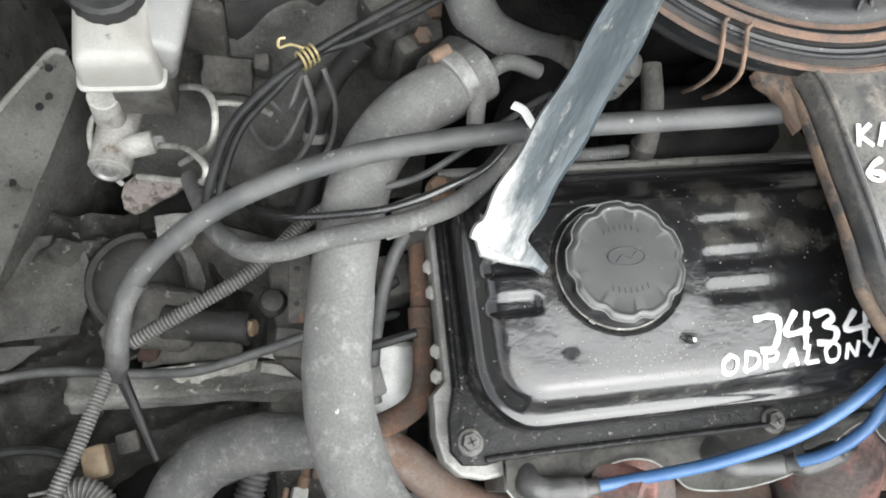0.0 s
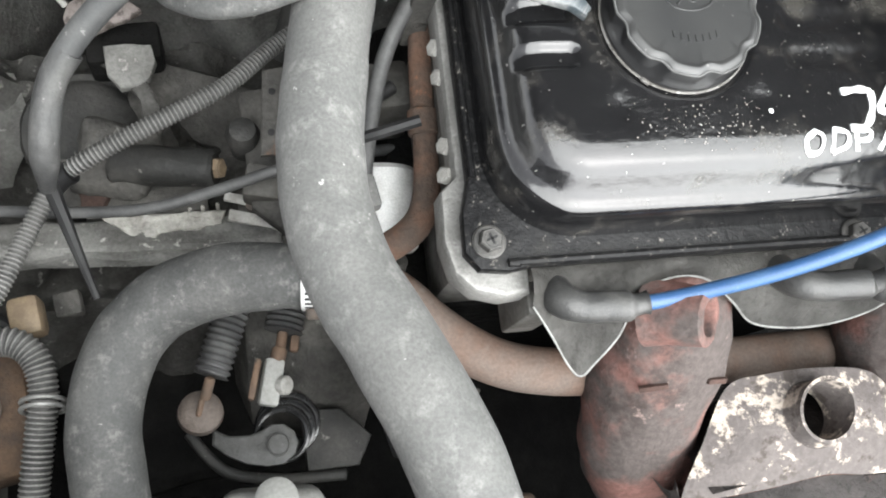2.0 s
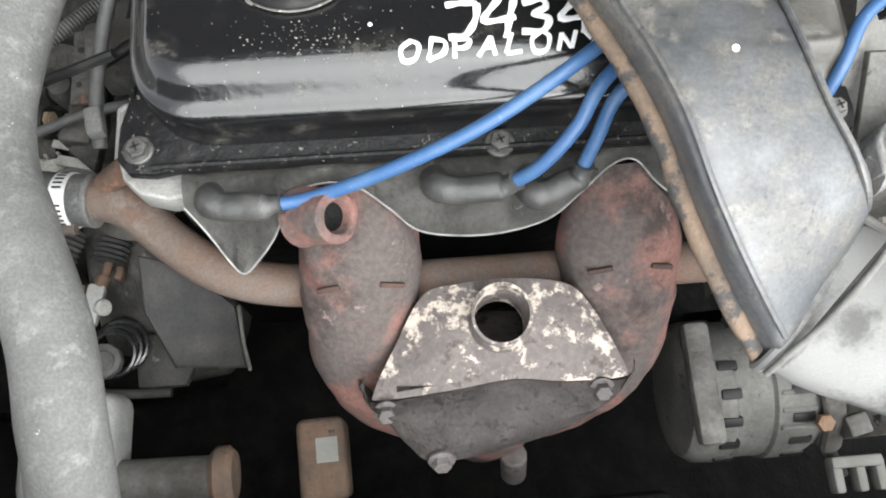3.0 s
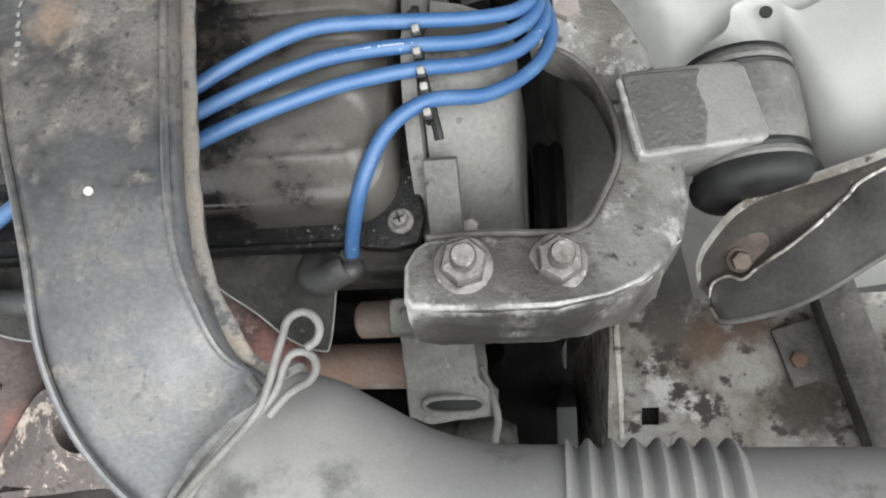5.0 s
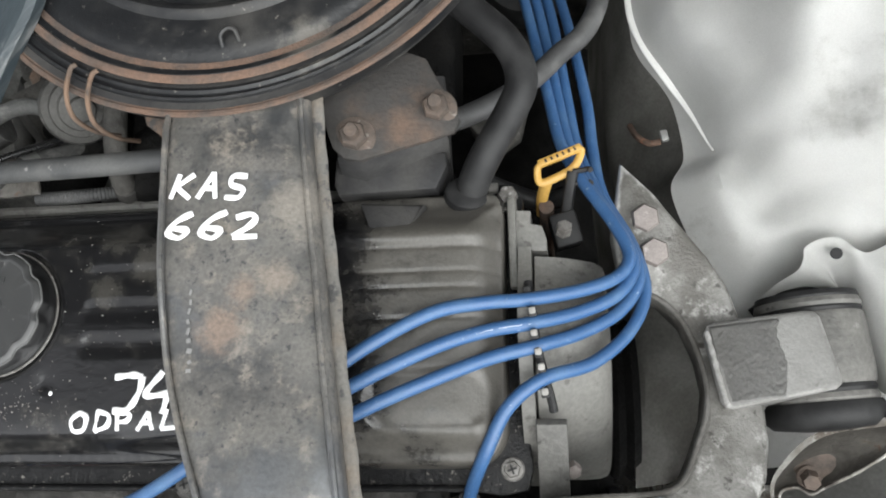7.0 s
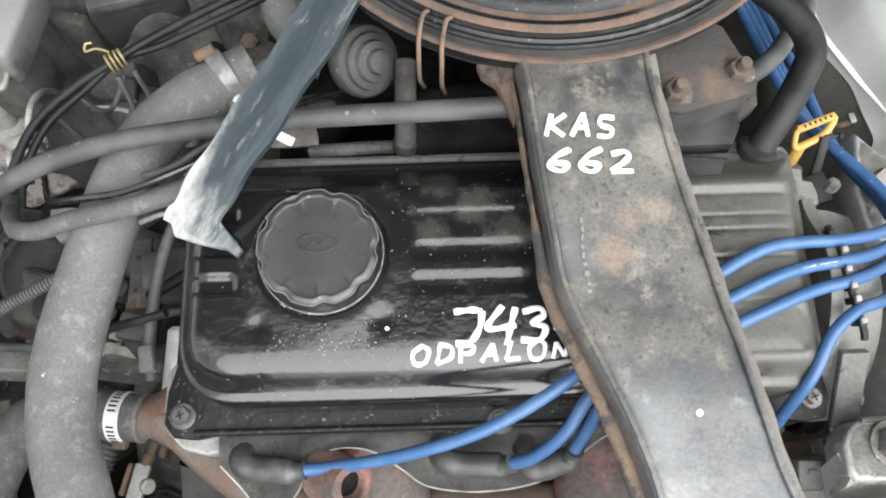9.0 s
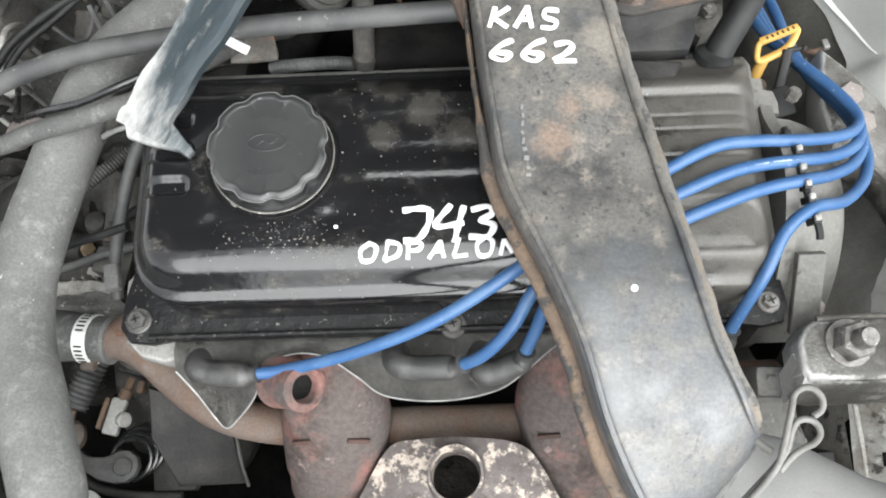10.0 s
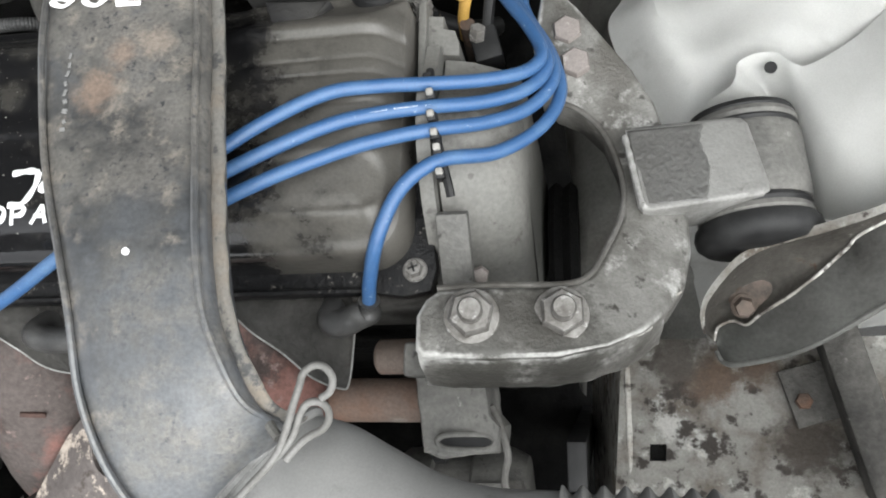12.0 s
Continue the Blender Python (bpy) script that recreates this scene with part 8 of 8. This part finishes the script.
part("joint_pin", rod_bm((-0.1385, -0.0335, -0.2065), (-0.1415, -0.0445, -0.2060), 0.0019, 8), "rust_light", joint)
part("fork_rod", rod_bm((-0.086, 0.004, -0.202), (-0.0885, -0.008, -0.200), 0.0034, 12), "rust_light", linkage, "rusty threaded rod")
part("fork_rod", rod_bm((-0.0885, -0.007, -0.200), (-0.0915, -0.017, -0.198), 0.0050, 12), "rust_light", linkage, "rusty rod neck")
part("fork", moved(box_bm((0.0125, 0.030, 0.010), (0, 0, 0), (0, 0, 0), 0.0022, 2), pose(-0.0955, -0.0285, -0.198, 0, 10, -13)), "canister_grey", linkage, "worn bright fork end")
part("fork_cheek", box_bm((0.0045, 0.026, 0.014), (-0.1055, -0.0255, -0.202), (0, 0, -14), 0.0016), "rust_light", linkage, "rusty fork cheek")
part("fork_pin", lathe(bmesh.new(), [(0.0062, 0.0), (0.0062, 0.0045), (0.0050, 0.0058), (0.002, 0.0060)], along((-0.0895, -0.0310, -0.197), (-0.080, -0.0330, -0.190)), 16), "cast_pale", linkage, "bright pin head")
part("side_lug", box_bm((0.006, 0.011, 0.010), (-0.079, -0.004, -0.206), (0, 0, -10), 0.002), "rust_light", linkage)
part("lever", prism_bm([(-0.134, -0.052, -0.222), (-0.124, -0.0575, -0.219), (-0.111, -0.0585, -0.217), (-0.104, -0.0565, -0.217), (-0.097, -0.0530, -0.217), (-0.089, -0.0535, -0.217), (-0.0825, -0.0590, -0.217), (-0.0805, -0.0665, -0.217), (-0.083, -0.0735, -0.217), (-0.090, -0.0790, -0.217), (-0.101, -0.0795, -0.217), (-0.114, -0.0765, -0.218), (-0.126, -0.0700, -0.220), (-0.135, -0.0620, -0.222)], (0, 0, -0.009), 0.002), "linkage_grey", linkage, "greasy grey lever")
part("lever_pin", lathe_bm([(0.0078, 0), (0.0078, 0.0022), (0.0066, 0.0030), (0.0060, 0.0024), (0.002, 0.0024)], (-0.0932, -0.0665, -0.217), steps=24), "linkage_grey", linkage)
for k in range(3):
    part("rubber_washer", tube(bmesh.new(), [Vector((-0.0905 + 0.0022 * k, -0.0600 + 0.0035 * k, -0.226 - 0.003 * k)) + Vector(((0.0165 + 0.0015 * k) * math.cos(a), (0.0165 + 0.0012 * k) * math.sin(a), 0.002 * math.sin(a))) for a in [2 * math.pi * i / 28 for i in range(28)]], 0.0021, 8, loop=True), "cable_black", linkage, "black rubber ring")
part("cross_rod", hose_bm([(-0.150, -0.052, -0.236), (-0.139, -0.068, -0.236), (-0.124, -0.081, -0.236), (-0.094, -0.088, -0.238), (-0.050, -0.090, -0.240)], 0.0038, 8, 10), "drum_dark", linkage, "dark bent cross rod")
part("bracket", prism_bm([(-0.078, -0.044, -0.236), (-0.050, -0.046, -0.236), (-0.030, -0.066, -0.240), (-0.040, -0.085, -0.242), (-0.075, -0.086, -0.240)], (0, 0, -0.01), 0.002), "drum_dark", linkage, "dark greasy bracket")
mountb = thing("gearbox_mount_plate", (-0.10, 0.14, -0.2), "grimy bracket plate with a tan coloured bolt", "bracket")
part("arm", rough(rod_bm((-0.185, 0.118, -0.182), (-0.121, 0.1055, -0.168), 0.0125, 24, 0.002), 0.002, 90, 6), "drum_dark", mountb)
part("arm_root", rough(box_bm((0.05, 0.05, 0.03), (-0.185, 0.125, -0.195), (8, 0, -14), 0.01, 3), 0.004, 60), "grime", mountb)
bolt(mountb, (-0.1215, 0.1055, -0.166), (1, -0.25, 0.5), 0.0068, 0.005, mat="tan_plastic")
part("drum", lathe_bm([(0.044, -0.03), (0.045, -0.012), (0.043, -0.009), (0.038, -0.008), (0.0365, -0.004), (0.032, 0.000), (0.024, 0.003), (0.012, 0.0045), (0.002, 0.005)], (-0.207, 0.160, -0.225), (10, 8, 0), 44), "drum_dark", mountb, "dark round dust cover")
part("flange", rough(prism_bm([(-0.194, 0.196, -0.196), (-0.180, 0.186, -0.196), (-0.170, 0.170, -0.198), (-0.167, 0.150, -0.200), (-0.172, 0.136, -0.202), (-0.158, 0.136, -0.200), (-0.155, 0.150, -0.199), (-0.156, 0.166, -0.197), (-0.166, 0.184, -0.195), (-0.180, 0.197, -0.194)], (0, 0, -0.007), 0.002), 0.002, 80, 3), "casting_grey", mountb, "grey curved flange of the dust cover")
part("lobe", rough(prism_bm([(-0.236, 0.118, -0.196), (-0.224, 0.128, -0.194), (-0.205, 0.128, -0.194), (-0.196, 0.115, -0.196), (-0.204, 0.096, -0.199), (-0.220, 0.094, -0.200), (-0.233, 0.104, -0.199)], (0, 0, -0.010), 0.003), 0.002, 80, 3), "grime", mountb, "grey rounded lobe")
part("lobe", rough(prism_bm([(-0.205, 0.112, -0.200), (-0.180, 0.1145, -0.200), (-0.152, 0.1135, -0.198), (-0.130, 0.104, -0.197), (-0.128, 0.088, -0.200), (-0.205, 0.088, -0.203)], (0, 0, -0.010), 0.002), 0.003, 70, 4), "grime", mountb, "dark web behind the ledge")
part("rust_patch", rough(prism_bm([(-0.208, 0.104, -0.1935), (-0.196, 0.107, -0.1930), (-0.190, 0.100, -0.1935), (-0.194, 0.092, -0.1945), (-0.206, 0.093, -0.1950)], (0, 0, -0.012), 0.002), 0.002, 90, 4), "rust_red", mountb, "orange rusted boss")
part("upright", prism_bm([(-0.089, 0.152, -0.126), (-0.074, 0.154, -0.124), (-0.074, 0.100, -0.132), (-0.093, 0.100, -0.134)], (0, 0, -0.004), 0.001), "grime", mountb)
# the plate's holes are discs in the colour of their shade
for q in ((-0.084, 0.1385, -0.1275), (-0.086, 0.1135, -0.1315)):
    part("hole", lathe_bm([(0.0022, -0.001), (0.0022, 0.0006), (0.0006, 0.0008)], q, (8, 0, 0), 12), "rubber_dark", mountb, "tiny dark disc for the shade in a hole")
part("web_plate", prism_bm([(-0.105, 0.150, -0.150), (-0.075, 0.150, -0.140), (-0.070, 0.09, -0.140), (-0.080, 0.055, -0.150), (-0.100, 0.075, -0.155)], (0, 0, -0.012), 0.002), "grime", mountb)
part("pivot", rod_bm((-0.096, 0.080, -0.166), (-0.0775, 0.136, -0.158), 0.0105, 20, 0.002), "grime", mountb, "grey cylinder above the clamp")
part("knob", lathe_bm([(0.008, -0.02), (0.0105, 0.004), (0.008, 0.012), (0.003, 0.014)], (-0.103, 0.119, -0.150), steps=20), "drum_dark", mountb)
part("clip_plate", box_bm((0.034, 0.0075, 0.004), (-0.0985, 0.0715, -0.172), (0, 6, -13), 0.0008), "cast_pale", mountb, "pale clamp bar")
part("clip_plate", box_bm((0.022, 0.0060, 0.003), (-0.1060, 0.0835, -0.166), (0, 4, -14), 0.0008), "cast_pale", mountb, "pale clamp bar")
part("clip_nut", lathe_bm([(0.0032, 0), (0.0032, 0.003), (0.001, 0.0032)], (-0.101, 0.0785, -0.1660), steps=8), "nut_rust", mountb)
part("block", box_bm((0.024, 0.022, 0.02), (-0.092, 0.088, -0.155), (0, 0, -12), 0.003), "dirty_alu", mountb)
caliper = thing("wire_plug", (-0.235, 0.03, -0.25), "orange-brown plastic plug beside the wiring", "connector")
part("plug", box_bm((0.018, 0.024, 0.02), (-0.232, 0.020, -0.175), (0, 0, 10), 0.004), "tan_plastic", caliper)
part("cage", box_bm((0.016, 0.016, 0.012), (-0.216, 0.033, -0.205), (0, 0, 10), 0.002), "grime", caliper)
rad = thing("radiator_neck", (-0.02, -0.2, -0.26), "radiator filler neck with brown plastic collars", "radiator")
part("tube", rod_bm((-0.084, -0.155, -0.195), (0.002, -0.157, -0.195), 0.0155, 24), "dirty_alu", rad)
for x in (-0.083, -0.001):
    part("collar", rod_bm((x - 0.008, -0.156, -0.195), (x + 0.008, -0.156, -0.195), 0.0205, 20, 0.004), "rust_light", rad, "brown collar")
part("tank", box_bm((0.62, 0.05, 0.03), (0.0, -0.215, -0.215), (0, 0, 0), 0.008), "cast_dark", rad)
starter = thing("starter_block", (0.062, -0.145, -0.3), "brown-grey block with a pale label in the depth", "block")
part("body", box_bm((0.036, 0.06, 0.05), (0.062, -0.148, -0.255), (0, 0, 2), 0.006, 3), "rust_light", starter)
part("paper_label", box_bm((0.016, 0.018, 0.0008), (0.066, -0.142, -0.2296), (0, 0, 2), 0), "white_plastic", starter, "pale square label")
cover2 = thing("clutch_cover_plate", (0.0, -0.06, -0.2), "dull grey sheet cover beside the gearbox bell", "cover plate")
part("plate", prism_bm([(-0.036, -0.020, -0.110), (-0.006, -0.030, -0.105), (0.020, -0.052, -0.135), (0.017, -0.084, -0.190), (-0.022, -0.087, -0.150), (-0.034, -0.055, -0.120)], (-0.006, 0.004, -0.02), 0.003), "block_dark", cover2)
part("edge", hose_bm([(0.022, -0.052, -0.135), (0.019, -0.070, -0.165), (0.0185, -0.085, -0.190)], 0.0014, 5, 8), "dirty_alu", cover2)
drip = thing("starter_solenoid", (-0.1, -0.12, -0.22), "grey metal canister with a round cap low in the bay", "canister")
part("body", box_bm((0.064, 0.075, 0.05), (-0.101, -0.130, -0.195), (4, 0, -3), 0.012, 4), "canister_grey", drip)
part("cap", lathe_bm([(0.012, 0), (0.0125, 0.006), (0.010, 0.008), (0.003, 0.0085)], (-0.097, -0.100, -0.169), (-10, 0, 0), 24), "canister_grey", drip)

side = thing("rusty_bracket", (-0.26, -0.02, -0.25), "rusty brown bracket block beside the wiring conduit", "bracket")
part("block", rough(box_bm((0.050, 0.075, 0.05), (-0.262, -0.035, -0.215), (0, 6, 8), 0.006), 0.003, 70), "rust_block", side)
part("top_edge", hose_bm([(-0.281, 0.003, -0.190), (-0.262, 0.004, -0.189), (-0.241, 0.001, -0.190)], 0.0014, 6, 8), "steel", side, "bright worn top edge")
bolt(side, (-0.258, -0.030, -0.190), (0, 0, 1), 0.006, 0.005, washer=0.009, mat="nut_rust")

# hoses and brackets seen dimly against the bulkhead
dim = hose("bulkhead_hose", [(-0.02, 0.30, -0.09), (-0.045, 0.285, -0.12), (-0.060, 0.262, -0.15), (-0.062, 0.235, -0.185), (-0.075, 0.205, -0.21)], 0.0085, "drum_dark", "dark grimy hose running down the bulkhead", "hose", sides=14)
part("clip", rod_bm((-0.0608, 0.258, -0.156), (-0.0612, 0.252, -0.162), 0.0100, 18), "bay_grey", dim, "grey hose clip")
step = thing("bulkhead_bracket", (-0.12, 0.30, -0.17), "grimy grey stepped bracket on the bulkhead shelf", "bracket")
part("plate", rough(box_bm((0.040, 0.030, 0.014), (-0.126, 0.306, -0.150), (28, 0, -8), 0.003), 0.0025, 80, 5), "grime", step)
part("upright", rough(box_bm((0.012, 0.014, 0.060), (-0.098, 0.305, -0.135), (20, 0, -8), 0.003), 0.002, 90, 5), "grime", step)
wires = thing("thin_wires", (-0.07, 0.23, -0.12), "thin grey wires looping below the tied leads", "cable")
for pts in ([(-0.060, 0.245, -0.026), (-0.052, 0.228, -0.050), (-0.058, 0.208, -0.075), (-0.078, 0.198, -0.095)], [(-0.072, 0.242, -0.028), (-0.066, 0.222, -0.055), (-0.078, 0.205, -0.080), (-0.10, 0.20, -0.10)]):
    part("wire", hose_bm(pts, 0.0020, 7, 8), "rubber", wires)
